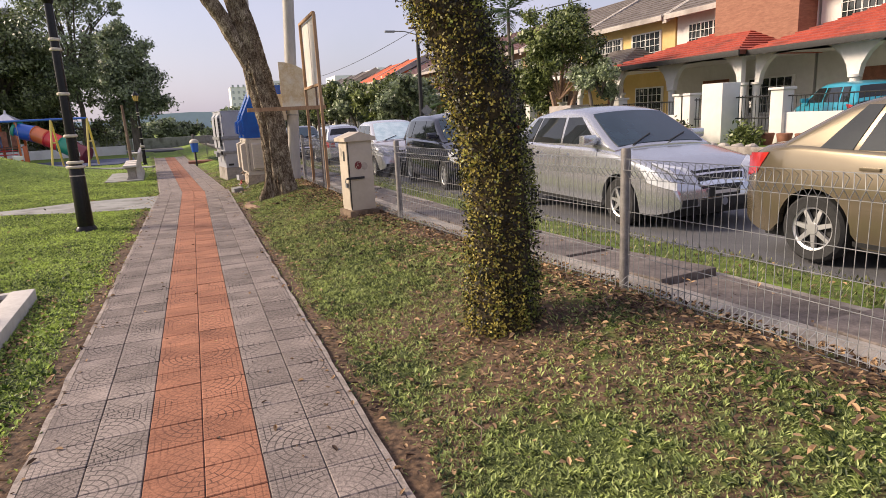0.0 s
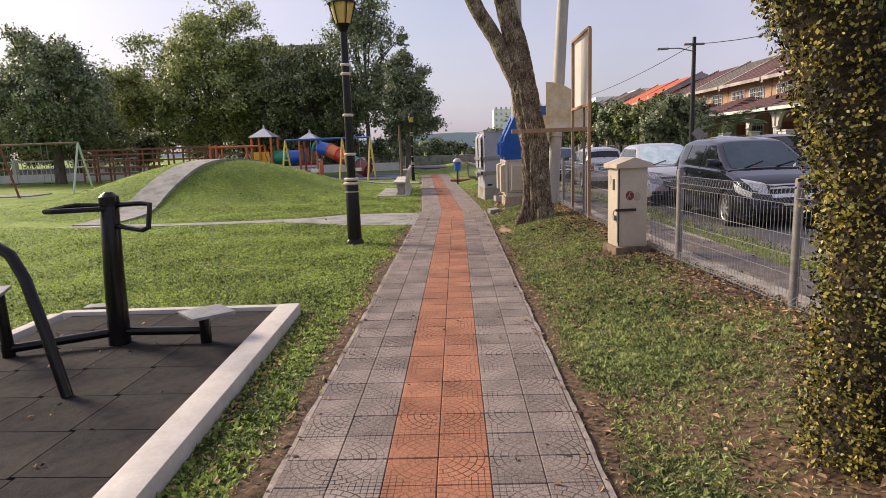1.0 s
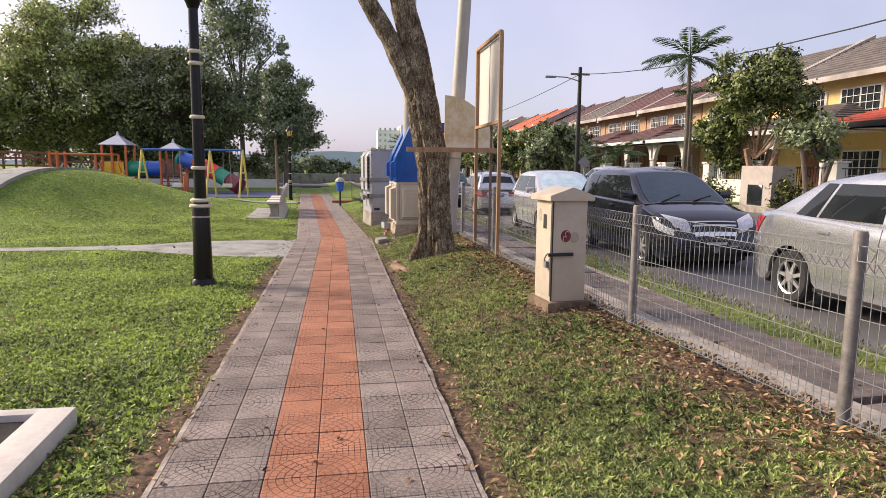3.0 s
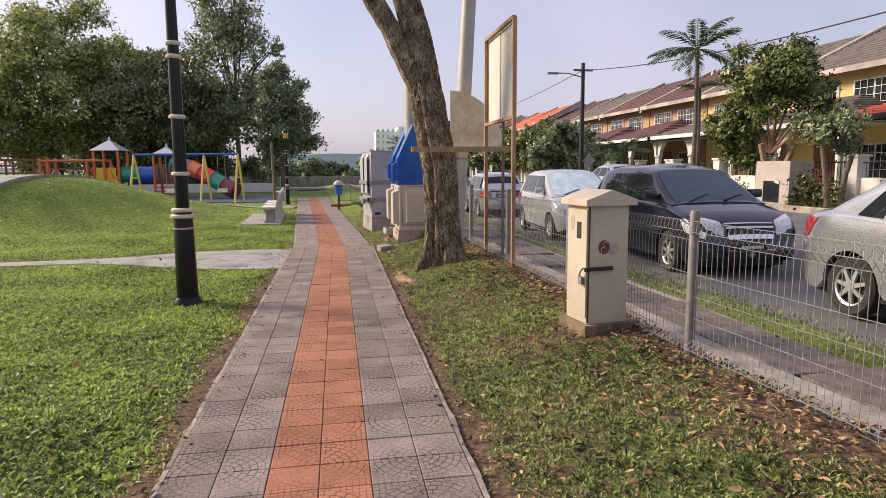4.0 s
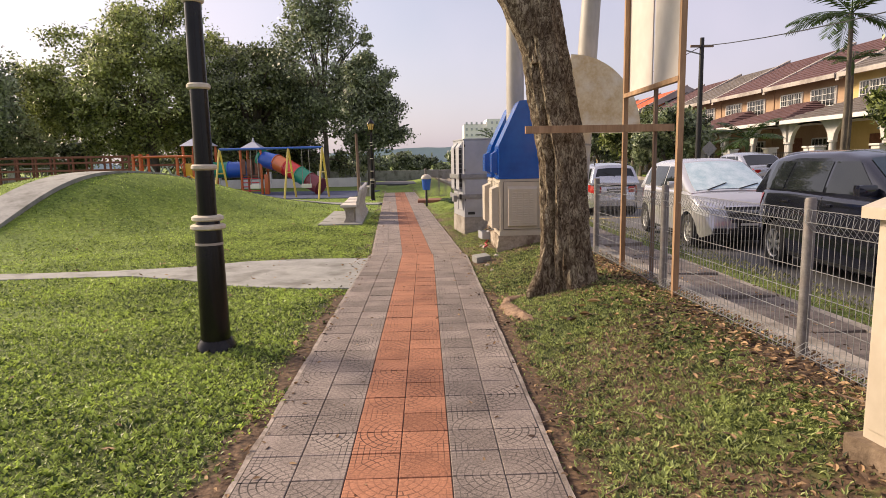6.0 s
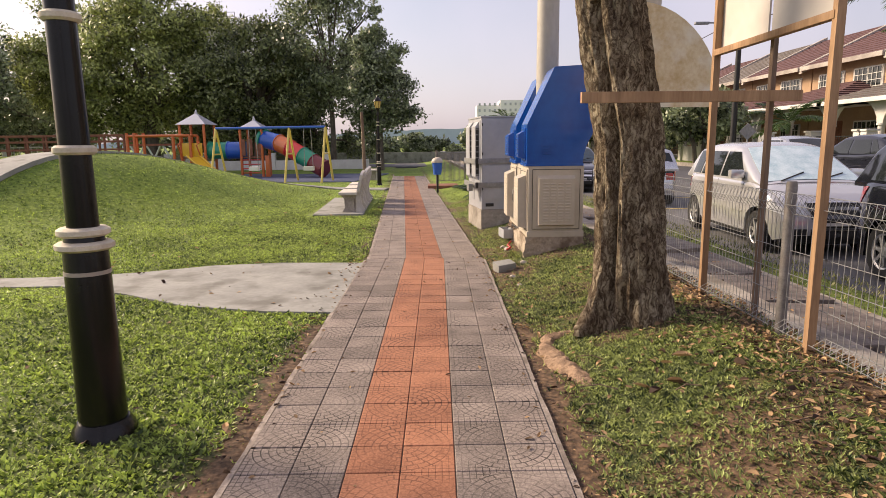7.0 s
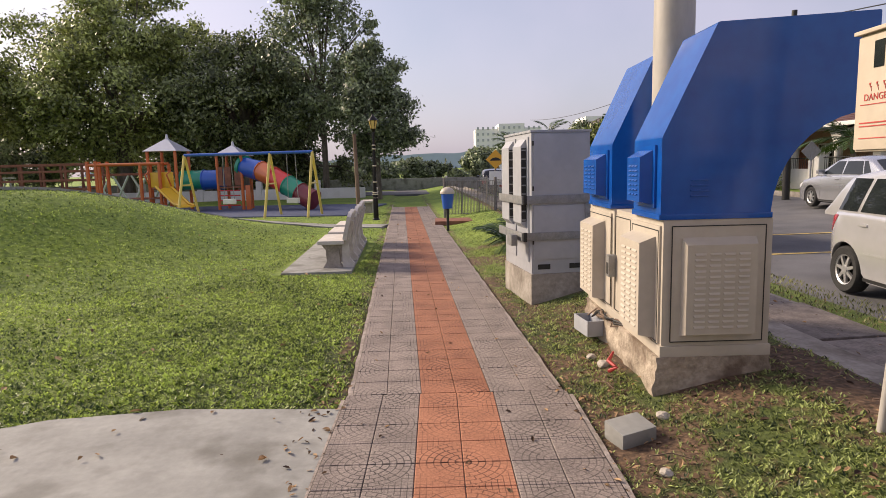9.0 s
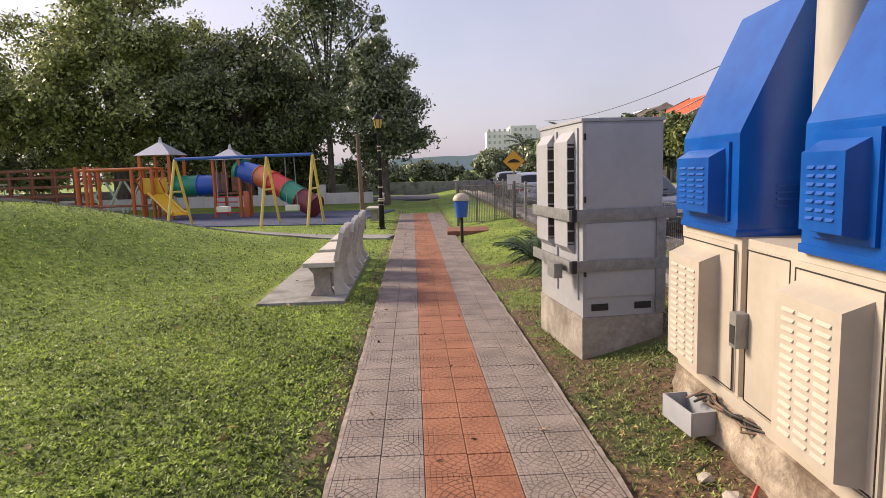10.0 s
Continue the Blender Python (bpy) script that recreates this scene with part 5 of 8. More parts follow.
def street_lantern(x, y, h, label, rings=True):
    p = thing("park_lamp", label, "lamp post", (x, y, -0.03), ry=0.2)
    part("base_collar", T([(0, 0, 0), (0, 0, 0.05), (0, 0, 0.09)], [0.165, 0.15, 0.125], 20), "black_metal", p)
    part("lower_shaft", T([(0, 0, 0.05), (0, 0, 0.98), (0, 0, 1.06)], [0.118, 0.104, 0.09], 20), "black_metal", p)
    part("upper_shaft", T([(0, 0, 1.0), (0, 0, 2.0), (0, 0, h - 0.08)], [0.075, 0.068, 0.056], 16), "black_metal", p)
    if rings:
        for z, r in ((0.99, 0.128), (1.06, 0.115), (1.46, 0.092), (2.08, 0.084), (2.72, 0.078), (2.86, 0.076)):
            part("cord_ring", T([(0, 0, z - 0.004), (0, 0, z + 0.008), (0, 0, z + 0.03), (0, 0, z + 0.042)], [r * 0.9, r * 1.06, r * 1.06, r * 0.9], 18), "ring", p, "cream cord tied round the post")
        part("sticker", T([(0, 0, 0.865), (0, 0, 0.885)], [0.1085, 0.1078], 20), "grey_mark", p, "torn pale sticker band")
    part("collar", T([(0, 0, h - 0.12), (0, 0, h - 0.04), (0, 0, h)], [0.06, 0.09, 0.12], 16), "black_metal", p)
    bm = bmesh.new()
    tube(bm, [(0, 0, h), (0, 0, h + 0.3)], [0.12, 0.2], 6)
    part("lantern", bm, "lamp_glass", p, "amber lantern glass", smooth=False)
    bm = bmesh.new()
    for k in range(6):
        a = 2 * math.pi * k / 6
        ca, sa = math.cos(a), math.sin(a)
        tube(bm, [(0.125 * ca, 0.125 * sa, h), (0.205 * ca, 0.205 * sa, h + 0.3)], 0.01, 5)
    part("lantern_frame", bm, "black_metal", p)
    part("cap", T([(0, 0, h + 0.3), (0, 0, h + 0.36), (0, 0, h + 0.46), (0, 0, h + 0.56)], [0.24, 0.2, 0.08, 0.015], 12), "black_metal", p)
    return p


street_lantern(-1.59, 11.72, 3.5, "black park lamp post with amber lantern and cream cords")
far_lamp = street_lantern(-1.95, 31.2, 3.5, "slim black park lamp post at the end of the walkway")
far_lamp.scale = (0.68, 0.68, 0.786)
solo("timber_pole", T([(-2.5, 31.5, -0.05), (-2.55, 31.5, 2.6)], [0.07, 0.05], 10), "wood_grey", "weathered timber pole standing in the lawn", "pole")

bs = solo("bench_slab", B(-1.05, 0, 0, 4.1, -0.08, 0.02, 0.01), "pale_concrete", "pale concrete slab under the park benches", "slab", kind="structure")
bs.matrix_basis = pose(-1.4, 21.55, 0, 0, 0, 3)


def bench(x, y, rz):
    b = thing("park_bench", "weathered whitish concrete park bench with scalloped back", "bench", (x, y, 0.02), rz, "concrete benches")
    for yy in (0.1, 0.8):
        bm = bmesh.new()
        prism(bm, [(-0.2, 0), (0.1, 0), (0.06, 0.08), (0.06, 0.28), (0.12, 0.37), (-0.22, 0.37), (-0.15, 0.28), (-0.14, 0.1)], xz, yy, yy + 0.13)
        part("support", bm, "concrete", b, smooth=False)
        bm = bmesh.new()
        prism(bm, [(0.1, 0.0), (0.26, 0.0), (0.29, 0.05), (0.22, 0.14), (0.2, 0.34), (0.3, 0.72), (0.23, 0.74), (0.1, 0.36)], xz, yy + 0.02, yy + 0.11)
        part("back_support", bm, "white_kerb", b, "curled cast back support", smooth=False)
    part("seat", B(-0.26, 0.14, 0, 1.02, 0.37, 0.43, 0.015), "white_kerb", b)
    top = [(0.02 + 0.98 * q / 24, 0.36 + 0.055 * abs(math.sin(math.pi * 1.5 * q / 12)) + 0.03 * math.sin(math.pi * q / 24)) for q in range(25)]
    bm = bmesh.new()
    prism(bm, [(0.02, 0.0), (1.0, 0.0)] + top[::-1], yz, -0.03, 0.03)
    bmesh.ops.transform(bm, matrix=pose(0.15, 0, 0.44, 0, 14, 0), verts=bm.verts)
    part("backrest", bm, "white_kerb", b, "scalloped cast backrest", smooth=False)
    return b


bench(-1.68, 21.8, 3)
bench(-1.75, 23.15, 3)
bench(-1.84, 24.5, 3)
bench(-2.4, 33.5, 3)


# ---- playground ----
pad = solo("play_mat", B(-13.5, -3.6, 0, 6.5, -0.08, 0.02, 0.01), "play_mat", "blue rubber safety mat under the playground", "mat", kind="structure")
pad.matrix_basis = pose(0.4, 32.5, 0.0, 0, 0, -8)
tw = thing("play_tower", "orange-posted play tower with pale pyramid roofs, tubes and slides", "play structure", (-10.6, 38.3, 0.0), -4)


def tower(x, w, top, deck, roof_h):
    for sx in (-w / 2, w / 2):
        for sy in (-w / 2, w / 2):
            part("post", T([(x + sx, sy, 0), (x + sx, sy, top)], 0.065, 10), "orange", tw)
    part("deck", B(x - w / 2, x + w / 2, -w / 2, w / 2, deck - 0.06, deck, 0.01), "brown_red", tw)
    bm = bmesh.new()
    e = w / 2 + 0.14
    lo = [bm.verts.new((x + a, b, top)) for a, b in ((-e, -e), (e, -e), (e, e), (-e, e))]
    mid = [bm.verts.new((x + a * 0.45, b * 0.45, top + roof_h * 0.55)) for a, b in ((-e, -e), (e, -e), (e, e), (-e, e))]
    tip = bm.verts.new((x, 0, top + roof_h))
    bm.faces.new(lo[::-1])
    for k in range(4):
        bm.faces.new((lo[k], lo[(k + 1) % 4], mid[(k + 1) % 4], mid[k]))
        bm.faces.new((mid[k], mid[(k + 1) % 4], tip))
    part("roof", bm, "roof_grey", tw, "pale grey pyramid roof", smooth=False)
    part("finial", T([(x, 0, top + roof_h - 0.05), (x, 0, top + roof_h + 0.15)], [0.08, 0.03], 8), "roof_grey", tw)


tower(-0.55, 1.15, 2.45, 0.95, 0.55)
tower(2.2, 1.0, 2.2, 0.95, 0.45)
part("panel", B(-1.05, -0.1, -0.62, -0.58, 1.0, 1.6, 0.01), "yellow", tw, "yellow barrier panel")
for x in (1.75, 2.1, 2.5):
    part("panel", B(x - 0.1, x + 0.16, -0.55, -0.5, 1.0, 1.75, 0.01), "brown_red", tw)
for s in (-1, 1):
    bm = T([(-0.5, -0.7, 0.95), (0.0, -1.0, 0.62), (0.5, -1.3, 0.27), (0.8, -1.45, 0.2)], 0.05, 8)
    bmesh.ops.transform(bm, matrix=Matrix.Translation((s * 0.25, s * 0.12, 0.08)), verts=bm.verts)
    part("slide_side", bm, "yellow", tw)
bm = bmesh.new()
for a, b in zip([(-0.5, -0.7, 0.95), (0.0, -1.0, 0.62), (0.5, -1.3, 0.27)], [(0.0, -1.0, 0.62), (0.5, -1.3, 0.27), (0.8, -1.45, 0.2)]):
    for s in (0,):
        q = [(a[0] - 0.25, a[1] - 0.12, a[2]), (a[0] + 0.25, a[1] + 0.12, a[2]), (b[0] + 0.25, b[1] + 0.12, b[2]), (b[0] - 0.25, b[1] - 0.12, b[2])]
        lo = [bm.verts.new(p) for p in q]
        hi = [bm.verts.new((p[0], p[1], p[2] + 0.04)) for p in q]
        bm.faces.new(lo)
        bm.faces.new(hi[::-1])
        for k in range(4):
            bm.faces.new((lo[k], lo[(k + 1) % 4], hi[(k + 1) % 4], hi[k]))
part("slide_bed", bm, "yellow", tw, "yellow plastic slide")


def ribbed(a, b, r, n=6):
    pts, rr = [], []
    a, b = Vector(a), Vector(b)
    for t, k in ((0, 1.07), (0.05, 1.07), (0.06, 1.0), (0.5, 1.0), (0.94, 1.0), (0.95, 1.07), (1, 1.07)):
        pts.append(a.lerp(b, t))
        rr.append(r * k)
    return T(pts, rr, 18)


part("tube_bridge", ribbed((0.05, -0.1, 1.25), (0.95, -0.1, 1.25), 0.4), "toy_green", tw, "green tube section")
part("tube_bridge", ribbed((0.95, -0.1, 1.25), (1.75, -0.1, 1.25), 0.4), "toy_blue", tw, "blue tube section")
pts = [(2.7, -0.2, 1.75), (3.5, -0.5, 1.55), (4.1, -0.8, 1.3), (4.75, -1.1, 0.98), (5.3, -1.35, 0.68), (5.9, -1.6, 0.38)]
for (a, b), mt, lb in zip(zip(pts, pts[1:]), ("toy_blue", "orange", "toy_red", "toy_green", "toy_maroon"), ("blue", "orange", "red", "green", "maroon")):
    part("tube_slide", ribbed(a, b, 0.4, 4), mt, tw, lb + " tube slide section")
part("tube_rim", T([(2.62, -0.17, 1.78), (2.75, -0.22, 1.74)], 0.47, 18), "toy_green", tw, "green tube rim")
for x in (-1.1, -0.2):
    part("handrail", T([(x, -0.62, 1.0), (x - 0.05, -0.85, 1.5), (x, -0.62, 1.65)], 0.03, 8), "orange", tw)
part("ladder", B(2.85, 3.05, -0.6, -0.5, 0.0, 1.0, 0.01), "orange", tw)
for z in (0.2, 0.4, 0.6, 0.8):
    part("rung", T([(1.75, -0.55, z), (2.6, -0.55, z)], 0.025, 8), "toy_red", tw)
mb = thing("monkey_bars", "orange steel monkey bars beside the play tower", "play structure", (-14.2, 38.2, 0), -4)
for x in (0, 0.35, 2.2, 3.0):
    for y in (-0.4, 0.4):
        part("post", T([(x, y, 0), (x, y, 2.1 if x < 1 else 1.95)], 0.07, 10), "orange", mb)
for y in (-0.4, 0.4):
    part("rail", T([(0, y, 1.95), (3.0, y, 1.95)], 0.06, 10), "orange", mb)
    part("rail", T([(0, y, 0.55), (3.0, y, 0.55)], 0.03, 8), "brown_red", mb)
for k in range(7):
    part("rung", T([(0.4 + k * 0.4, -0.4, 1.95), (0.4 + k * 0.4, 0.4, 1.95)], 0.03, 8), "orange", mb)


def swing(loc, rz, span, h, bays, leg, bar, label, seats):
    s = thing("swing_frame", label, "swing", loc, rz)
    part("top_bar", T([(0, 0, h), (span, 0, h)], 0.05, 10), bar, s)
    stands = [0.0, 0.675, 1.0] if bays == 2 else [0.0, 1.0]
    for q in stands:
        x = span * q
        for sy in (-0.7, 0.7):
            part("leg", T([(x, 0, h), (x, sy, -0.03)], 0.045, 10), leg, s)
        part("cross_bar", T([(x, -0.35, h * 0.52), (x, 0.35, h * 0.52)], 0.03, 8), leg, s)
    for i in range(bays):
        for k in range(seats):
            x = span * (stands[i] + (stands[i + 1] - stands[i]) * (k + 1) / (seats + 1))
            st = part("seat", B(x - 0.2, x + 0.2, -0.1, 0.1, 0.45, 0.5 if bar != "toy_blue" else 0.62, 0.02), "white" if bar == "toy_blue" else "black", s, "swing seat")
            for q in (-0.18, 0.18):
                part("chain", T([(x + q, 0, 0.5), (x + q * 0.8, 0, h)], 0.012, 5), "galv", s)
    return s


swing((-8.75, 34.0, 0), -9, 4.6, 2.15, 2, "pale_yellow", "toy_blue", "yellow-legged swing frame with blue top bar", 1)
swing((-22.5, 30.6, 0), -5, 5.2, 2.3, 1, "mint", "wood_grey", "pale green timber swing frame on the lawn", 2)
swing((-22.5, 27.2, 0), -5, 3.9, 2.3, 1, "brown_red", "mint", "brown and mint swing frame on the lawn", 2)
cl = thing("climbing_frame", "brown timber climbing frame and bridge at the park edge", "play structure", (-23.5, 40.5, 0), -3)
for x in np.arange(0, 8.1, 1.0):
    for y in (0, 1.2):
        part("post", T([(x, y, 0), (x, y, 2.05)], 0.06, 8), "brown_red", cl)
for z in (0.5, 0.9, 1.3, 1.7, 2.0):
    part("rail", B(0, 8, -0.05, 0.03, z, z + 0.1, 0.01), "brown_red", cl)
    part("rail", B(0, 8, 1.17, 1.25, z, z + 0.1, 0.01), "brown_red", cl)
for x in np.arange(0, 6, 1.2):
    part("cross_brace", T([(8.3 + x * 0.7, 0, 0.2), (9.0 + x * 0.7, 0, 1.5)], 0.05, 8), "mint", cl)
    part("cross_brace", T([(9.0 + x * 0.7, 0, 0.2), (8.3 + x * 0.7, 0, 1.5)], 0.05, 8), "mint", cl)
part("rail", B(8, 12.5, -0.04, 0.04, 1.5, 1.6, 0.01), "brown_red", cl)
for k, (x, y) in enumerate(((-13.5, 17.6), (-20.5, 29.0))):
    bm = B(-1.8, 1.8, -0.9, 0.9, -0.08, 0.03, 0.01)
    o = solo("sand_slab", bm, "pale_concrete", "flat pale slab set in the lawn", "slab", group="lawn slabs")
    o.matrix_basis = pose(x - (0 if k else 1.5), y, 0, 0, 0, 8)


# ---- parked cars ----
def make_wheel(parent, x, y, r, side):
    wh = part("wheel", T([(x, y - 0.02, r), (x, y + 0.02, r)], r * 0.3, 12), "black", parent)
    prof = [(r * 0.64, -0.085), (r * 0.9, -0.095), (r * 0.98, -0.07), (r, 0), (r * 0.98, 0.07), (r * 0.9, 0.095), (r * 0.64, 0.085)]
    bm = bmesh.new()
    n = 28
    rings = [[bm.verts.new((x + q * math.cos(2 * math.pi * k / n), y + o, r + q * math.sin(2 * math.pi * k / n))) for q, o in prof] for k in range(n)]
    for k in range(n):
        a, b = rings[k], rings[(k + 1) % n]
        for j in range(len(prof) - 1):
            bm.faces.new((a[j], a[j + 1], b[j + 1], b[j]))
    part("tyre", bm, "tyre", wh)
    yo = y + side * 0.07
    bm = T([(x, yo - side * 0.05, r), (x, yo - side * 0.045, r)], r * 0.63, 24)
    part("brake_disc", bm, "black", wh)
    bm = bmesh.new()
    for k in range(24):
        a0, a1 = 2 * math.pi * k / 24, 2 * math.pi * (k + 1) / 24
        q = [bm.verts.new((x + rr * math.cos(a), yo + d, r + rr * math.sin(a))) for a in (a0, a1) for rr, d in ((r * 0.66, 0.012 * side), (r * 0.58, 0), (r * 0.58, -0.03 * side))]
        bm.faces.new((q[0], q[1], q[4], q[3]))
        bm.faces.new((q[1], q[2], q[5], q[4]))
    for k in range(7):
        a = 2 * math.pi * k / 7 + 0.3
        d, s = Vector((math.cos(a), 0, math.sin(a))), Vector((-math.sin(a), 0, math.cos(a)))
        c = Vector((x, yo, r))
        v = [bm.verts.new(c + d * u * r + s * w * r + Vector((0, side * o, 0))) for u, w, o in ((0.1, -0.08, 0.006), (0.1, 0.08, 0.006), (0.62, 0.055, 0.0), (0.62, -0.055, 0.0))]
        v2 = [bm.verts.new(q.co - Vector((0, side * 0.03, 0))) for q in v]
        bm.faces.new(v)
        for k2 in range(4):
            bm.faces.new((v[k2], v[(k2 + 1) % 4], v2[(k2 + 1) % 4], v2[k2]))
    tube(bm, [(x, yo - side * 0.02, r), (x, yo + side * 0.012, r)], r * 0.17, 12)
    part("rim", bm, "rim", wh, "silver alloy rim")


def car(label, paint_m, loc, rz, spec, shade=False, rear_wiper=False, rack=False, length=1.0):
    """Lofted along its length; forward is +x. spec: half width, wheel radius, axles, top line, roof line, belt, side windows."""
    W, r, wx, top, roof, belt, cuts = spec
    c = thing("parked_car", label, "car", loc, rz, "parked cars")
    c.scale.x = length
    rear, front = top[0][0], top[-1][0]
    ra = r + 0.05
    tx, tz = [p[0] for p in top], [p[1] for p in top]
    rx, rzz = [p[0] for p in roof], [p[1] for p in roof]
    zr = max(rzz)

    def soft(x, xs, zs, k=0.07):
        return float(np.mean([np.interp(x + o, xs, zs) for o in (-k, -k / 2, 0, k / 2, k)]))

    def ztop(x):
        return soft(x, tx, tz)

    def zbot(x):
        z = 0.2 + 0.1 * max(0, (abs(x) - abs(front) + 0.35) / 0.35) ** 2
        for w in wx:
            if abs(x - w) < ra:
                z = max(z, r + math.sqrt(ra * ra - (x - w) ** 2))
        return z

    def plan(x):
        e = max(0.0, ((x - (rear + front) / 2) / ((front - rear) / 2)) ** 2)
        q = max(0.0, (math.sqrt(e) - 0.72) / 0.28)
        return W * (1 - 0.05 * e - 0.2 * q ** 2.6)

    def yside(x, z):
        d = (z - 0.6) / 0.42
        return plan(x) * (1 - (0.07 if d > 0 else 0.05) * d * d)

    def loft(xs, section):
        bm = bmesh.new()
        rows = []
        for x in xs:
            half = section(x)
            rows.append([bm.verts.new((x, -y, z)) for y, z in half] + [bm.verts.new((x, y, z)) for y, z in half[::-1]])
        n = len(rows[0])
        for a, b in zip(rows, rows[1:]):
            for k in range(n - 1):
                bm.faces.new((a[k], a[k + 1], b[k + 1], b[k]))
        bm.faces.new(rows[0])
        bm.faces.new(rows[-1][::-1])
        bmesh.ops.remove_doubles(bm, verts=bm.verts, dist=0.0004)
        return bm

    def body_section(x):
        zb, zt = zbot(x), ztop(x)
        zs = zt - 0.07
        out = [(yside(x, zb) - 0.06, zb)] + [(yside(x, z), z) for z in np.linspace(zb, max(zs, zb + 0.02), 9)]
        ys = yside(x, zs)
        out += [(ys - 0.012, zs + 0.035), (ys - 0.045, zs + 0.058), (ys - 0.1, zt)]
        return out + [(ys * q, zt + 0.025 * (1 - q * q)) for q in (0.75, 0.45, 0.15)]

    xs = set(np.linspace(rear, front, 34)) | {rear + 0.04, front - 0.04, rear + 0.1, front - 0.1}
    for w in wx:
        xs |= set(w + ra * np.cos(np.linspace(0.02, math.pi - 0.02, 17)))
    part("body", loft(sorted(xs), body_section), paint_m, c)
    part("underbody", B(rear + 0.25, front - 0.25, -W + 0.2, W - 0.2, 0.15, 0.55), "black", c, "dark underbody")

    def zroof(x):
        return soft(x, rx, rzz, 0.05)

    def ycab(x, z):
        t = max(0.0, (z - belt) / (zr - belt))
        return min(yside(min(max(x, rear + 0.3), front - 0.5), belt) - 0.015, W * 0.95) - 0.2 * W * t ** 1.15

    def cab_section(x):
        zt = max(zroof(x), belt - 0.04)
        zs = zt - min(0.075, (zt - belt + 0.06) * 0.5)
        out = [(ycab(x, z), z) for z in np.linspace(belt - 0.06, zs, 7)]
        ys = ycab(x, zs)
        out += [(ys - 0.02, zs + (zt - zs) * 0.5), (ys - 0.06, zs + (zt - zs) * 0.85), (ys - 0.13, zt)]
        return out + [(ys * q, zt + 0.03 * (1 - q * q)) for q in (0.65, 0.35, 0.1)]

    part("cabin", loft(sorted(set(np.linspace(rx[0], rx[-1], 36))), cab_section), paint_m, c)

    def patch(name, quad, surf, material, lbl="", nu=6, nv=4, lift=0.007, parent=None):
        """A thin skin lying on a surface; quad corners are in that surface's own two numbers."""
        bm = bmesh.new()
        g = []
        for i in range(nu + 1):
            u = i / nu
            g.append([])
            for j in range(nv + 1):
                v = j / nv
                p = [quad[0][k] * (1 - u) * (1 - v) + quad[1][k] * u * (1 - v) + quad[2][k] * u * v + quad[3][k] * (1 - u) * v for k in (0, 1)]
                g[-1].append(bm.verts.new(surf(p[0], p[1], lift)))
        for i in range(nu):
            for j in range(nv):
                bm.faces.new((g[i][j], g[i + 1][j], g[i + 1][j + 1], g[i][j + 1]))
        bmesh.ops.recalc_face_normals(bm, faces=bm.faces)
        bmesh.ops.solidify(bm, geom=bm.faces[:], thickness=0.005)
        return part(name, bm, material, parent or c, lbl)

    def roof_skin(x, q, lift):
        zt = zroof(x)
        ys = ycab(x, zt - 0.07) - 0.1
        return (x, q * ys, zt + 0.03 * (1 - q * q) + lift * 1.6)

    def hood_skin(x, q, lift):
        zt = ztop(x)
        return (x + lift, q * (yside(x, zt - 0.07) - 0.06), zt + 0.025 * (1 - q * q) + lift)

    fs, fr = roof[-1][0], roof[-2][0]
    bs, brr = roof[0][0], roof[1][0]
    patch("windscreen", [(fs - 0.06, -1), (fr + 0.04, -0.97), (fr + 0.04, 0.97), (fs - 0.06, 1)], roof_skin, "sunshade" if shade else "screen", "windscreen with a silver sunshade behind it" if shade else "dark windscreen with the sky's blue reflection put into its colour", 8, 10)
    patch("rear_window", [(bs + 0.06, -0.98), (brr - 0.03, -0.95), (brr - 0.03, 0.95), (bs + 0.06, 0.98)], roof_skin, "tint", "tinted rear window", 8, 10)
    for s in (-1, 1):
        def door_skin(x, z, lift, s=s):
            return (x, s * (yside(x, z) + lift), z)

        def pane_skin(x, z, lift, s=s):
            return (x, s * (ycab(x, z) + lift), z)

        zt, zlo = zr - 0.115, belt + 0.02
        for a0, a1, b0, b1 in cuts:
            patch("side_window", [(a0, zlo), (a1, zlo), (b1, zt), (b0, zt)], pane_skin, "tint", "tinted side window")
        for k, x in enumerate([q[1] + 0.035 for q in cuts] + [cuts[0][1] + 0.02 if len(cuts) > 2 else cuts[0][0]]):
            if wx[1] + ra < x < wx[0] - ra + 0.25:
                zl = 0.3 if abs(x - wx[0]) > ra and abs(x - wx[1]) > ra else zbot(x) + 0.03
                patch("door_gap", [(x - 0.003, zl), (x + 0.003, zl), (x + 0.003, belt - 0.03), (x - 0.003, belt - 0.03)], door_skin, "black", "dark door gap", 1, 6, 0.002)
        for q in cuts[-2:]:
            y = yside(q[0] + 0.14, belt - 0.12)
            part("door_handle", B(q[0] + 0.06, q[0] + 0.22, s * y - 0.012, s * y + 0.022 if s > 0 else s * y + 0.012, belt - 0.14, belt - 0.11, 0.006) if s > 0 else B(q[0] + 0.06, q[0] + 0.22, -y - 0.022, -y + 0.012, belt - 0.14, belt - 0.11, 0.006), paint_m, c)
        mx, my = cuts[-1][1] - 0.02, ycab(cuts[-1][1], belt + 0.05)
        bm = B(mx - 0.1, mx + 0.03, -0.1, 0.1, belt + 0.02, belt + 0.15, 0.035)
        bmesh.ops.translate(bm, verts=bm.verts, vec=(0, s * (my + 0.12), 0))
        part("mirror", bm, paint_m, c)
        for w in wx:
            make_wheel(c, w, s * (W - 0.12), r, s)
        hz = ztop(front - 0.32) - 0.05
        hl = patch("headlight", [(front - 0.5, hz + 0.03), (front - 0.03, hz - 0.13), (front - 0.03, hz - 0.22), (front - 0.36, hz - 0.14)], door_skin, "headlight", "clear headlight", 8, 4)
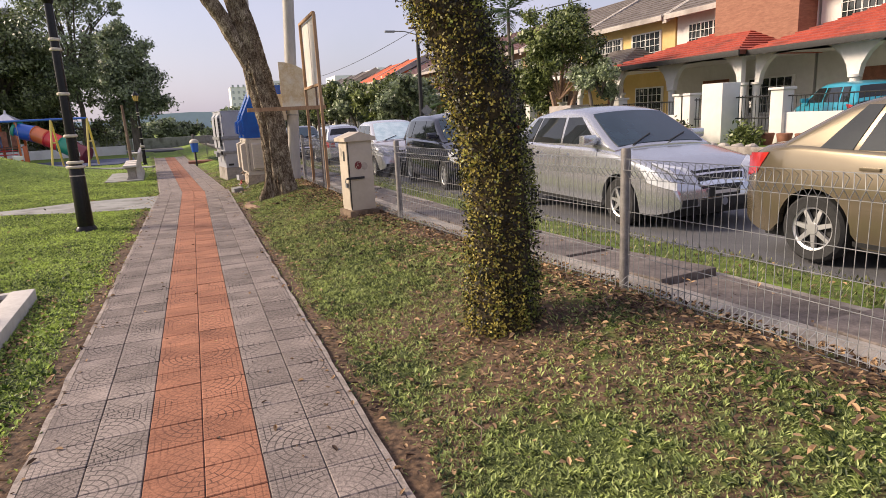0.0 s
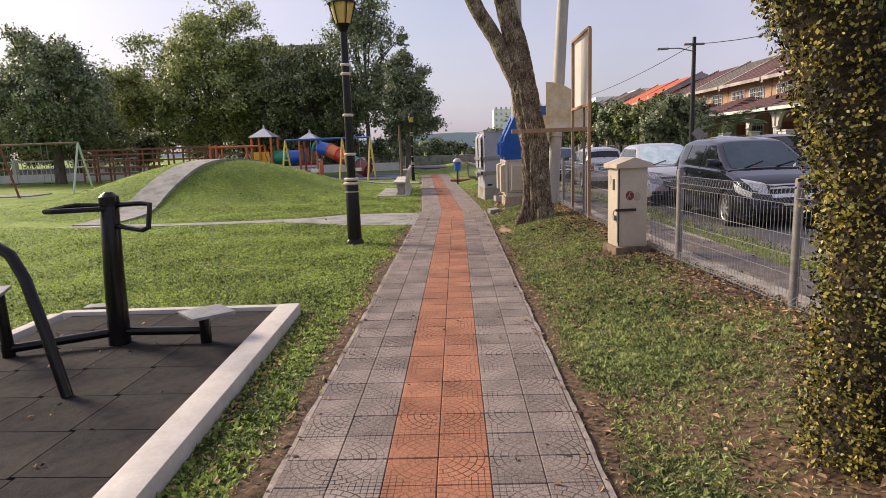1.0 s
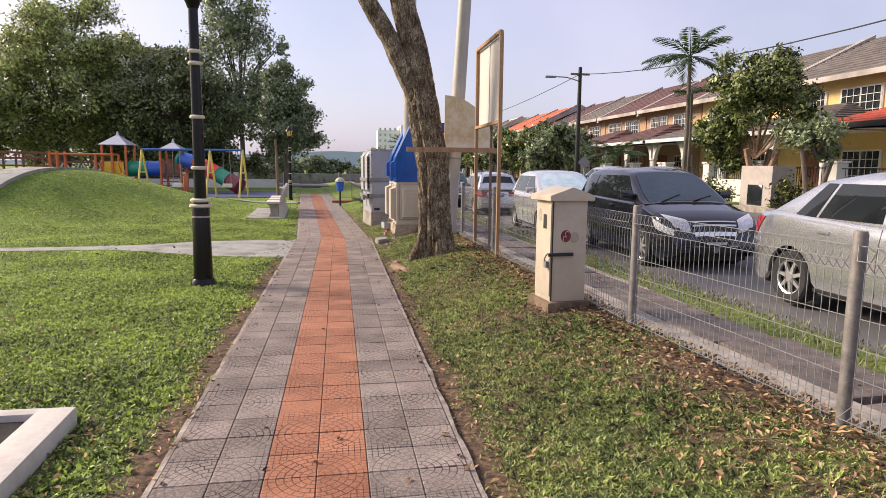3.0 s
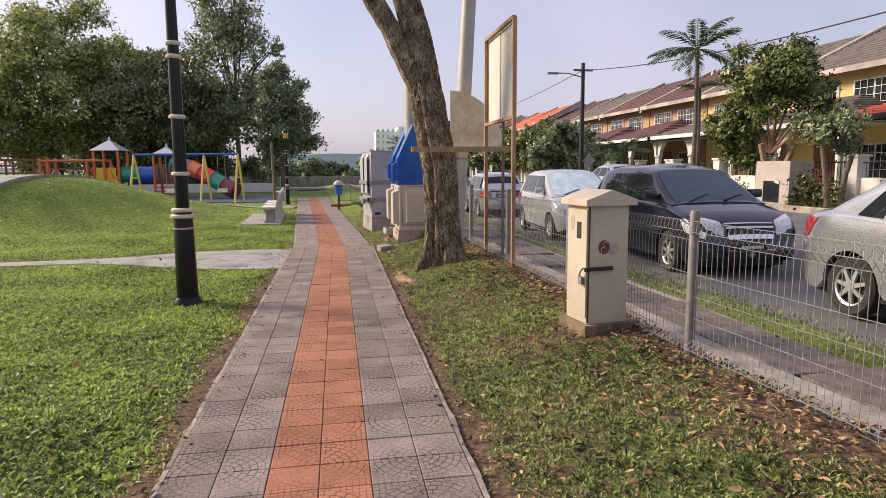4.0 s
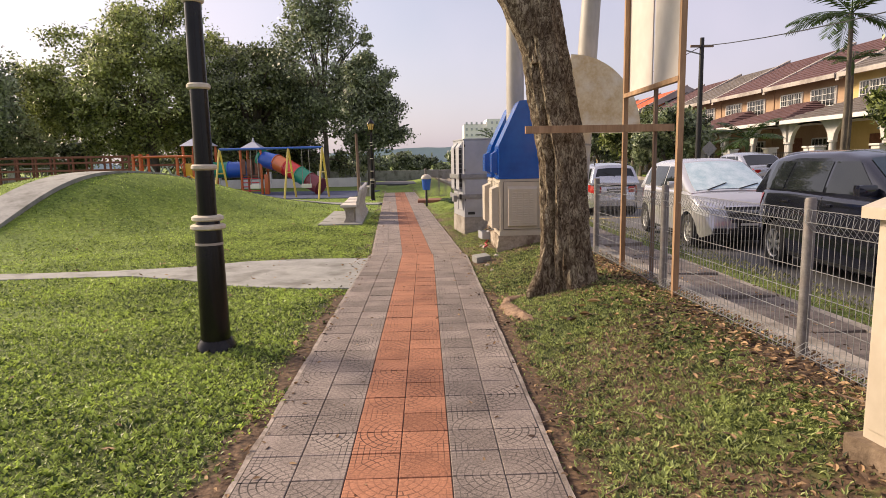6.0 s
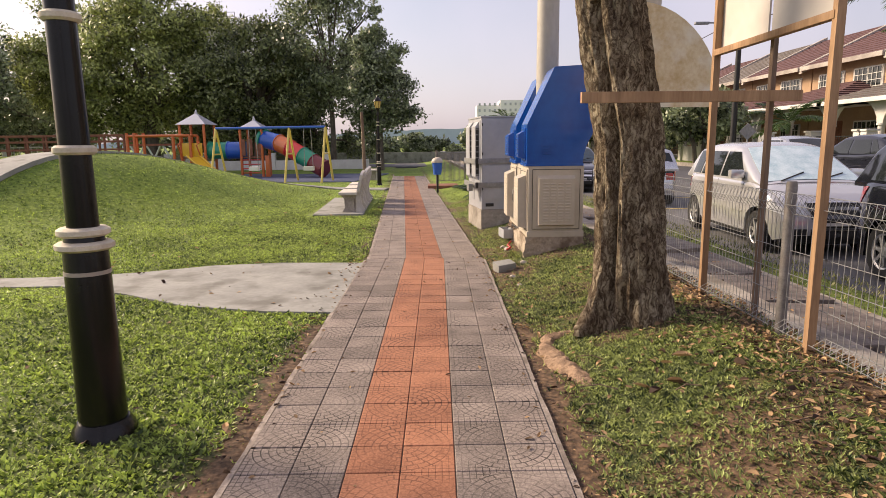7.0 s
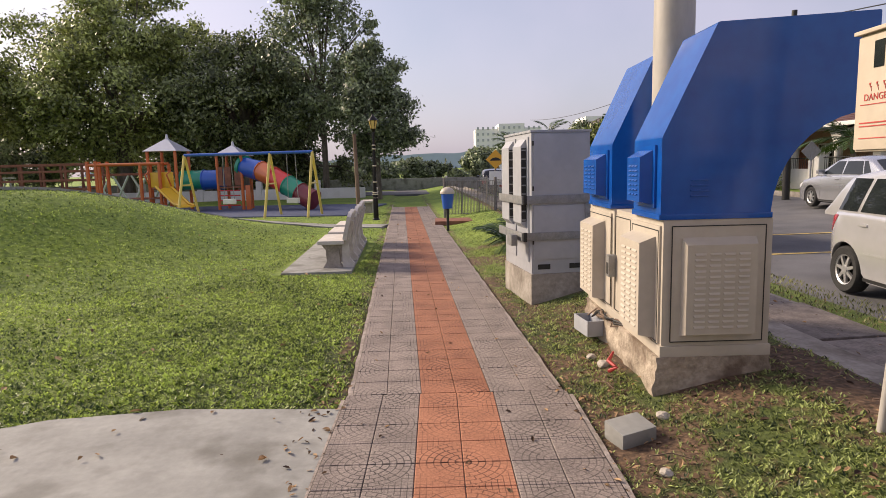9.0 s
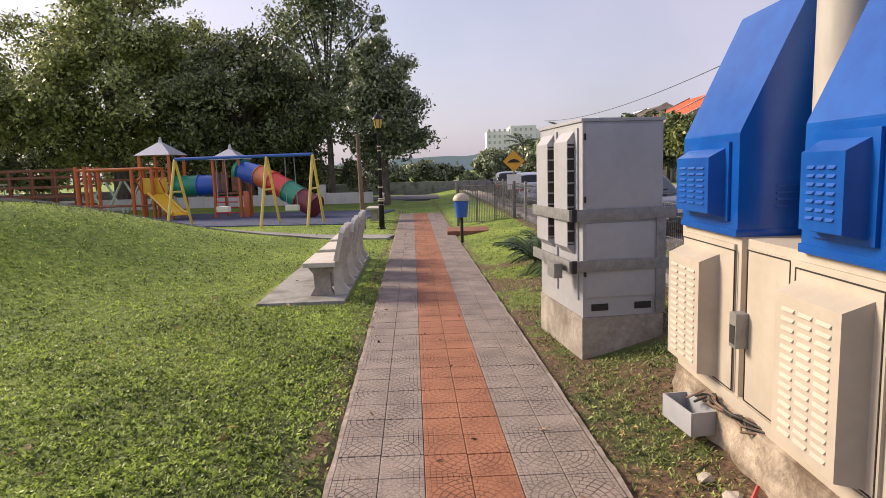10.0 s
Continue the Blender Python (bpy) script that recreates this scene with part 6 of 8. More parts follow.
        lamp = patch("headlight", [(front - 0.4, s * 0.99), (front - 0.17, s * 0.6), (front - 0.05, s * 0.62), (front - 0.09, s * 0.99)], hood_skin, "headlight", "clear headlight", 8, 6)
        patch("lamp_bowl", [(front - 0.26, s * 0.93), (front - 0.17, s * 0.76), (front - 0.1, s * 0.76), (front - 0.12, s * 0.93)], hood_skin, "chrome", "bright reflector", 4, 4, 0.011, lamp)
        tz_ = ztop(rear + 0.2) - 0.06
        patch("taillight", [(rear + 0.015, tz_ - 0.24), (rear + 0.2, tz_ - 0.2), (rear + 0.34, tz_), (rear + 0.03, tz_ - 0.02)], door_skin, "taillight", "red taillight", 6, 4)
        bm = B(rear - 0.012, rear + 0.012, W * 0.5, W * 0.72, tz_ - 0.22, tz_ - 0.05, 0.008)
        if s < 0:
            bmesh.ops.scale(bm, verts=bm.verts, vec=(1, -1, 1))
        part("taillight", bm, "taillight", c, "red taillight")
        bm = B(front - 0.03, front + 0.008, W * 0.46, W * 0.72, 0.31, 0.39, 0.01)
        if s < 0:
            bmesh.ops.scale(bm, verts=bm.verts, vec=(1, -1, 1))
        part("fog_lamp", bm, "black", c, "dark fog lamp recess")
        patch("sill", [(wx[1] + ra + 0.02, 0.21), (wx[0] - ra - 0.02, 0.21), (wx[0] - ra - 0.02, 0.25), (wx[1] + ra + 0.02, 0.25)], door_skin, "black", "", 6, 1, 0.006)
        patch("rub_strip", [(wx[1] + ra + 0.05, 0.52), (wx[0] - ra - 0.05, 0.52), (wx[0] - ra - 0.05, 0.545), (wx[1] + ra + 0.05, 0.545)], door_skin, paint_m, "", 6, 1, 0.008)
    mouth = patch("upper_grille", [(front - 0.15, -0.56), (front - 0.02, -0.5), (front - 0.02, 0.5), (front - 0.15, 0.56)], hood_skin, "black", "dark grille", 4, 8)
    for k in range(3):
        xb = front - 0.145 + 0.045 * k
        patch("grille_slat", [(xb, -0.55), (xb + 0.018, -0.55), (xb + 0.018, 0.55), (xb, 0.55)], hood_skin, "chrome", "chrome slat", 1, 8, 0.013, mouth)
    gz0 = ztop(front) - 0.02
    part("grille", B(front - 0.05, front + 0.01, -0.34, 0.34, gz0 - 0.12, gz0 - 0.02, 0.012), "black", c, "dark grille")
    part("grille_bar", B(front - 0.04, front + 0.016, -0.35, 0.35, gz0 - 0.015, gz0 + 0.005, 0.005), "chrome", c, "chrome grille bar")
    part("lower_grille", B(front - 0.05, front + 0.006, -0.32, 0.32, 0.3, 0.38, 0.012), "black", c)
    part("badge", T([(front - 0.02, 0, gz0 - 0.06), (front + 0.018, 0, gz0 - 0.06)], 0.045, 14), "chrome", c, "plain oval badge")
    pl = part("number_plate", B(front + 0.002, front + 0.02, -0.22, 0.22, 0.4, 0.5), "black", c, "black plate with pale bar")
    part("plate_bar", B(front + 0.021, front + 0.024, -0.16, 0.16, 0.43, 0.47), "white", pl, "plain pale bar", smooth=False)
    pl = part("number_plate", B(rear - 0.02, rear + 0.01, -0.22, 0.22, 0.66, 0.77), "black", c, "black plate with pale bar")
    part("plate_bar", B(rear - 0.024, rear - 0.0205, -0.16, 0.16, 0.695, 0.735), "white", pl, "plain pale bar", smooth=False)
    part("rear_bumper", B(rear - 0.03, rear + 0.05, -0.55, 0.55, 0.36, 0.5, 0.02), paint_m, c)
    for y0 in (-0.42, 0.08):
        a, b = roof_skin(fs - 0.03, y0 / 0.6, 0.012), roof_skin(fs - 0.22, (y0 + 0.36) / 0.6, 0.012)
        part("wiper", T([a, b], 0.01, 5), "black", c)
    if rear_wiper:
        a, b = roof_skin(bs + 0.05, 0, 0.012), roof_skin(bs + 0.1, 0.6, 0.012)
        part("rear_wiper", T([a, b], 0.012, 5), "black", c)
    if rack:
        for s in (-1, 1):
            y = s * W * 0.62
            part("roof_rail", T([(-1.3, y, zr - 0.02), (-1.2, y, zr + 0.06), (0.0, y, zr + 0.06), (0.1, y, zr - 0.02)], 0.018, 8), "black", c)
    return c


SEDAN = (0.845, 0.3, (1.27, -1.28), [(-2.14, 0.32), (-2.16, 0.56), (-2.1, 0.86), (-2.0, 1.0), (-1.5, 1.04), (-0.5, 0.99), (0.6, 0.97), (1.15, 0.92), (1.75, 0.8), (2.02, 0.69), (2.14, 0.52), (2.15, 0.3)],
         [(-1.78, 0.99), (-1.1, 1.37), (-0.55, 1.46), (-0.05, 1.45), (0.3, 1.39), (1.12, 0.93)], 0.97,
         [(-1.3, -1.0, -0.98, -0.85), (-0.95, -0.16, -0.8, -0.18), (-0.1, 0.75, -0.1, 0.22)])
MPV = (0.85, 0.31, (1.33, -1.27), [(-2.06, 0.32), (-2.1, 0.6), (-2.1, 0.95), (-2.06, 1.05), (-1.0, 1.06), (0.7, 1.02), (1.2, 1.0), (1.75, 0.88), (2.05, 0.76), (2.17, 0.55), (2.18, 0.3)],
       [(-2.07, 1.03), (-1.85, 1.48), (-1.2, 1.55), (-0.2, 1.55), (0.3, 1.48), (1.28, 0.98)], 1.04,
       [(-1.75, -1.2, -1.62, -1.12), (-1.12, -0.2, -1.05, -0.2), (-0.13, 0.85, -0.13, 0.32)])
HATCH = (0.83, 0.29, (1.22, -1.22), [(-1.78, 0.32), (-1.84, 0.6), (-1.82, 0.9), (-1.78, 1.0), (-0.9, 1.0), (0.5, 0.98), (1.0, 0.97), (1.35, 0.91), (1.62, 0.79), (1.77, 0.62), (1.83, 0.3)],
         [(-1.8, 0.98), (-1.5, 1.42), (-0.9, 1.5), (-0.1, 1.5), (0.2, 1.45), (1.22, 0.94)], 0.98,
         [(-1.5, -1.1, -1.36, -1.02), (-1.03, -0.22, -0.95, -0.22), (-0.15, 0.72, -0.15, 0.28)])
BOXY = (0.75, 0.28, (1.15, -1.15), [(-1.75, 0.34), (-1.82, 0.6), (-1.8, 0.86), (-1.77, 0.94), (-0.9, 0.94), (0.5, 0.93), (0.85, 0.91), (1.45, 0.85), (1.68, 0.8), (1.78, 0.55), (1.78, 0.34)],
        [(-1.78, 0.93), (-1.6, 1.38), (-0.9, 1.44), (-0.1, 1.44), (0.3, 1.39), (0.95, 0.9)], 0.93,
        [(-1.5, -1.0, -1.4, -0.95), (-0.92, -0.2, -0.88, -0.2), (-0.13, 0.7, -0.13, 0.3)])
car("champagne gold sedan parked beside the park fence", "car_gold", (5.86, 3.2, 0.05), -90, SEDAN)
car("silver sedan parked beside the park fence", "car_silver", (5.83, 8.32, 0.01), -91, SEDAN)
car("dark grey people carrier parked beside the grass verge", "car_dark", (5.78, 14.0, -0.07), -92, MPV, length=0.93)
car("pale silver hatchback with a sunshade behind the windscreen", "car_white", (5.55, 18.5, -0.11), -93, HATCH, shade=True)
car("boxy silver hatchback with roof rails parked the other way", "car_silver", (5.45, 25.5, -0.15), 88, BOXY, rear_wiper=True, rack=True)
car("dark blue sedan parked further down the street", "car_dark", (4.9, 30.6, -0.17), -93, SEDAN)
car("white people carrier parked down the street", "car_white", (4.2, 36.5, -0.18), 88, MPV)
car("silver hatchback parked down the street", "car_silver", (3.7, 43.0, -0.19), 88, HATCH)
car("dark people carrier parked down the street", "car_dark", (3.3, 49.0, -0.2), 88, MPV)
car("turquoise hatchback parked in front of the houses", "car_blue", (17.2, 12.9, 0.3), 62, HATCH)
car("silver sedan parked across the street", "car_silver", (11.95, 29.6, 0.08), 89, SEDAN)
car("dark sedan parked across the street", "car_dark", (11.6, 24.8, 0.08), 89, SEDAN)


# ---- terrace houses across the street ----
GZH = 0.25


def window_set(parent, x, y0, y1, z0, z1, cols, casing="white"):
    w = part("window", B(x - 0.06, x + 0.02, y0 - 0.06, y1 + 0.06, z0 - 0.06, z1 + 0.06, 0.01), casing, parent, "window in a white frame")
    for k in range(cols):
        a, b = y0 + (y1 - y0) * k / cols + 0.03, y0 + (y1 - y0) * (k + 1) / cols - 0.03
        part("pane", B(x - 0.075, x - 0.062, a, b, z0, z1), "glass", w, smooth=False)
    bm = bmesh.new()
    for k in range(cols * 3 + 1):
        y = y0 + (y1 - y0) * k / (cols * 3)
        box(bm, x - 0.11, x - 0.095, y - 0.01, y + 0.01, z0, z1)
    for z in np.linspace(z0, z1, 5):
        box(bm, x - 0.111, x - 0.094, y0, y1, z - 0.01, z + 0.01)
    part("window_bars", bm, casing, w, "white window bars", smooth=False)


def roof_slab(name, parent, mt, quad, th=0.12, rows=14):
    """A tiled roof plane: courses of overlapping tiles stepping up the slope. quad: eave a, eave b, ridge b, ridge a."""
    a, b, c, d = [Vector(q) for q in quad]
    nrm = (b - a).cross(d - a).normalized()
    if nrm.z < 0:
        nrm = -nrm
    bm = bmesh.new()
    line = []
    for k in range(rows):
        line += [(k / rows, 0.05), ((k + 1) / rows, 0.005)]
    line += [(1.0, -th), (0.0, -th)]
    L = [bm.verts.new(a.lerp(d, t) + nrm * o) for t, o in line]
    R = [bm.verts.new(b.lerp(c, t) + nrm * o) for t, o in line]
    for i in range(len(line)):
        j = (i + 1) % len(line)
        bm.faces.new((L[i], L[j], R[j], R[i]))
    bm.faces.new(L)
    bm.faces.new(R[::-1])
    return part(name, bm, mt, parent, smooth=False)


def arch_wall(parent, x0, x1, ya, yb, z0, zs, zt, mt):
    """A wall strip with one round-headed opening from ya to yb."""
    cy, r = (ya + yb) / 2, (yb - ya) / 2 - 0.16
    pts = [(ya, zt), (ya, zs)] + [(cy - r * math.cos(t), zs + 0.75 * r * math.sin(t)) for t in np.linspace(0, math.pi, 12)] + [(yb, zs), (yb, zt)]
    bm = bmesh.new()
    prism(bm, pts, yz, x0, x1)
    part("arch", bm, mt, parent, smooth=False)


def house(y0, w, wall, roof, porch_roof, label, porch=True, gable=False, facade=21.0, eave=5.55, ridge=7.75, porch_x=18.0, win=((0.15, 0.45, 2), (0.58, 0.88, 3))):
    h = thing("terrace_house", label, "house", (facade, y0, GZH), group="terrace houses")
    D = 10.0
    part("wall", B(0, D, 0.06, w - 0.06, -0.3, eave - GZH), wall, h, smooth=False)
    e, r = eave - GZH, ridge - GZH
    roof_slab("roof", h, roof, [(-0.75, 0.12, e - 0.25), (-0.75, w - 0.12, e - 0.25), (4.6, w - 0.12, r), (4.6, 0.12, r)])
    roof_slab("roof", h, roof, [(D + 0.5, 0.12, e - 0.25), (D + 0.5, w - 0.12, e - 0.25), (4.6, w - 0.12, r), (4.6, 0.12, r)], rows=4)
    for yy in (0.0, w - 0.13):
        bm = bmesh.new()
        prism(bm, [(-0.7, e - 0.3), (4.6, r + 0.05), (D, e - 0.2), (D, e - 0.5), (4.6, r - 0.5), (-0.7, e - 0.55)], xz, yy, yy + 0.13)
        part("party_wall", bm, "coping", h, "white parapet between the roofs", smooth=False)
        bm = bmesh.new()
        prism(bm, [(-0.72, e - 0.2), (4.6, r + 0.18), (4.6, r + 0.051), (-0.72, e - 0.29)], xz, yy - 0.05, yy + 0.18)
        part("coping", bm, "coping", h, "pale coping on the parapet", smooth=False)
    part("fascia", B(-0.8, -0.72, 0.1, w - 0.1, e - 0.42, e - 0.2, 0.01), "coping", h)
    for a, b, n in win:
        window_set(h, 0, w * a, w * b, 3.35, 4.55, n)
    ac = part("air_conditioner", B(-0.36, -0.02, w * 0.47, w * 0.57, 3.3, 3.85, 0.02), "white", h, "white air conditioner unit")
    part("fan_grille", T([(-0.375, w * 0.52, 3.57), (-0.36, w * 0.52, 3.57)], 0.18, 14), "galv", ac)
    window_set(h, 0, w * 0.12, w * 0.4, 0.7, 2.0, 2)
    part("door", B(-0.05, 0.02, w * 0.55, w * 0.75, 0.0, 2.1, 0.01), "brown_red", h, "brown front door")
    part("porch_floor", B(porch_x - facade - 0.2, 0, 0, w, -0.3, 0.05, 0.01), "pale_concrete", h)
    if porch:
        px = porch_x - facade
        pe = 2.85
        part("porch_ceiling", B(px + 0.05, 0, 0.05, w - 0.05, pe - 0.12, pe - 0.02), "wall_white", h, smooth=False)
        rid = 4.0
        roof_slab("porch_roof", h, porch_roof, [(px - 0.55, -0.25, pe - 0.05), (px - 0.55, w + 0.0, pe - 0.05), (-0.1, w * 0.62, rid), (-0.1, w * 0.38, rid)], 0.1, 11)
        roof_slab("porch_roof", h, porch_roof, [(px - 0.55, -0.25, pe - 0.05), (0.0, -0.25, pe - 0.05), (-0.1, w * 0.38, rid + 0.01), (-0.12, w * 0.38, rid)], 0.1, 11)
        roof_slab("porch_roof", h, porch_roof, [(px - 0.55, w + 0.0, pe - 0.05), (0.0, w + 0.0, pe - 0.05), (-0.1, w * 0.62, rid + 0.01), (-0.12, w * 0.62, rid)], 0.1, 11)
        part("porch_fascia", B(px - 0.6, px - 0.54, -0.3, w + 0.05, pe - 0.2, pe - 0.02, 0.01), "black" if porch_roof == "tile_roof_red" else "white", h)
        n = 2
        for k in range(n):
            ya, yb = 0.1 + (w - 0.2) * k / n, 0.1 + (w - 0.2) * (k + 1) / n
            arch_wall(h, px, px + 0.2, ya, yb, 0, 1.75, pe - 0.12, "wall_white")
        for k in range(n + 1):
            y = 0.1 + (w - 0.2) * k / n
            part("column", T([(px + 0.1, y, 0), (px + 0.1, y, 0.15), (px + 0.1, y, 0.16), (px + 0.1, y, 1.7), (px + 0.1, y, 1.72), (px + 0.1, y, 1.8)], [0.2, 0.2, 0.13, 0.13, 0.19, 0.19], 14), "wall_white", h, "white round column")
    if gable:
        bm = bmesh.new()
        prism(bm, [(0.1, 3.3), (w * 0.55, 3.3), (w * 0.55, 5.6), (0.1, 5.6)], yz, -0.9, 0)
        part("brick_bay", bm, "brick", h, "red-brown brick upper bay", smooth=False)
    return h


house(9.9, 7.0, "wall_white", "tile_roof_grey", "tile_roof_red", "white terrace house with red-tiled porch roof")
house(16.9, 7.0, "wall_white", "tile_roof_grey", "tile_roof_red", "white and brick terrace house with arched red-roofed porch", gable=True, porch_x=17.6)
house(23.9, 6.6, "wall_yellow", "tile_roof_grey", "tile_roof_grey", "yellow terrace house with grey tiled roof")
house(30.5, 6.6, "wall_yellow", "tile_roof_grey", "tile_roof_grey", "cream-yellow terrace house with dark tiled roof")
house(37.1, 6.6, "wall_tan", "tile_roof_purple", "tile_roof_purple", "tan terrace house with maroon tiled roof and arched porch")
house(43.7, 6.6, "wall_tan", "tile_roof_purple", "tile_roof_purple", "tan terrace house with maroon tiled roof")
house(50.3, 6.6, "wall_tan", "tile_roof_grey", "tile_roof_purple", "tan terrace house with weathered grey roof")
house(56.9, 6.6, "wall_tan", "tile_roof_purple", "tile_roof_purple", "tan terrace house far down the row")
house(63.5, 6.6, "wall_yellow", "tile_roof_orange", "tile_roof_orange", "yellow terrace house with bright orange-red roof", facade=19.5, porch_x=16.5)
house(70.1, 6.6, "wall_yellow", "tile_roof_orange", "tile_roof_orange", "yellow terrace house with orange-red roof", facade=19.5, porch_x=16.5)
for k in range(5):
    house(80 + k * 6.6, 6.6, "wall_white", "tile_roof_grey", "tile_roof_grey", "pale terrace house far down the street", facade=18.5, porch_x=15.5)


def boundary(y0, y1, gate, wall="wall_white"):
    """Front boundary of a lot: low wall, pillars and a bar gate."""
    b = thing("boundary_wall", "low white front wall with pillars and dark bar gate", "wall", (15.2, y0, GZH), group="front walls")
    w = y1 - y0
    part("wall_panel", B(-0.08, 0.08, 0.3, w - gate - 0.3, -0.1, 0.85, 0.02), wall, b)
    for y in (0.15, w - gate - 0.15, w - 0.15):
        part("pillar", B(-0.2, 0.2, y - 0.2, y + 0.2, -0.1, 1.45, 0.02), wall, b)
        part("pillar_cap", B(-0.25, 0.25, y - 0.25, y + 0.25, 1.45, 1.52, 0.02), wall, b)
    bm = bmesh.new()
    for y in np.arange(w - gate + 0.1, w - 0.35, 0.12):
        tube(bm, [(0, y, 0.05), (0, y, 1.35)], 0.012, 5)
    for z in (0.1, 0.7, 1.3):
        tube(bm, [(0, w - gate + 0.05, z), (0, w - 0.35, z)], 0.02, 6)
    part("gate", bm, "black", b, "dark steel bar gate", smooth=False)
    bm = bmesh.new()
    for y in np.arange(0.4, w - gate - 0.3, 0.13):
        tube(bm, [(0, y, 0.85), (0, y, 1.3)], 0.01, 5)
    tube(bm, [(0, 0.3, 1.28), (0, w - gate - 0.3, 1.28)], 0.018, 6)
    part("railing", bm, "black", b, "dark railing on the wall", smooth=False)


for y0, w in ((9.9, 7.0), (16.9, 7.0), (23.9, 6.6), (30.5, 6.6), (37.1, 6.6), (43.7, 6.6), (50.3, 6.6), (56.9, 6.6), (63.5, 6.6), (70.1, 6.6)):
    boundary(y0, y0 + w, 3.4)
gp = thing("gate_pillar", "broad white rendered gate pillar by the driveway", "pillar", (15.0, 15.3, GZH))
part("pillar_body", B(-0.35, 0.35, -0.4, 0.4, -0.1, 1.75, 0.03), "wall_white", gp)
gb = thing("meter_box", "white rendered bin box with a dark door by the front wall", "box", (13.7, 21.5, GZH))
part("box_body", B(-0.4, 0.4, -0.75, 0.75, -0.1, 1.35, 0.02), "coping", gb)
part("box_door", B(-0.42, -0.39, -0.35, 0.35, 0.1, 0.75, 0.01), "glass", gb, "dark box door")

# utility pole with street lamp
up = thing("utility_pole", "dark utility pole with a street lamp arm and cables", "pole", (12.3, 34.2, GZH))
part("shaft", T([(0, 0, -0.2), (0, 0, 6.3)], [0.13, 0.09], 12), "black", up)
part("lamp_arm", T([(0, 0, 5.6), (-0.8, -0.2, 5.75), (-1.5, -0.3, 5.75)], 0.03, 8), "galv", up)
part("lamp_head", B(-1.95, -1.4, -0.4, -0.22, 5.68, 5.78, 0.03), "galv", up)
part("cross_arm", B(-0.5, 0.5, -0.05, 0.05, 5.9, 6.0, 0.01), "wood_grey", up)


def cable_run(a, b, sag, name="overhead_cable"):
    a, b = Vector(a), Vector(b)
    pts = [a.lerp(b, t) - Vector((0, 0, sag * 4 * t * (1 - t))) for t in np.linspace(0, 1, 14)]
    solo("overhead_cable", T(pts, 0.018, 5), "black", "black overhead cable strung between poles", "cable", group="cables")


cable_run((12.3, 34.2, 6.2), (12.8, 3.0, 5.5), 0.9)
cable_run((12.3, 34.2, 6.2), (9.5, 75.0, 6.0), 0.9)
sd = thing("road_sign", "grey diamond road sign seen from behind", "sign", (11.8, 32.0, GZH))
part("sign_post", T([(0, 0, -0.2), (0, 0, 1.4)], 0.03, 8), "galv", sd)
bm = bmesh.new()
prism(bm, [(-0.32, 1.5), (0, 1.18), (0.32, 1.5), (0, 1.82)], xz, 0, 0.012)
part("sign_plate", bm, "galv", sd, smooth=False)

# distance
tb = thing("apartment_tower", "pale many-storey apartment tower far off", "building", (29, 264, 0))
part("wall", B(-13, -4, -6, 6, 0, 16.0), "far_white", tb, smooth=False)
part("wall", B(-4, 6, -8, 6, 0, 17.8), "far_white", tb, smooth=False)
part("wall", B(6, 13, -6, 6, 0, 16.3), "far_white", tb, smooth=False)
win_me = None
for i in range(13):
    for k in range(7):
        x, z = -12 + i * 2.0, 2.5 + k * 2.3
        o = part("window", B(-0.38, 0.38, -0.1, 0.1, -0.5, 0.5), "far_window", tb, smooth=False) if win_me is None else new("window", win_me)
        win_me = o.data
        o.parent = tb
        o.matrix_basis = pose(x, -8.1 if -4 < x < 6 else -6.1, z)
lb = thing("apartment_block", "pale low apartment block behind the terrace", "building", (46, 150, 0))
part("wall", B(-14, 12, -5, 5, 0, 11.5), "far_white", lb, smooth=False)
part("wall", B(-4, 6, -6, 5, 0, 13.0), "far_white", lb, smooth=False)
for i in range(12):
    for k in range(4):
        o = new("window", win_me)
        o.parent = lb
        o.matrix_basis = pose(-13 + i * 2.1, -6.1 if -4 < -13 + i * 2.1 < 6 else -5.1, 2.5 + k * 2.4)
pb = thing("flat_roof_building", "pale flat-roofed building behind the trees with a rail", "building", (-19, 74, 0))
part("wall", B(-5, 5, -4, 4, 0, 12.3), "wall_white", pb, smooth=False)
part("roof_edge", B(-5.3, 5.3, -4.4, 4.2, 12.3, 12.8, 0.02), "pale_concrete", pb)
bm = bmesh.new()
for x in np.arange(-3, 0.1, 0.75):
    tube(bm, [(x, -3.6, 12.8), (x, -3.6, 14.0)], 0.04, 5)
for z in (13.2, 13.6, 14.0):
    tube(bm, [(-3, -3.6, z), (0, -3.6, z)], 0.03, 5)
part("roof_rail", bm, "galv", pb, smooth=False)
bm = bmesh.new()
hx = np.arange(-500, 620, 12.0)
lo = [bm.verts.new((x, 900, -1)) for x in hx]
hi = [bm.verts.new((x, 905, 14 + 9 * math.sin(x / 150 + 1) + 8 * noise.noise(Vector((x / 40, 2, 0))) + 3 * noise.noise(Vector((x / 11, 7, 0))))) for x in hx]
bk = [bm.verts.new((x, 1000, -1)) for x in hx]
for k in range(len(hx) - 1):
    bm.faces.new((lo[k], lo[k + 1], hi[k + 1], hi[k]))
    bm.faces.new((hi[k], hi[k + 1], bk[k + 1], bk[k]))
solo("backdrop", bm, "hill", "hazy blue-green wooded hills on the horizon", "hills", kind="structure")


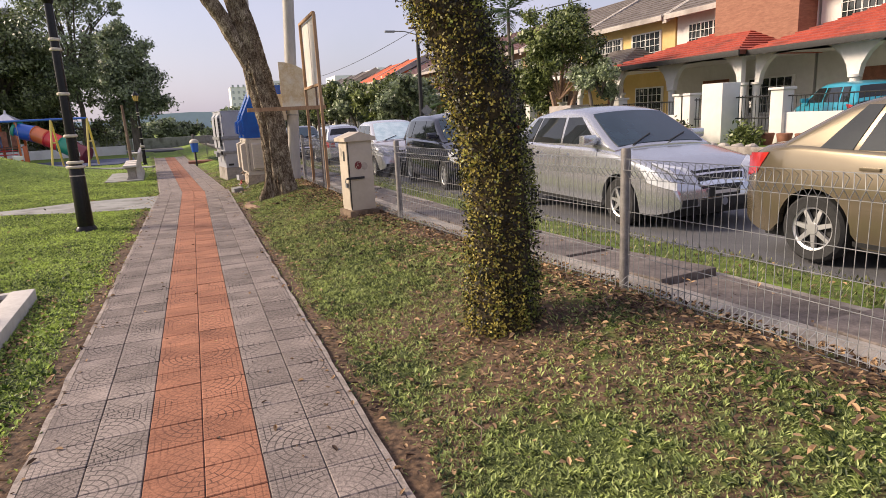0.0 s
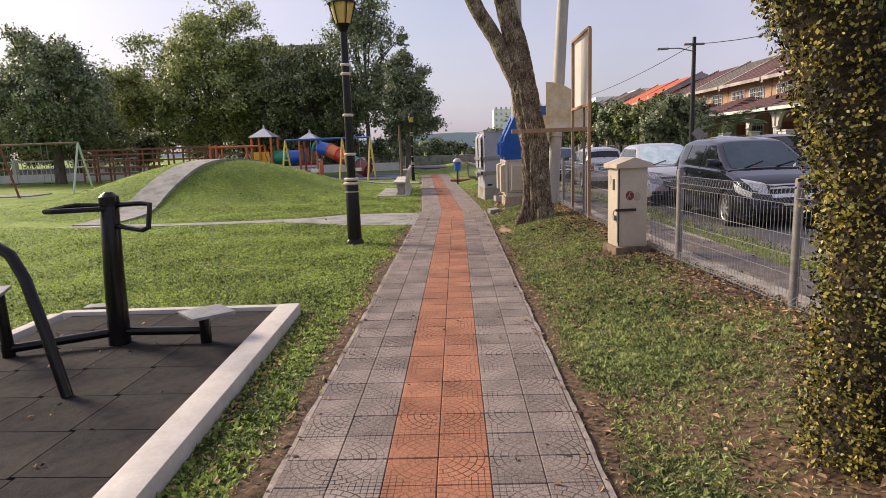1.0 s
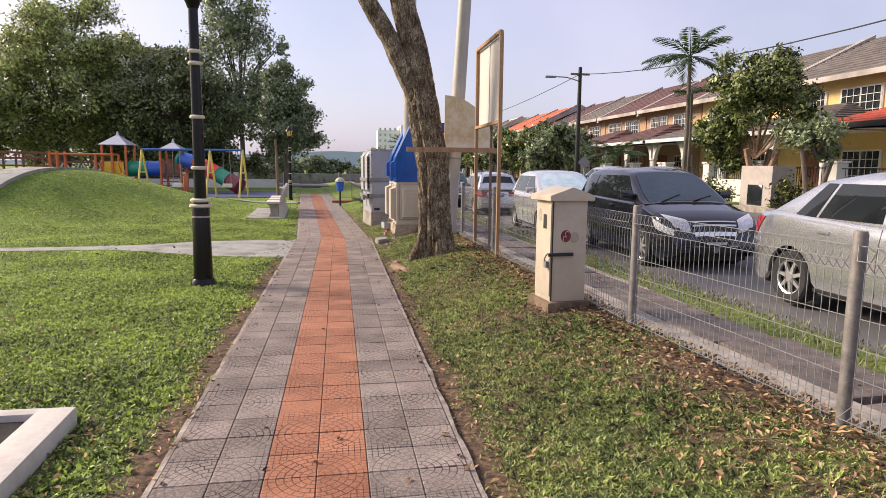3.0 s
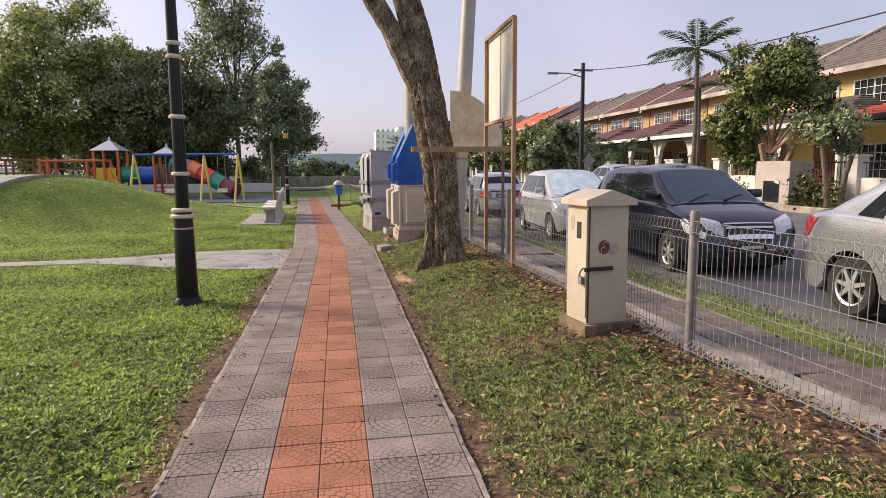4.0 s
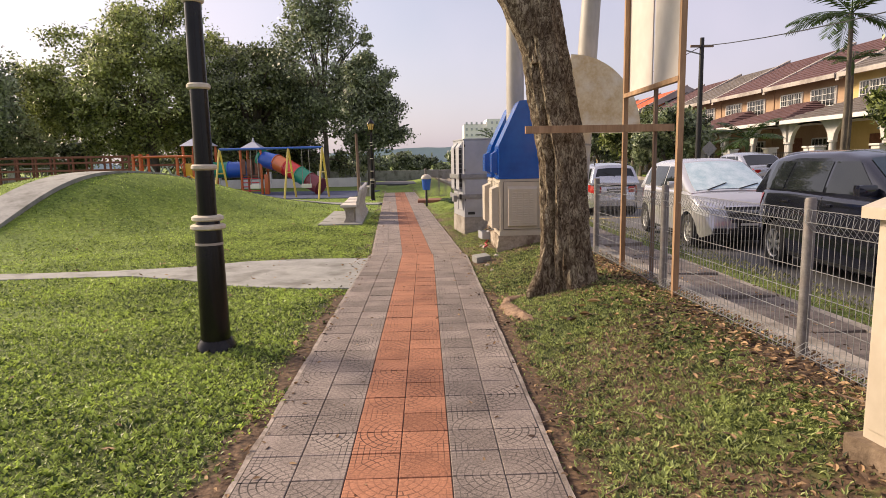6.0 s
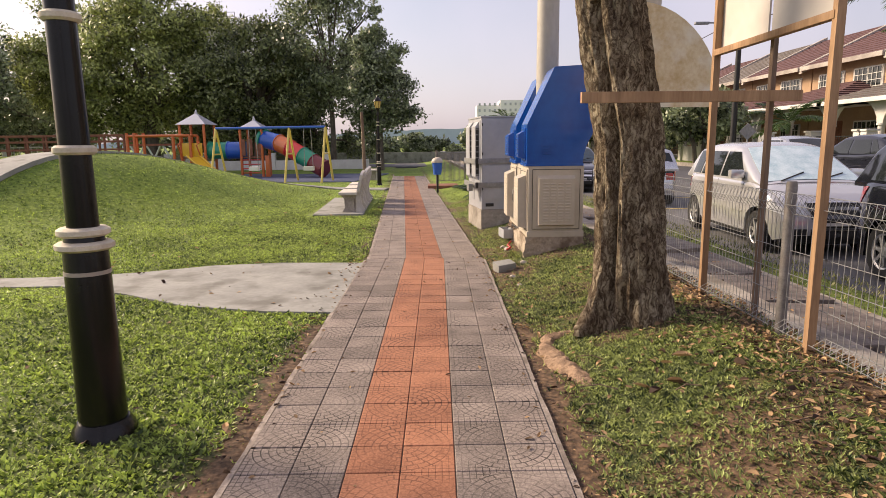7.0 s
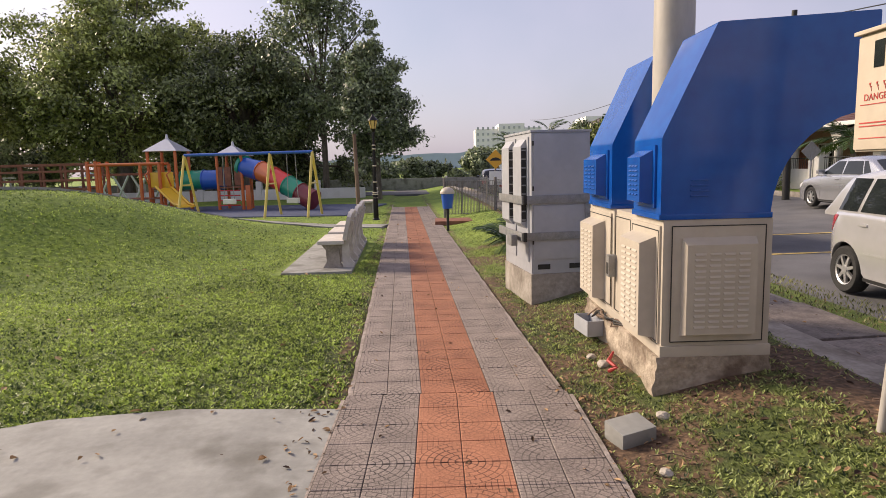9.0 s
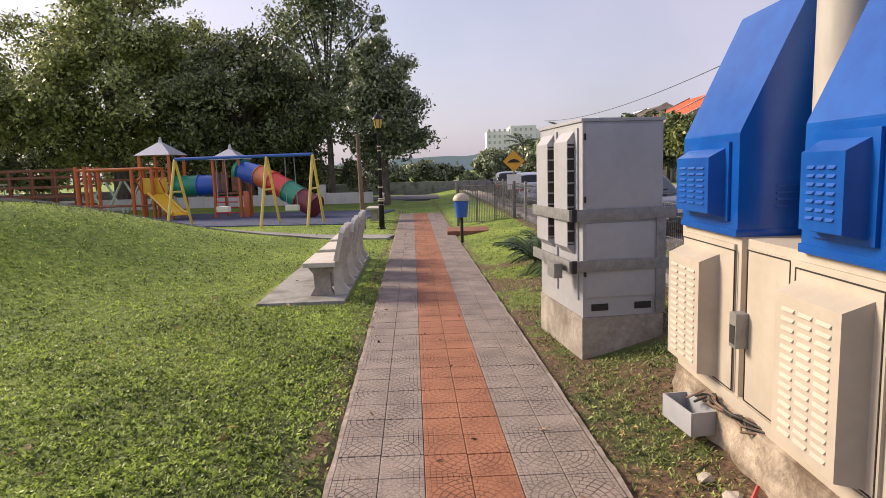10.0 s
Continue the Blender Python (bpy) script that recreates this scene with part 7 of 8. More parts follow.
# ---- park edge ----
pw = thing("park_wall", "low white wall with railing along the park edge", "wall", (-45, 46.5, 0))
part("wall_panel", B(0, 41, -0.1, 0.1, -0.1, 0.55, 0.02), "white", pw)
bm = bmesh.new()
for x in np.arange(0, 22, 0.35):
    tube(bm, [(x, 0, 0.5), (x, 0, 1.5)], 0.03, 5)
tube(bm, [(0, 0, 1.5), (22, 0, 1.5)], 0.045, 6)
tube(bm, [(0, 0, 0.95), (22, 0, 0.95)], 0.03, 6)
part("railing", bm, "white", pw, "white ornamental railing", smooth=False)
for x in np.arange(0, 42, 3.2):
    part("pillar", B(x - 0.15, x + 0.15, -0.16, 0.16, -0.1, 1.0 if x > 21 else 1.65, 0.02), "white", pw)
cr = solo("cross_road", B(-60, 14, 0, 6, -0.2, 0.015, 0.01), "asphalt", "grey cross street behind the park", "road", kind="structure")
cr.matrix_basis = pose(0, 48.5, 0)
ew = solo("far_boundary_wall", B(-50, 3, 0, 0.25, -0.1, 0.8, 0.02), "pale_concrete", "long pale boundary wall beyond the cross street", "wall", kind="structure")
ew.matrix_basis = pose(0, 57, 0)
hb = thing("litter_bin", "blue litter bin with cream lid on a post", "bin", (0.17, 27.6, 0.0))
part("bin_post", T([(0, 0, -0.05), (0, 0, 0.55)], 0.035, 10), "black", hb)
bm = bmesh.new()
tube(bm, [(0, 0, 0.52), (0, 0, 0.88)], [0.12, 0.16], 16)
part("bin_body", bm, "toy_blue", hb, "blue plastic bin")
part("bin_lid", T([(0, 0, 0.88), (0, 0, 0.93), (0, 0, 1.0), (0, 0, 1.04)], [0.18, 0.18, 0.13, 0.05], 16), "cream", hb, "cream domed lid")
gs = solo("gate_slab", B(-0.3, 1.6, 0, 1.1, -0.05, 0.06, 0.01), "brown_red", "brown paved threshold at the side gate", "slab", kind="structure")
gs.matrix_basis = pose(0.15, 28.9, 0.03)
gt = thing("side_gate", "grey steel barred gate leaves at the park side entrance", "gate", (0.2, 31.2, 0.05), -8)
for k in range(3):
    bm = bmesh.new()
    tube(bm, [(k * 0.5, 0, 0.06), (k * 0.5 + 0.46, 0, 0.06), (k * 0.5 + 0.46, 0, 1.05), (k * 0.5, 0, 1.05), (k * 0.5, 0, 0.06)], 0.016, 6)
    leaf_frame = part("gate_leaf", bm, "galv_post", gt)
    for i in range(9):
        part("gate_bar", T([(k * 0.5 + 0.05 + i * 0.045, 0, 0.06), (k * 0.5 + 0.05 + i * 0.045, 0, 1.05)], 0.008, 5), "galv_post", leaf_frame)
for x in (-0.05, 1.5):
    part("gate_post", T([(x, 0, -0.05), (x, 0, 1.15)], 0.04, 10), "galv_post", gt)
hs = thing("hump_sign", "yellow diamond hump warning sign on a grey post", "road sign", (1.75, 31.6, 0.05))
part("sign_post", T([(0, 0, -0.05), (0, 0, 1.9)], 0.03, 10), "galv_post", hs)
bm = bmesh.new()
prism(bm, [(-0.3, 1.68), (0, 1.38), (0.3, 1.68), (0, 1.98)], xz, -0.05, -0.035)
plate = part("sign_plate", bm, "sign_yellow", hs, "yellow diamond plate", smooth=False)
bm = bmesh.new()
prism(bm, [(-0.18, 1.64), (0.18, 1.64), (0.15, 1.675), (0.09, 1.72), (0, 1.74), (-0.09, 1.72), (-0.15, 1.675)], xz, -0.056, -0.05)
part("hump_mark", bm, "black", plate, "black hump shape", smooth=False)
part("lower_plate", B(-0.2, 0.2, -0.05, -0.036, 0.9, 1.32), "white", hs, "blank white lower plate", smooth=False)


# ---- trees and plants ----
def broad_tree(name, label, base, trunk_r, blobs, leaf, size, seed, gap=0.55, trunks=1, bark="bark_thin", aspect=0.5, boughs_per=11):
    """Tapered trunk and limbs under clumps of leaves; blobs are (centre, radii, clumps, leaves a clump)."""
    rs = np.random.RandomState(seed)
    t = thing(name, label, "tree", base)
    cz = min(b[0][2] - b[1][2] * 0.3 for b in blobs)
    for k in range(trunks):
        a = 6.28 * k / trunks + rs.uniform(0, 1)
        s = 0.25 if trunks > 1 else 0
        top = Vector((rs.uniform(-0.3, 0.3) + s * 3 * math.cos(a), rs.uniform(-0.3, 0.3) + s * 3 * math.sin(a), cz))
        part("trunk", T([(s * math.cos(a), s * math.sin(a), -0.1), (s * math.cos(a) * 1.6, s * math.sin(a) * 1.6, cz * 0.5), top], [trunk_r * 1.25, trunk_r, trunk_r * 0.8], 10, wobble=0.1, rs=rs), bark, t)
    limbs = bmesh.new()
    V, F, n0 = [], [], 0
    for c, r, n, per in blobs:
        c, r, n, per = np.array(c), np.array(r), int(n * 1.7), int(per * 1.2)
        m = max(6, n // boughs_per)
        d = rs.normal(0, 1, (m, 3))
        d /= np.linalg.norm(d, axis=1)[:, None]
        q = rs.uniform(0.3, 1.0, (m, 1)) ** 0.4
        lump = np.array([0.9 + gap * noise.noise(Vector(v * 2.1) + Vector((seed * 1.7, c[0], 0))) for v in d])[:, None]
        boughs = c + d * r * q * lump
        k = rs.randint(0, m, n)
        e = rs.normal(0, 1, (n, 3))
        e /= np.linalg.norm(e, axis=1)[:, None]
        e[:, 2] = np.where(rs.uniform(0, 1, n) < 0.7, np.abs(e[:, 2]), e[:, 2]) * 0.75
        cen = boughs[k] + e * float(r.mean()) * rs.uniform(0.12, 0.3, (n, 1))
        out_ = e * 1.1 + d[k] * 0.7 + np.array([0, 0, 0.35])
        v, f = leaf_cloud(cen, float(r.mean()) * 0.045 + 0.07, per, size, rs, aspect=aspect, normals=out_)
        V.append(v)
        F.append(f + n0)
        n0 += len(v)
        for k in range(7):
            e = Vector(cen[rs.randint(n)])
            m = Vector((0, 0, cz)).lerp(e, 0.5) + Vector((0, 0, 0.2))
            tube(limbs, [(0, 0, cz * 0.85), m, e], [trunk_r * 0.5, trunk_r * 0.3, trunk_r * 0.1], 6)
    part("branchwork", limbs, bark, t, kind="stuff")
    o = np_mesh("crown", np.concatenate(V), np.concatenate(F), leaf)
    o.parent = t
    tagged(o, kind="stuff")
    return t


broad_tree("park_edge_tree", "broad dark green tree at the park edge", (-36, 46, 0), 0.3, [((0, 0, 4.8), (5, 4, 3.6), 420, 34)], "leaf_dark", 0.135, 11)
broad_tree("park_edge_tree", "rounded dark green tree with a bare lower trunk", (-26.0, 42, 0), 0.28, [((0, 0, 5.4), (4.3, 4, 3.7), 460, 34), ((0.3, 0, 7.6), (2.6, 2.6, 1.9), 160, 30)], "leaf_grey", 0.12, 12)
broad_tree("park_edge_tree", "large yellow-green tree with sunlit outer leaves", (-17.3, 47, 0), 0.4, [((0, 0, 5.6), (5.5, 4.5, 3.8), 520, 36), ((0.4, 0, 9.0), (4.3, 3.6, 2.9), 350, 34), ((-4.6, 0, 6.5), (3.3, 3, 3.5), 230, 32)], "leaf_sun", 0.115, 13)
broad_tree("park_edge_tree", "dark dense tree behind the playground", (-11.0, 48, 0), 0.35, [((-0.3, 0, 5.0), (4.2, 4, 3.6), 460, 34), ((1.0, 0, 6.6), (2.8, 3, 2.0), 200, 34)], "leaf_dark", 0.115, 14)
broad_tree("tall_tree", "tall airy tree with sparse silvery leaves", (-6.2, 47, 0), 0.15, [((-0.3, 0, 7.4), (2.9, 2.4, 4.4), 330, 15), ((-0.2, 0, 12.3), (2.3, 1.9, 3.9), 240, 12), ((2.5, 0.5, 8.8), (0.6, 0.6, 1.2), 24, 12)], "leaf_grey", 0.125, 15, gap=0.45, boughs_per=3)
broad_tree("park_edge_tree", "rounded green tree with a slim trunk", (-3.1, 44, 0), 0.2, [((0, 0, 4.2), (2.5, 2.3, 2.5), 330, 30), ((-0.5, 0, 6.0), (1.8, 1.8, 1.7), 150, 28)], "leaf_grey", 0.105, 16, gap=0.5)
broad_tree("park_edge_tree", "dark dense tree behind the swings", (-31, 52, 0), 0.3, [((0, 0, 4.2), (5, 4, 3.4), 320, 30)], "leaf_dark", 0.16, 17)
broad_tree("park_edge_tree", "dark tree deep behind the playground", (-14.5, 54, 0), 0.3, [((0, 0, 4.0), (6, 4, 3.8), 360, 30)], "leaf_dark", 0.16, 18)
broad_tree("hedge_tree", "low dark hedge tree behind the play tower", (-8.0, 52, 0), 0.2, [((0, 0, 3.0), (5.5, 2, 2.8), 300, 30)], "leaf_dark", 0.135, 19)
broad_tree("street_tree", "bushy bright green street tree with pale forked stems", (13.9, 22.4, 0.25), 0.11, [((0.1, -0.1, 3.75), (1.35, 1.5, 1.25), 210, 44), ((-0.6, 1.3, 2.2), (1.0, 1.3, 1.0), 120, 44), ((0.5, -1.5, 2.7), (0.7, 0.9, 0.5), 40, 40)], "leaf_bright", 0.075, 21, gap=1.0, trunks=4, bark="root")
broad_tree("street_tree", "rounded green street tree by the front walls", (13.9, 19.7, 0.25), 0.07, [((0, 0, 2.1), (0.8, 1.0, 0.7), 60, 36)], "leaf_grey", 0.07, 22, trunks=2)
for k, (x, y, s) in enumerate(((13.8, 41, 1.0), (13.6, 46, 1.15), (13.2, 52, 1.1), (12.6, 59, 1.2), (12.2, 68, 1.25))):
    broad_tree("street_tree", "green street tree in front of the terrace", (x, y, 0.25), 0.1, [((0, 0, 2.3 * s), (2.0 * s, 2.6 * s, 1.35 * s), 210, 28)], "leaf_bright" if k % 2 else "leaf_grey", 0.15, 30 + k, gap=0.5, trunks=2)
for k, (x, y, s, z) in enumerate(((10.5, 78, 1.5, 2.4), (6.5, 92, 1.6, 2.2), (4.6, 80, 1.0, 1.7), (12.5, 100, 1.8, 2.8), (-4.0, 105, 1.5, 1.5), (20, 130, 3, 3.5))):
    broad_tree("far_tree", "hazy green tree at the end of the street", (x, y, 0), 0.15, [((0, 0, z), (2.0 * s, 2 * s, z * 0.75), 130, 20)], "leaf_grey", 0.28, 50 + k, gap=0.6)
for k, (x, y, rx_, z) in enumerate(((-13, 61, 5, 1.9), (-6.5, 62, 4, 1.1), (-0.5, 63, 3.2, 0.95), (-21, 60, 6, 2.4), (-31, 58, 6, 2.6), (-42, 57, 7, 2.8))):
    broad_tree("far_hedge", "dull green hedge beyond the cross street", (x, y, 0), 0.06, [((0, 0, z), (rx_, 1.2, z * 0.9), 200, 22)], "leaf_grey", 0.16, 70 + k)


def palm(label, base, h, r, fronds, length, seed, thick=0.09):
    rs = np.random.RandomState(seed)
    t = thing("palm_tree", label, "palm", base)
    if h > 0.3:
        part("trunk", T([(0, 0, -0.1), (0.05, 0, h * 0.5), (0.0, 0, h)], [thick * 1.3, thick, thick * 0.8], 10), "bark_thin", t)
        part("crownshaft", T([(0, 0, h - 0.5), (0, 0, h - 0.2), (0, 0, h + 0.1)], [thick * 0.85, thick * 1.1, thick * 0.5], 10), "leaf_palm", t, "green crownshaft")
    for k in range(fronds):
        a = 2.4 * k + rs.uniform(-0.25, 0.25)
        lift = rs.uniform(-0.15, 1.4)
        d, sd = Vector((math.cos(a), math.sin(a), 0)), Vector((-math.sin(a), math.cos(a), 0))
        mid = [Vector((0, 0, h)) + d * length * q * math.cos(lift * (1 - 0.35 * q)) + Vector((0, 0, length * (math.sin(lift) * q - 0.4 * q ** 2.2))) for q in np.linspace(0, 1, 13)]
        bm = bmesh.new()
        tube(bm, mid, [0.022 - 0.0015 * q for q in range(13)], 4)
        for j in range(1, 12):
            for w in (0.0, 0.33, 0.66):
                p = mid[j].lerp(mid[j + 1], w)
                fw = (mid[j + 1] - mid[j]).normalized()
                ll = length * 0.27 * math.sin(math.pi * (j + w + 1) / 14) + 0.05
                for s in (-1, 1):
                    tip = p + sd * s * ll * 0.75 + fw * ll * 0.65 - Vector((0, 0, ll * rs.uniform(0.1, 0.5)))
                    q = [bm.verts.new(v) for v in (p, p.lerp(tip, 0.45) + fw * 0.018 * length, tip, p.lerp(tip, 0.45) - fw * 0.018 * length)]
                    bm.faces.new(q)
        part("frond", bm, "leaf_palm", t, smooth=False)
    return t


palm("tall slender palm with drooping fronds by the terrace", (14.75, 28.2, 0.25), 5.9, 0.2, 14, 2.0, 61, 0.085)
palm("second palm stem beside the tall palm", (15.1, 28.5, 0.25), 4.4, 0.2, 7, 1.0, 62, 0.075)
palm("young palm in front of the maroon-roofed house", (14.2, 33.6, 0.25), 1.9, 0.2, 12, 1.7, 63)
palm("palm by the far terrace", (13.3, 56.0, 0.25), 3.6, 0.2, 10, 2.2, 64)
palm("palm far down the street", (11.5, 75.0, 0.25), 4.4, 0.2, 10, 2.4, 65)
palm("palm far down the street", (8.5, 84.0, 0.25), 3.8, 0.2, 10, 2.4, 66)
palm("low spiky plant beside the grey cabinet", (1.15, 23.2, 0.12), 0.05, 0.1, 12, 0.75, 67)
palm("low spiky plant beside the fence", (1.35, 24.0, 0.15), 0.05, 0.1, 10, 0.6, 68)


def bush(label, x, y, z, r, n, leaf, seed):
    rs = np.random.RandomState(seed)
    d = rs.normal(0, 1, (n, 3))
    d /= np.linalg.norm(d, axis=1)[:, None]
    d[:, 2] = np.abs(d[:, 2])
    cen = d * np.array(r) * rs.uniform(0.4, 1, (n, 1))
    t = thing("garden_shrub", label, "shrub", (x, y, z), group="garden shrubs")
    v, f = leaf_cloud(cen, 0.09, 18, 0.06, rs)
    o = np_mesh("leaves", v, f, leaf)
    o.parent = t
    tagged(o, kind="stuff")
    stem = bmesh.new()
    for k in range(5):
        tube(stem, [(0, 0, -0.05), tuple(cen[k])], [0.02, 0.008], 5)
    part("stemwork", stem, "bark_thin", t)


for k, (x, y, r) in enumerate(((13.7, 16.2, 0.7), (13.8, 17.4, 0.8), (13.6, 15.4, 0.5), (14.0, 13.4, 0.45), (13.8, 20.4, 0.9), (13.7, 24.3, 0.8), (13.9, 31.0, 0.7), (13.8, 38.5, 0.8))):
    bush("leafy garden shrub by the front wall", x, y, 0.25, (r, r, r * 1.25), 60, "leaf_bright" if k % 2 else "leaf_vine_green", 80 + k)
for k in range(11):
    bm = bmesh.new()
    bmesh.ops.create_icosphere(bm, subdivisions=2, radius=0.17)
    for v in bm.verts:
        v.co *= 1 + 0.3 * noise.noise(v.co * 9 + Vector((k * 2.2, 0, 0)))
        v.co.z *= 0.6
    o = solo("border_stone", bm, "stone", "grey stone edging the verge garden", "stone", group="border stones", smooth=False)
    o.matrix_basis = pose(13.35, 12.6 + k * 0.45, 0.28, 0, 0, k * 47)
for k in range(4):
    bm = T([(0, 0, 0), (0, 0, 0.3), (0, 0, 0.32)], [0.14, 0.2, 0.19], 14)
    o = solo("flower_pot", bm, "brown_red", "brown flower pot by the front wall", "pot", group="flower pots")
    o.matrix_basis = pose(14.6, 11.6 + k * 0.55, 0.25)


# ---- turf ----
def turf(name, label, material, regions, seed, height, drier=0.0, slim=(0.17, 0.32)):
    """Short broad blades; regions are (x0, x1, y0, y1, blades a square metre, reach of the thinning, where it begins)."""
    rs = np.random.RandomState(seed)
    P = []
    for x0, x1, y0, y1, n, fade, y_full in regions:
        k = int((x1 - x0) * (y1 - y0) * n)
        q = np.stack([rs.uniform(x0, x1, k), rs.uniform(y0, y1, k)], 1)
        d = np.sqrt((np.abs(q[:, 0]) - 0.8).clip(0) ** 2 + (q[:, 1] - y_full).clip(0) ** 2)
        P.append(q[rs.uniform(0, 1, k) < np.exp(-d / fade)])
    P = np.concatenate(P)
    x, y = P[:, 0], P[:, 1]
    r = x - path_mid(y)
    keep = (np.abs(r) > 0.77 - 0.03 * (rs.uniform(0, 1, len(x)) > 0.85)) & (x < fence_x(y) + 0.1)
    patch = np.array([noise.noise(Vector((a * 1.1, b * 1.1, 3))) for a, b in P]) if len(P) < 900000 else 0
    keep &= rs.uniform(0, 1, len(x)) > np.clip(bare(x, y) * 1.05 - patch * 0.6 + drier * np.clip(0.25 - patch, 0, 0.6), 0, 0.97)
    apron_in = (r < 0) & (y > 13.9 + np.clip((-x - 1.3) * 0.45, 0, 1.2)) & (y < np.interp(-x, [0.7, 1.8, 2.6, 3.4, 4.3, 7.4, 16], [16.27, 16.33, 16.2, 15.8, 15.62, 15.65, 18.0])) & (y > np.interp(-x, [0.7, 1.4, 2.2, 3.0, 3.9, 5.5, 7.4, 9, 16], [13.93, 14.0, 14.23, 14.73, 15.15, 15.1, 15.15, 15.4, 17.2]))
    keep &= ~apron_in
    keep &= ~((x < -1.4 + 0.04 * (7.3 - y)) & (x > -3.8) & (y < 7.42))
    keep &= ~((x > -2.62) & (x < -1.38) & (y > 21.5) & (y < 25.7))
    keep &= ~((x > 1.22) & (x < 2.02) & (y > 16.15) & (y < 18.05)) & ~((x > 0.85) & (x < 1.65) & (y > 19.0) & (y < 20.25))
    for s in STRIP[::2]:
        keep &= (x - s[0]) ** 2 + (y - s[1]) ** 2 > 0.42 ** 2
    x, y = x[keep], y[keep]
    n = len(x)
    z = land(x, y)
    a = rs.uniform(0, 2 * np.pi, n)
    tilt = rs.uniform(0.5, 1.4, n)
    tuft = np.sin(x * 31 + 3 * np.sin(y * 17)) * np.sin(y * 27 + 2 * np.sin(x * 13))
    h = height * rs.uniform(0.5, 1.3, n) * (1 + 0.4 * tuft)
    w = h * rs.uniform(*slim, n)
    dx, dy = np.cos(a), np.sin(a)
    base = np.stack([x, y, z - 0.004], 1)
    tip = base + np.stack([dx * np.sin(tilt) * h, dy * np.sin(tilt) * h, np.cos(tilt) * h], 1)
    mid = base + np.stack([dx * np.sin(tilt) * h * 0.4, dy * np.sin(tilt) * h * 0.4, np.cos(tilt) * h * 0.62], 1)
    sd = np.stack([-dy * w, dx * w, np.zeros(n)], 1)
    v = np.stack([base, mid + sd, tip, mid - sd], 1).reshape(-1, 3)
    o = np_mesh(name, v, np.arange(n * 4).reshape(-1, 4), material)
    return tagged(o, label, "grass", kind="stuff")


turf("lawn_grass", "short bright green lawn grass", "grass", [(-16, -0.75, 2.0, 40, 7600, 3.8, 18.5)], 5, 0.032)
turf("verge_grass", "short patchy green and dry grass beside the walkway", "grass_right", [(0.2, 3.0, 1.8, 36, 11500, 6.5, 12.0)], 6, 0.031, 0.2, (0.1, 0.2))
rs = np.random.RandomState(8)
n = 15000
yy = rs.uniform(0, 34, n)
xx = fence_x(yy) + rs.uniform(1.14, 1.78, n)
a, h = rs.uniform(0, 6.28, n), 0.05 * rs.uniform(0.5, 1.3, n)
base = np.stack([xx, yy, np.full(n, 0.12)], 1)
tip = base + np.stack([np.cos(a) * h * 0.6, np.sin(a) * h * 0.6, h * 0.8], 1)
mid = (base * 0.45 + tip * 0.55)
sd = np.stack([-np.sin(a) * h * 0.13, np.cos(a) * h * 0.13, 0 * a], 1)
tagged(np_mesh("kerb_grass", np.stack([base, mid + sd, tip, mid - sd], 1).reshape(-1, 3), np.arange(n * 4).reshape(-1, 4), "grass_kerb"), "thin grass verge along the road edge", "grass", kind="stuff")


# ---- fallen leaves and twigs ----
def litter(n, pick, size, seed, name, label, height=None):
    rs = np.random.RandomState(seed)
    x, y = pick(rs, n)
    r = x - path_mid(y)
    z = np.where(np.abs(r) < 0.75, 0.002, land(x, y) + 0.02)
    z = np.where((x > fence_x(y) + 0.44) & (x < fence_x(y) + 1.06), 0.165, z)
    if height is not None:
        z = np.full(n, height)
    a = rs.uniform(0, 6.28, n)
    s = size * rs.uniform(0.5, 1.4, n)
    d = np.stack([np.cos(a), np.sin(a), rs.normal(0, 0.25, n)], 1) * s[:, None]
    w = np.stack([-np.sin(a), np.cos(a), rs.normal(0, 0.3, n)], 1) * (s * 0.42)[:, None]
    c = np.stack([x, y, z], 1)
    up = np.stack([0 * a, 0 * a, s * rs.uniform(0.05, 0.5, n)], 1)
    v = np.stack([c - d, c - d * 0.35 + w + up, c - d * 0.35, c - d * 0.35 - w + up, c + d * 0.35 + w * 0.85 + up * 1.3, c + d * 0.35 + up * 0.2, c + d * 0.35 - w * 0.85 + up * 1.3, c + d + up * 0.7], 1).reshape(-1, 3)
    quads = np.array([(0, 1, 2, 3), (2, 1, 4, 5), (3, 2, 5, 6), (6, 5, 4, 7)])
    tagged(np_mesh(name, v, (np.arange(n)[:, None, None] * 8 + quads).reshape(-1, 4), "leaf_dry"), label, "leaves", kind="stuff")


def by_fence(rs, n):
    y = 2 + 13 * rs.uniform(0, 1, n)
    return fence_x(y) - np.abs(rs.normal(0, 0.44, n)) + 0.12, y


def on_right(rs, n):
    y = rs.uniform(2, 18, n)
    return 0.8 + rs.uniform(0, 1, n) * (fence_x(y) - 0.8), y


def on_left(rs, n):
    return -0.78 - np.abs(rs.normal(0, 3.0, n)), rs.uniform(2, 30, n)


def path_edge(rs, n):
    y = rs.uniform(2, 17, n)
    return np.where(rs.uniform(0, 1, n) < 0.5, -0.85, 0.86) + rs.normal(0, 0.1, n), y


def on_path(rs, n):
    return rs.uniform(-0.74, 0.74, n), rs.uniform(2, 26, n)


def round_tree(rs, n):
    return 1.87 + rs.normal(0, 0.55, n), 3.9 + rs.normal(0, 0.55, n)


def on_drain(rs, n):
    y = rs.uniform(1, 22, n)
    return fence_x(y) + rs.uniform(0.15, 1.7, n), y


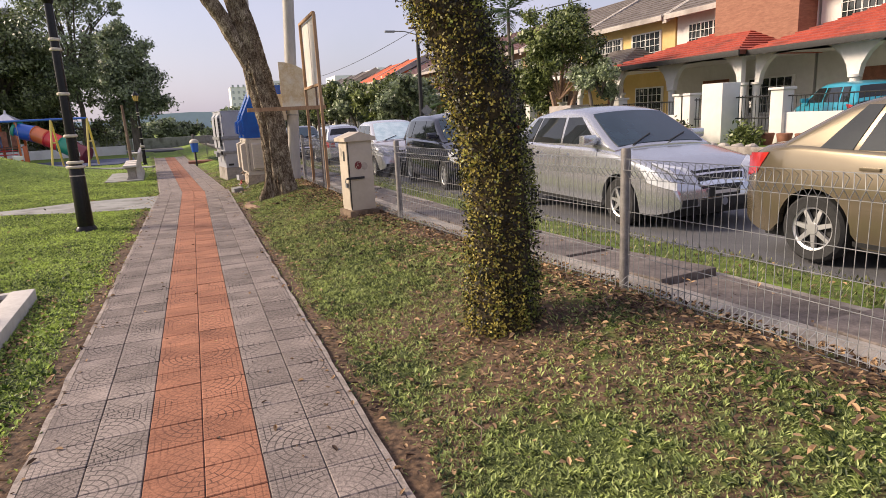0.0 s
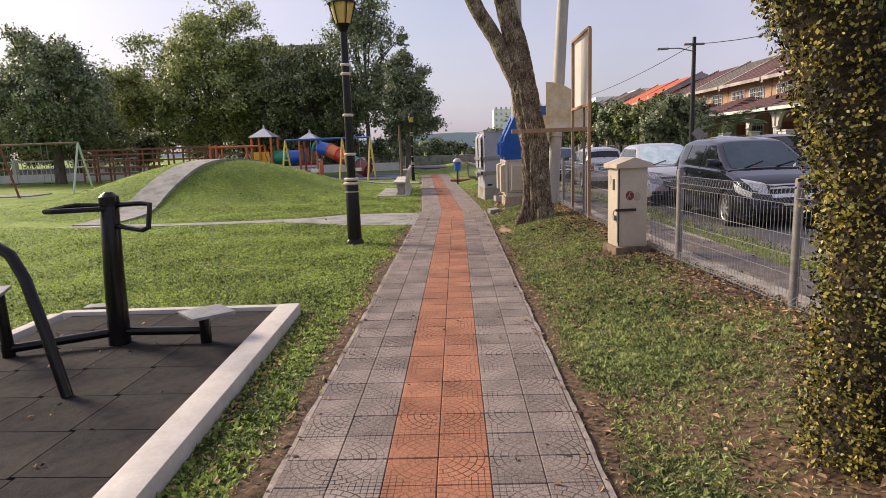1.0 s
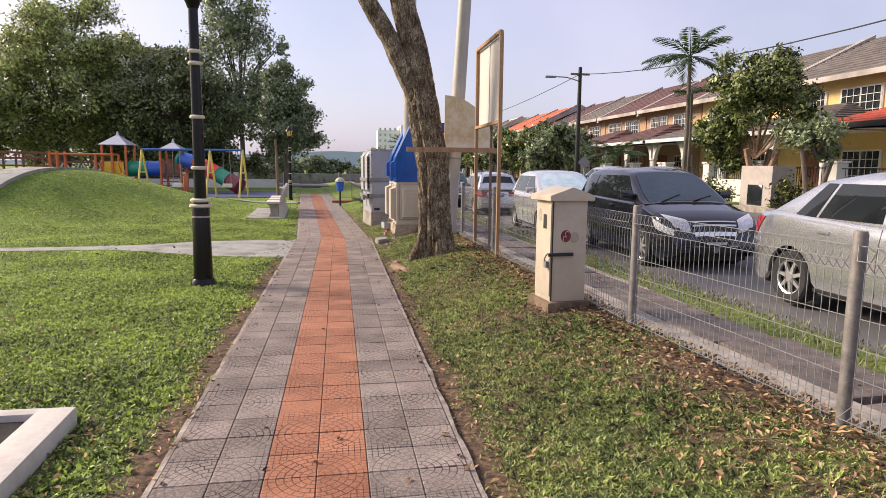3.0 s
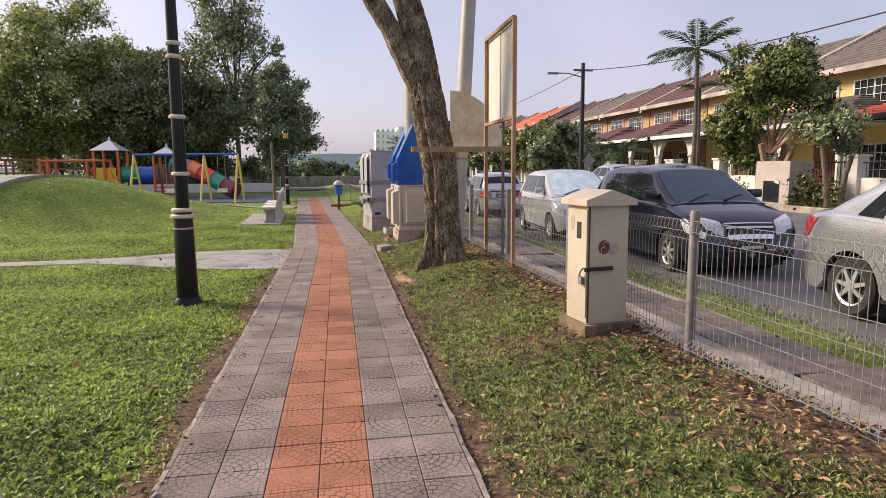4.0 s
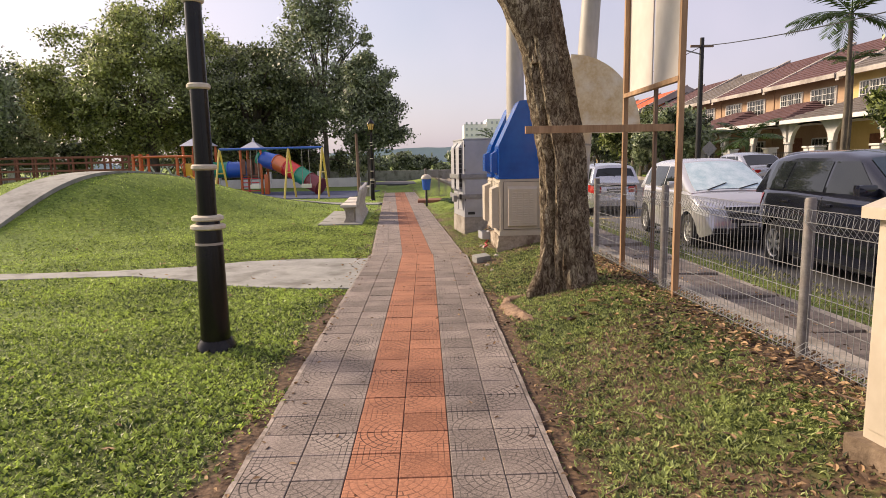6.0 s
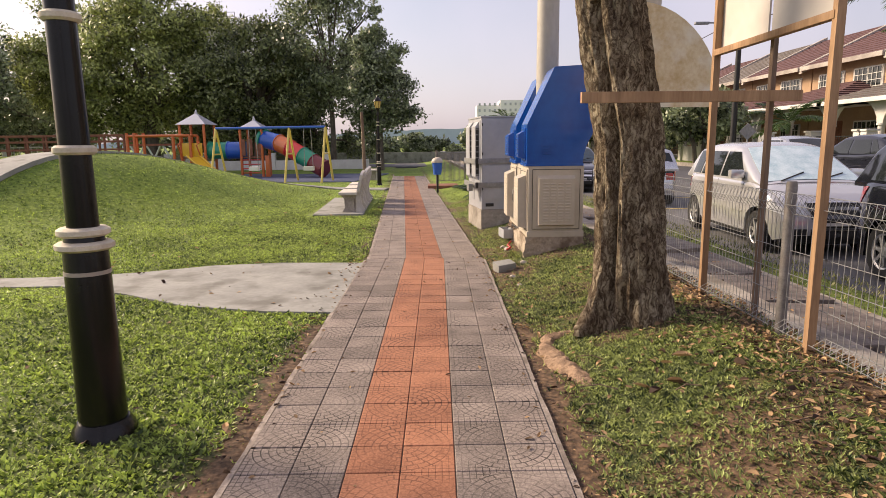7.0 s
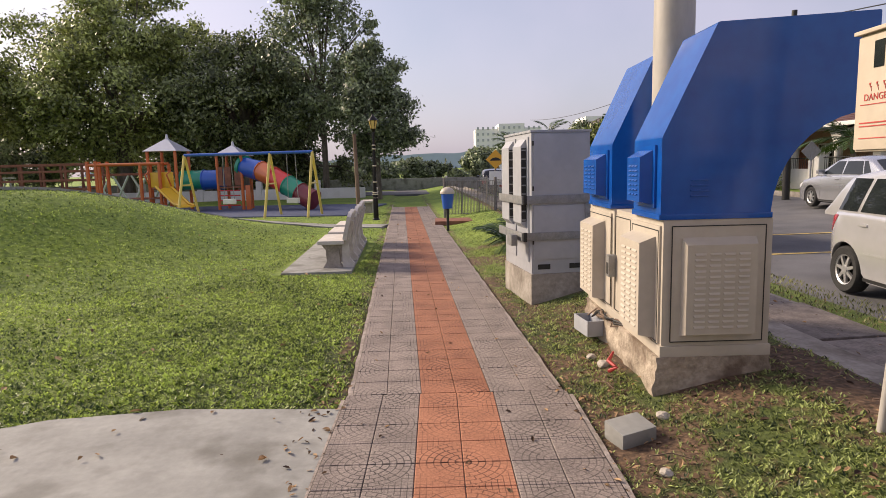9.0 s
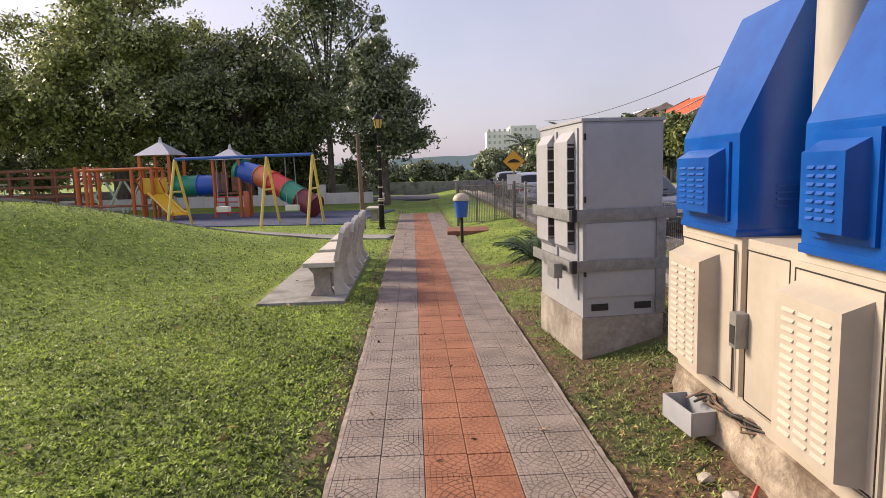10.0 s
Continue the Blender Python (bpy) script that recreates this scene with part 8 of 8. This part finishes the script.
litter(6500, by_fence, 0.022, 1, "fallen_leaves", "curled dry brown leaves along the fence foot")
litter(1100, on_right, 0.02, 2, "fallen_leaves", "scattered dry leaves on the verge grass")
litter(330, on_left, 0.03, 3, "fallen_leaves", "scattered dry leaves on the lawn")
litter(900, path_edge, 0.02, 4, "fallen_leaves", "small dry leaves along the paving edge")
litter(420, lambda rs, n: (lambda y: (-1.36 + 0.04 * (7.3 - y) + np.abs(rs.normal(0, 0.09, n)), y))(rs.uniform(2, 7.4, n)), 0.018, 16, "fallen_leaves", "small dark leaves caught along the white kerb")
litter(150, on_path, 0.018, 5, "fallen_leaves", "few small dry leaves on the paving")
litter(1000, round_tree, 0.018, 6, "fallen_leaves", "dry leaves round the creeper tree foot")
litter(900, on_drain, 0.02, 7, "fallen_leaves", "dry leaves on the drain slabs")
litter(9, lambda rs, n: (rs.uniform(1.3, 2.0, n), rs.uniform(11.85, 12.35, n)), 0.06, 15, "fallen_leaves", "large curled dry leaves below the trunk")
litter(14, lambda rs, n: (rs.uniform(-3.4, -0.8, n), rs.uniform(14.4, 16.2, n)), 0.02, 14, "fallen_leaves", "dark leaf scraps on the concrete apron", 0.012)
litter(60, lambda rs, n: (rs.uniform(-3.6, -1.75, n), rs.uniform(2.5, 7.1, n)), 0.016, 9, "fallen_leaves", "small pale dry scraps on the rubber pad", 0.036)
rs = np.random.RandomState(12)
tw = bmesh.new()
for k in range(70):
    y = rs.uniform(2.5, 17)
    x = 0.85 + rs.uniform(0, 1) * (float(fence_x(y)) - 0.9)
    a, l = rs.uniform(0, 6.28), rs.uniform(0.08, 0.28)
    z = gz(x, y) + 0.035
    tube(tw, [(x, y, z), (x + math.cos(a) * l * 0.5, y + math.sin(a) * l * 0.5, z + 0.01), (x + math.cos(a + 0.3) * l, y + math.sin(a + 0.3) * l, z)], 0.0035, 4)
solo("fallen_twigs", tw, "wood_grey", "thin dry twigs scattered in the grass", "twigs", kind="stuff")


# ---- loose pieces of the paving ----
for s in (-1, 1):
    for y0, y1 in ((-2.0, 16.4), (16.4, 39.0)):
        bm = bmesh.new()
        w = 0.75 if y0 < 16 else 0.706
        x0, x1 = float(path_mid(y0 + 0.001)) + s * (w + 0.016), float(path_mid(y1)) + s * (w + 0.016)
        n = int((y1 - y0) / 0.1)
        prev = None
        for i in range(n + 1):
            t = i / n
            c, y = x0 + (x1 - x0) * t, y0 + (y1 - y0) * t
            wob = 0.012 * noise.noise(Vector((s * 9, y * 3.1, 0))) + 0.006 * noise.noise(Vector((s * 9, y * 11, 4)))
            row = [bm.verts.new(p) for p in ((c - s * 0.015, y, -0.003), (c + s * (0.014 + wob), y, -0.005), (c + s * (0.02 + wob), y, -0.08))]
            if prev:
                bm.faces.new((prev[0], prev[1], row[1], row[0]))
                bm.faces.new((prev[1], prev[2], row[2], row[1]))
            prev = row
        part("edging", bm, "path_edge", walkway, "pale worn cement edging", smooth=False)
slab_me = None
rsl = random.Random(4)
y = -2.0
while y < 40:
    L = 1.15
    o = part("drain_slab", B(-0.305, 0.305, -L / 2 + 0.02, L / 2 - 0.02, -0.09, 0.0, 0.012), "drain_slab", drain, smooth=False) if slab_me is None else new("drain_slab", slab_me)
    slab_me = o.data
    o.parent = drain
    f = float(fence_x(y))
    slope = math.degrees(math.atan2(float(fence_x(y + 0.5)) - float(fence_x(y - 0.5)), 1.0))
    o.matrix_basis = pose(f + 0.75, y, 0.15 + rsl.uniform(-0.03, 0.03), rsl.uniform(-2.2, 2.2), rsl.uniform(-2.4, 2.4), -slope + rsl.uniform(-0.8, 0.8))
    y += L

TILE = 0.25
e1, e2 = 0.1232, 0.1195
tv = np.array([(sx * e1, sy * e1, -0.04) for sx, sy in ((-1, -1), (1, -1), (1, 1), (-1, 1))] + [(sx * e1, sy * e1, -0.004) for sx, sy in ((-1, -1), (1, -1), (1, 1), (-1, 1))] + [(sx * e2, sy * e2, 0) for sx, sy in ((-1, -1), (1, -1), (1, 1), (-1, 1))])
tf = [(8, 9, 10, 11)] + [(4 + k, 4 + (k + 1) % 4, 8 + (k + 1) % 4, 8 + k) for k in range(4)] + [(k, (k + 1) % 4, 4 + (k + 1) % 4, 4 + k) for k in range(4)]
tuv = tv[:, :2] / (2 * e1) + 0.5


def tile_mesh_of(name, centres, angles, scale, material, flips):
    V, F, U = [], [], []
    for (cx, cy, cz), a, flip in zip(centres, angles, flips):
        k = len(V) * len(tv)
        ca, sa = math.cos(a), math.sin(a)
        p = tv * np.array([scale, 1, 1])
        V.append(np.stack([cx + p[:, 0] * ca - p[:, 1] * sa, cy + p[:, 0] * sa + p[:, 1] * ca, cz + p[:, 2]], 1))
        F.append(np.array(tf) + k)
        uq = np.stack([1 - tuv[:, 0] if flip[0] else tuv[:, 0], 1 - tuv[:, 1] if flip[1] else tuv[:, 1]], 1)
        U.append(uq[np.array(tf).ravel()])
    me_ob = np_mesh(name, np.concatenate(V), np.concatenate(F), material)
    uv = me_ob.data.uv_layers.new(name="UVMap")
    uv.data.foreach_set("uv", np.concatenate(U).ravel().astype(np.float32))
    return me_ob


TURNED = 1
shared = {}
rest = {"tile_grey": [], "tile_red": []}
rng = random.Random(7)
for j in range(-10, 138):
    yc = 2.6 + TILE * j
    bent = yc > 16.4
    mid = float(path_mid(yc))
    for c in range(6):
        mt = "tile_red" if c in (2, 3) else "tile_grey"
        sc = 0.94 if bent else 1.0
        x = mid + (c - 2.5) * TILE * sc
        if 0 <= j < 50:
            if (mt, c % 2, j % 2) not in shared:
                o = tile_mesh_of("paving_tile", [(0, 0, 0)], [0], 1.0, mt, [(c % 2 == 0, j % 2 == TURNED)])
                shared[mt, c % 2, j % 2] = o.data
            else:
                o = new("paving_tile", shared[mt, c % 2, j % 2])
            o.parent = walkway
            o.matrix_basis = pose(x, yc, rng.uniform(-0.0015, 0.0015), rng.uniform(-0.35, 0.35), rng.uniform(-0.35, 0.35), 0)
        else:
            rest[mt].append(((x, yc, rng.uniform(-0.001, 0.001)), 0.055 if bent else 0.0, sc, (c % 2 == 0, j % 2 == TURNED)))
for mt, label in (("tile_grey", "grey cement paving tiles further along"), ("tile_red", "terracotta paving tiles further along")):
    for sc in (1.0, 0.94):
        r = [q for q in rest[mt] if q[2] == sc]
        o = tile_mesh_of("paving_tiles", [q[0] for q in r], [q[1] for q in r], sc, mt, [q[3] for q in r])
        o.parent = walkway
        tagged(o, label, kind="stuff")
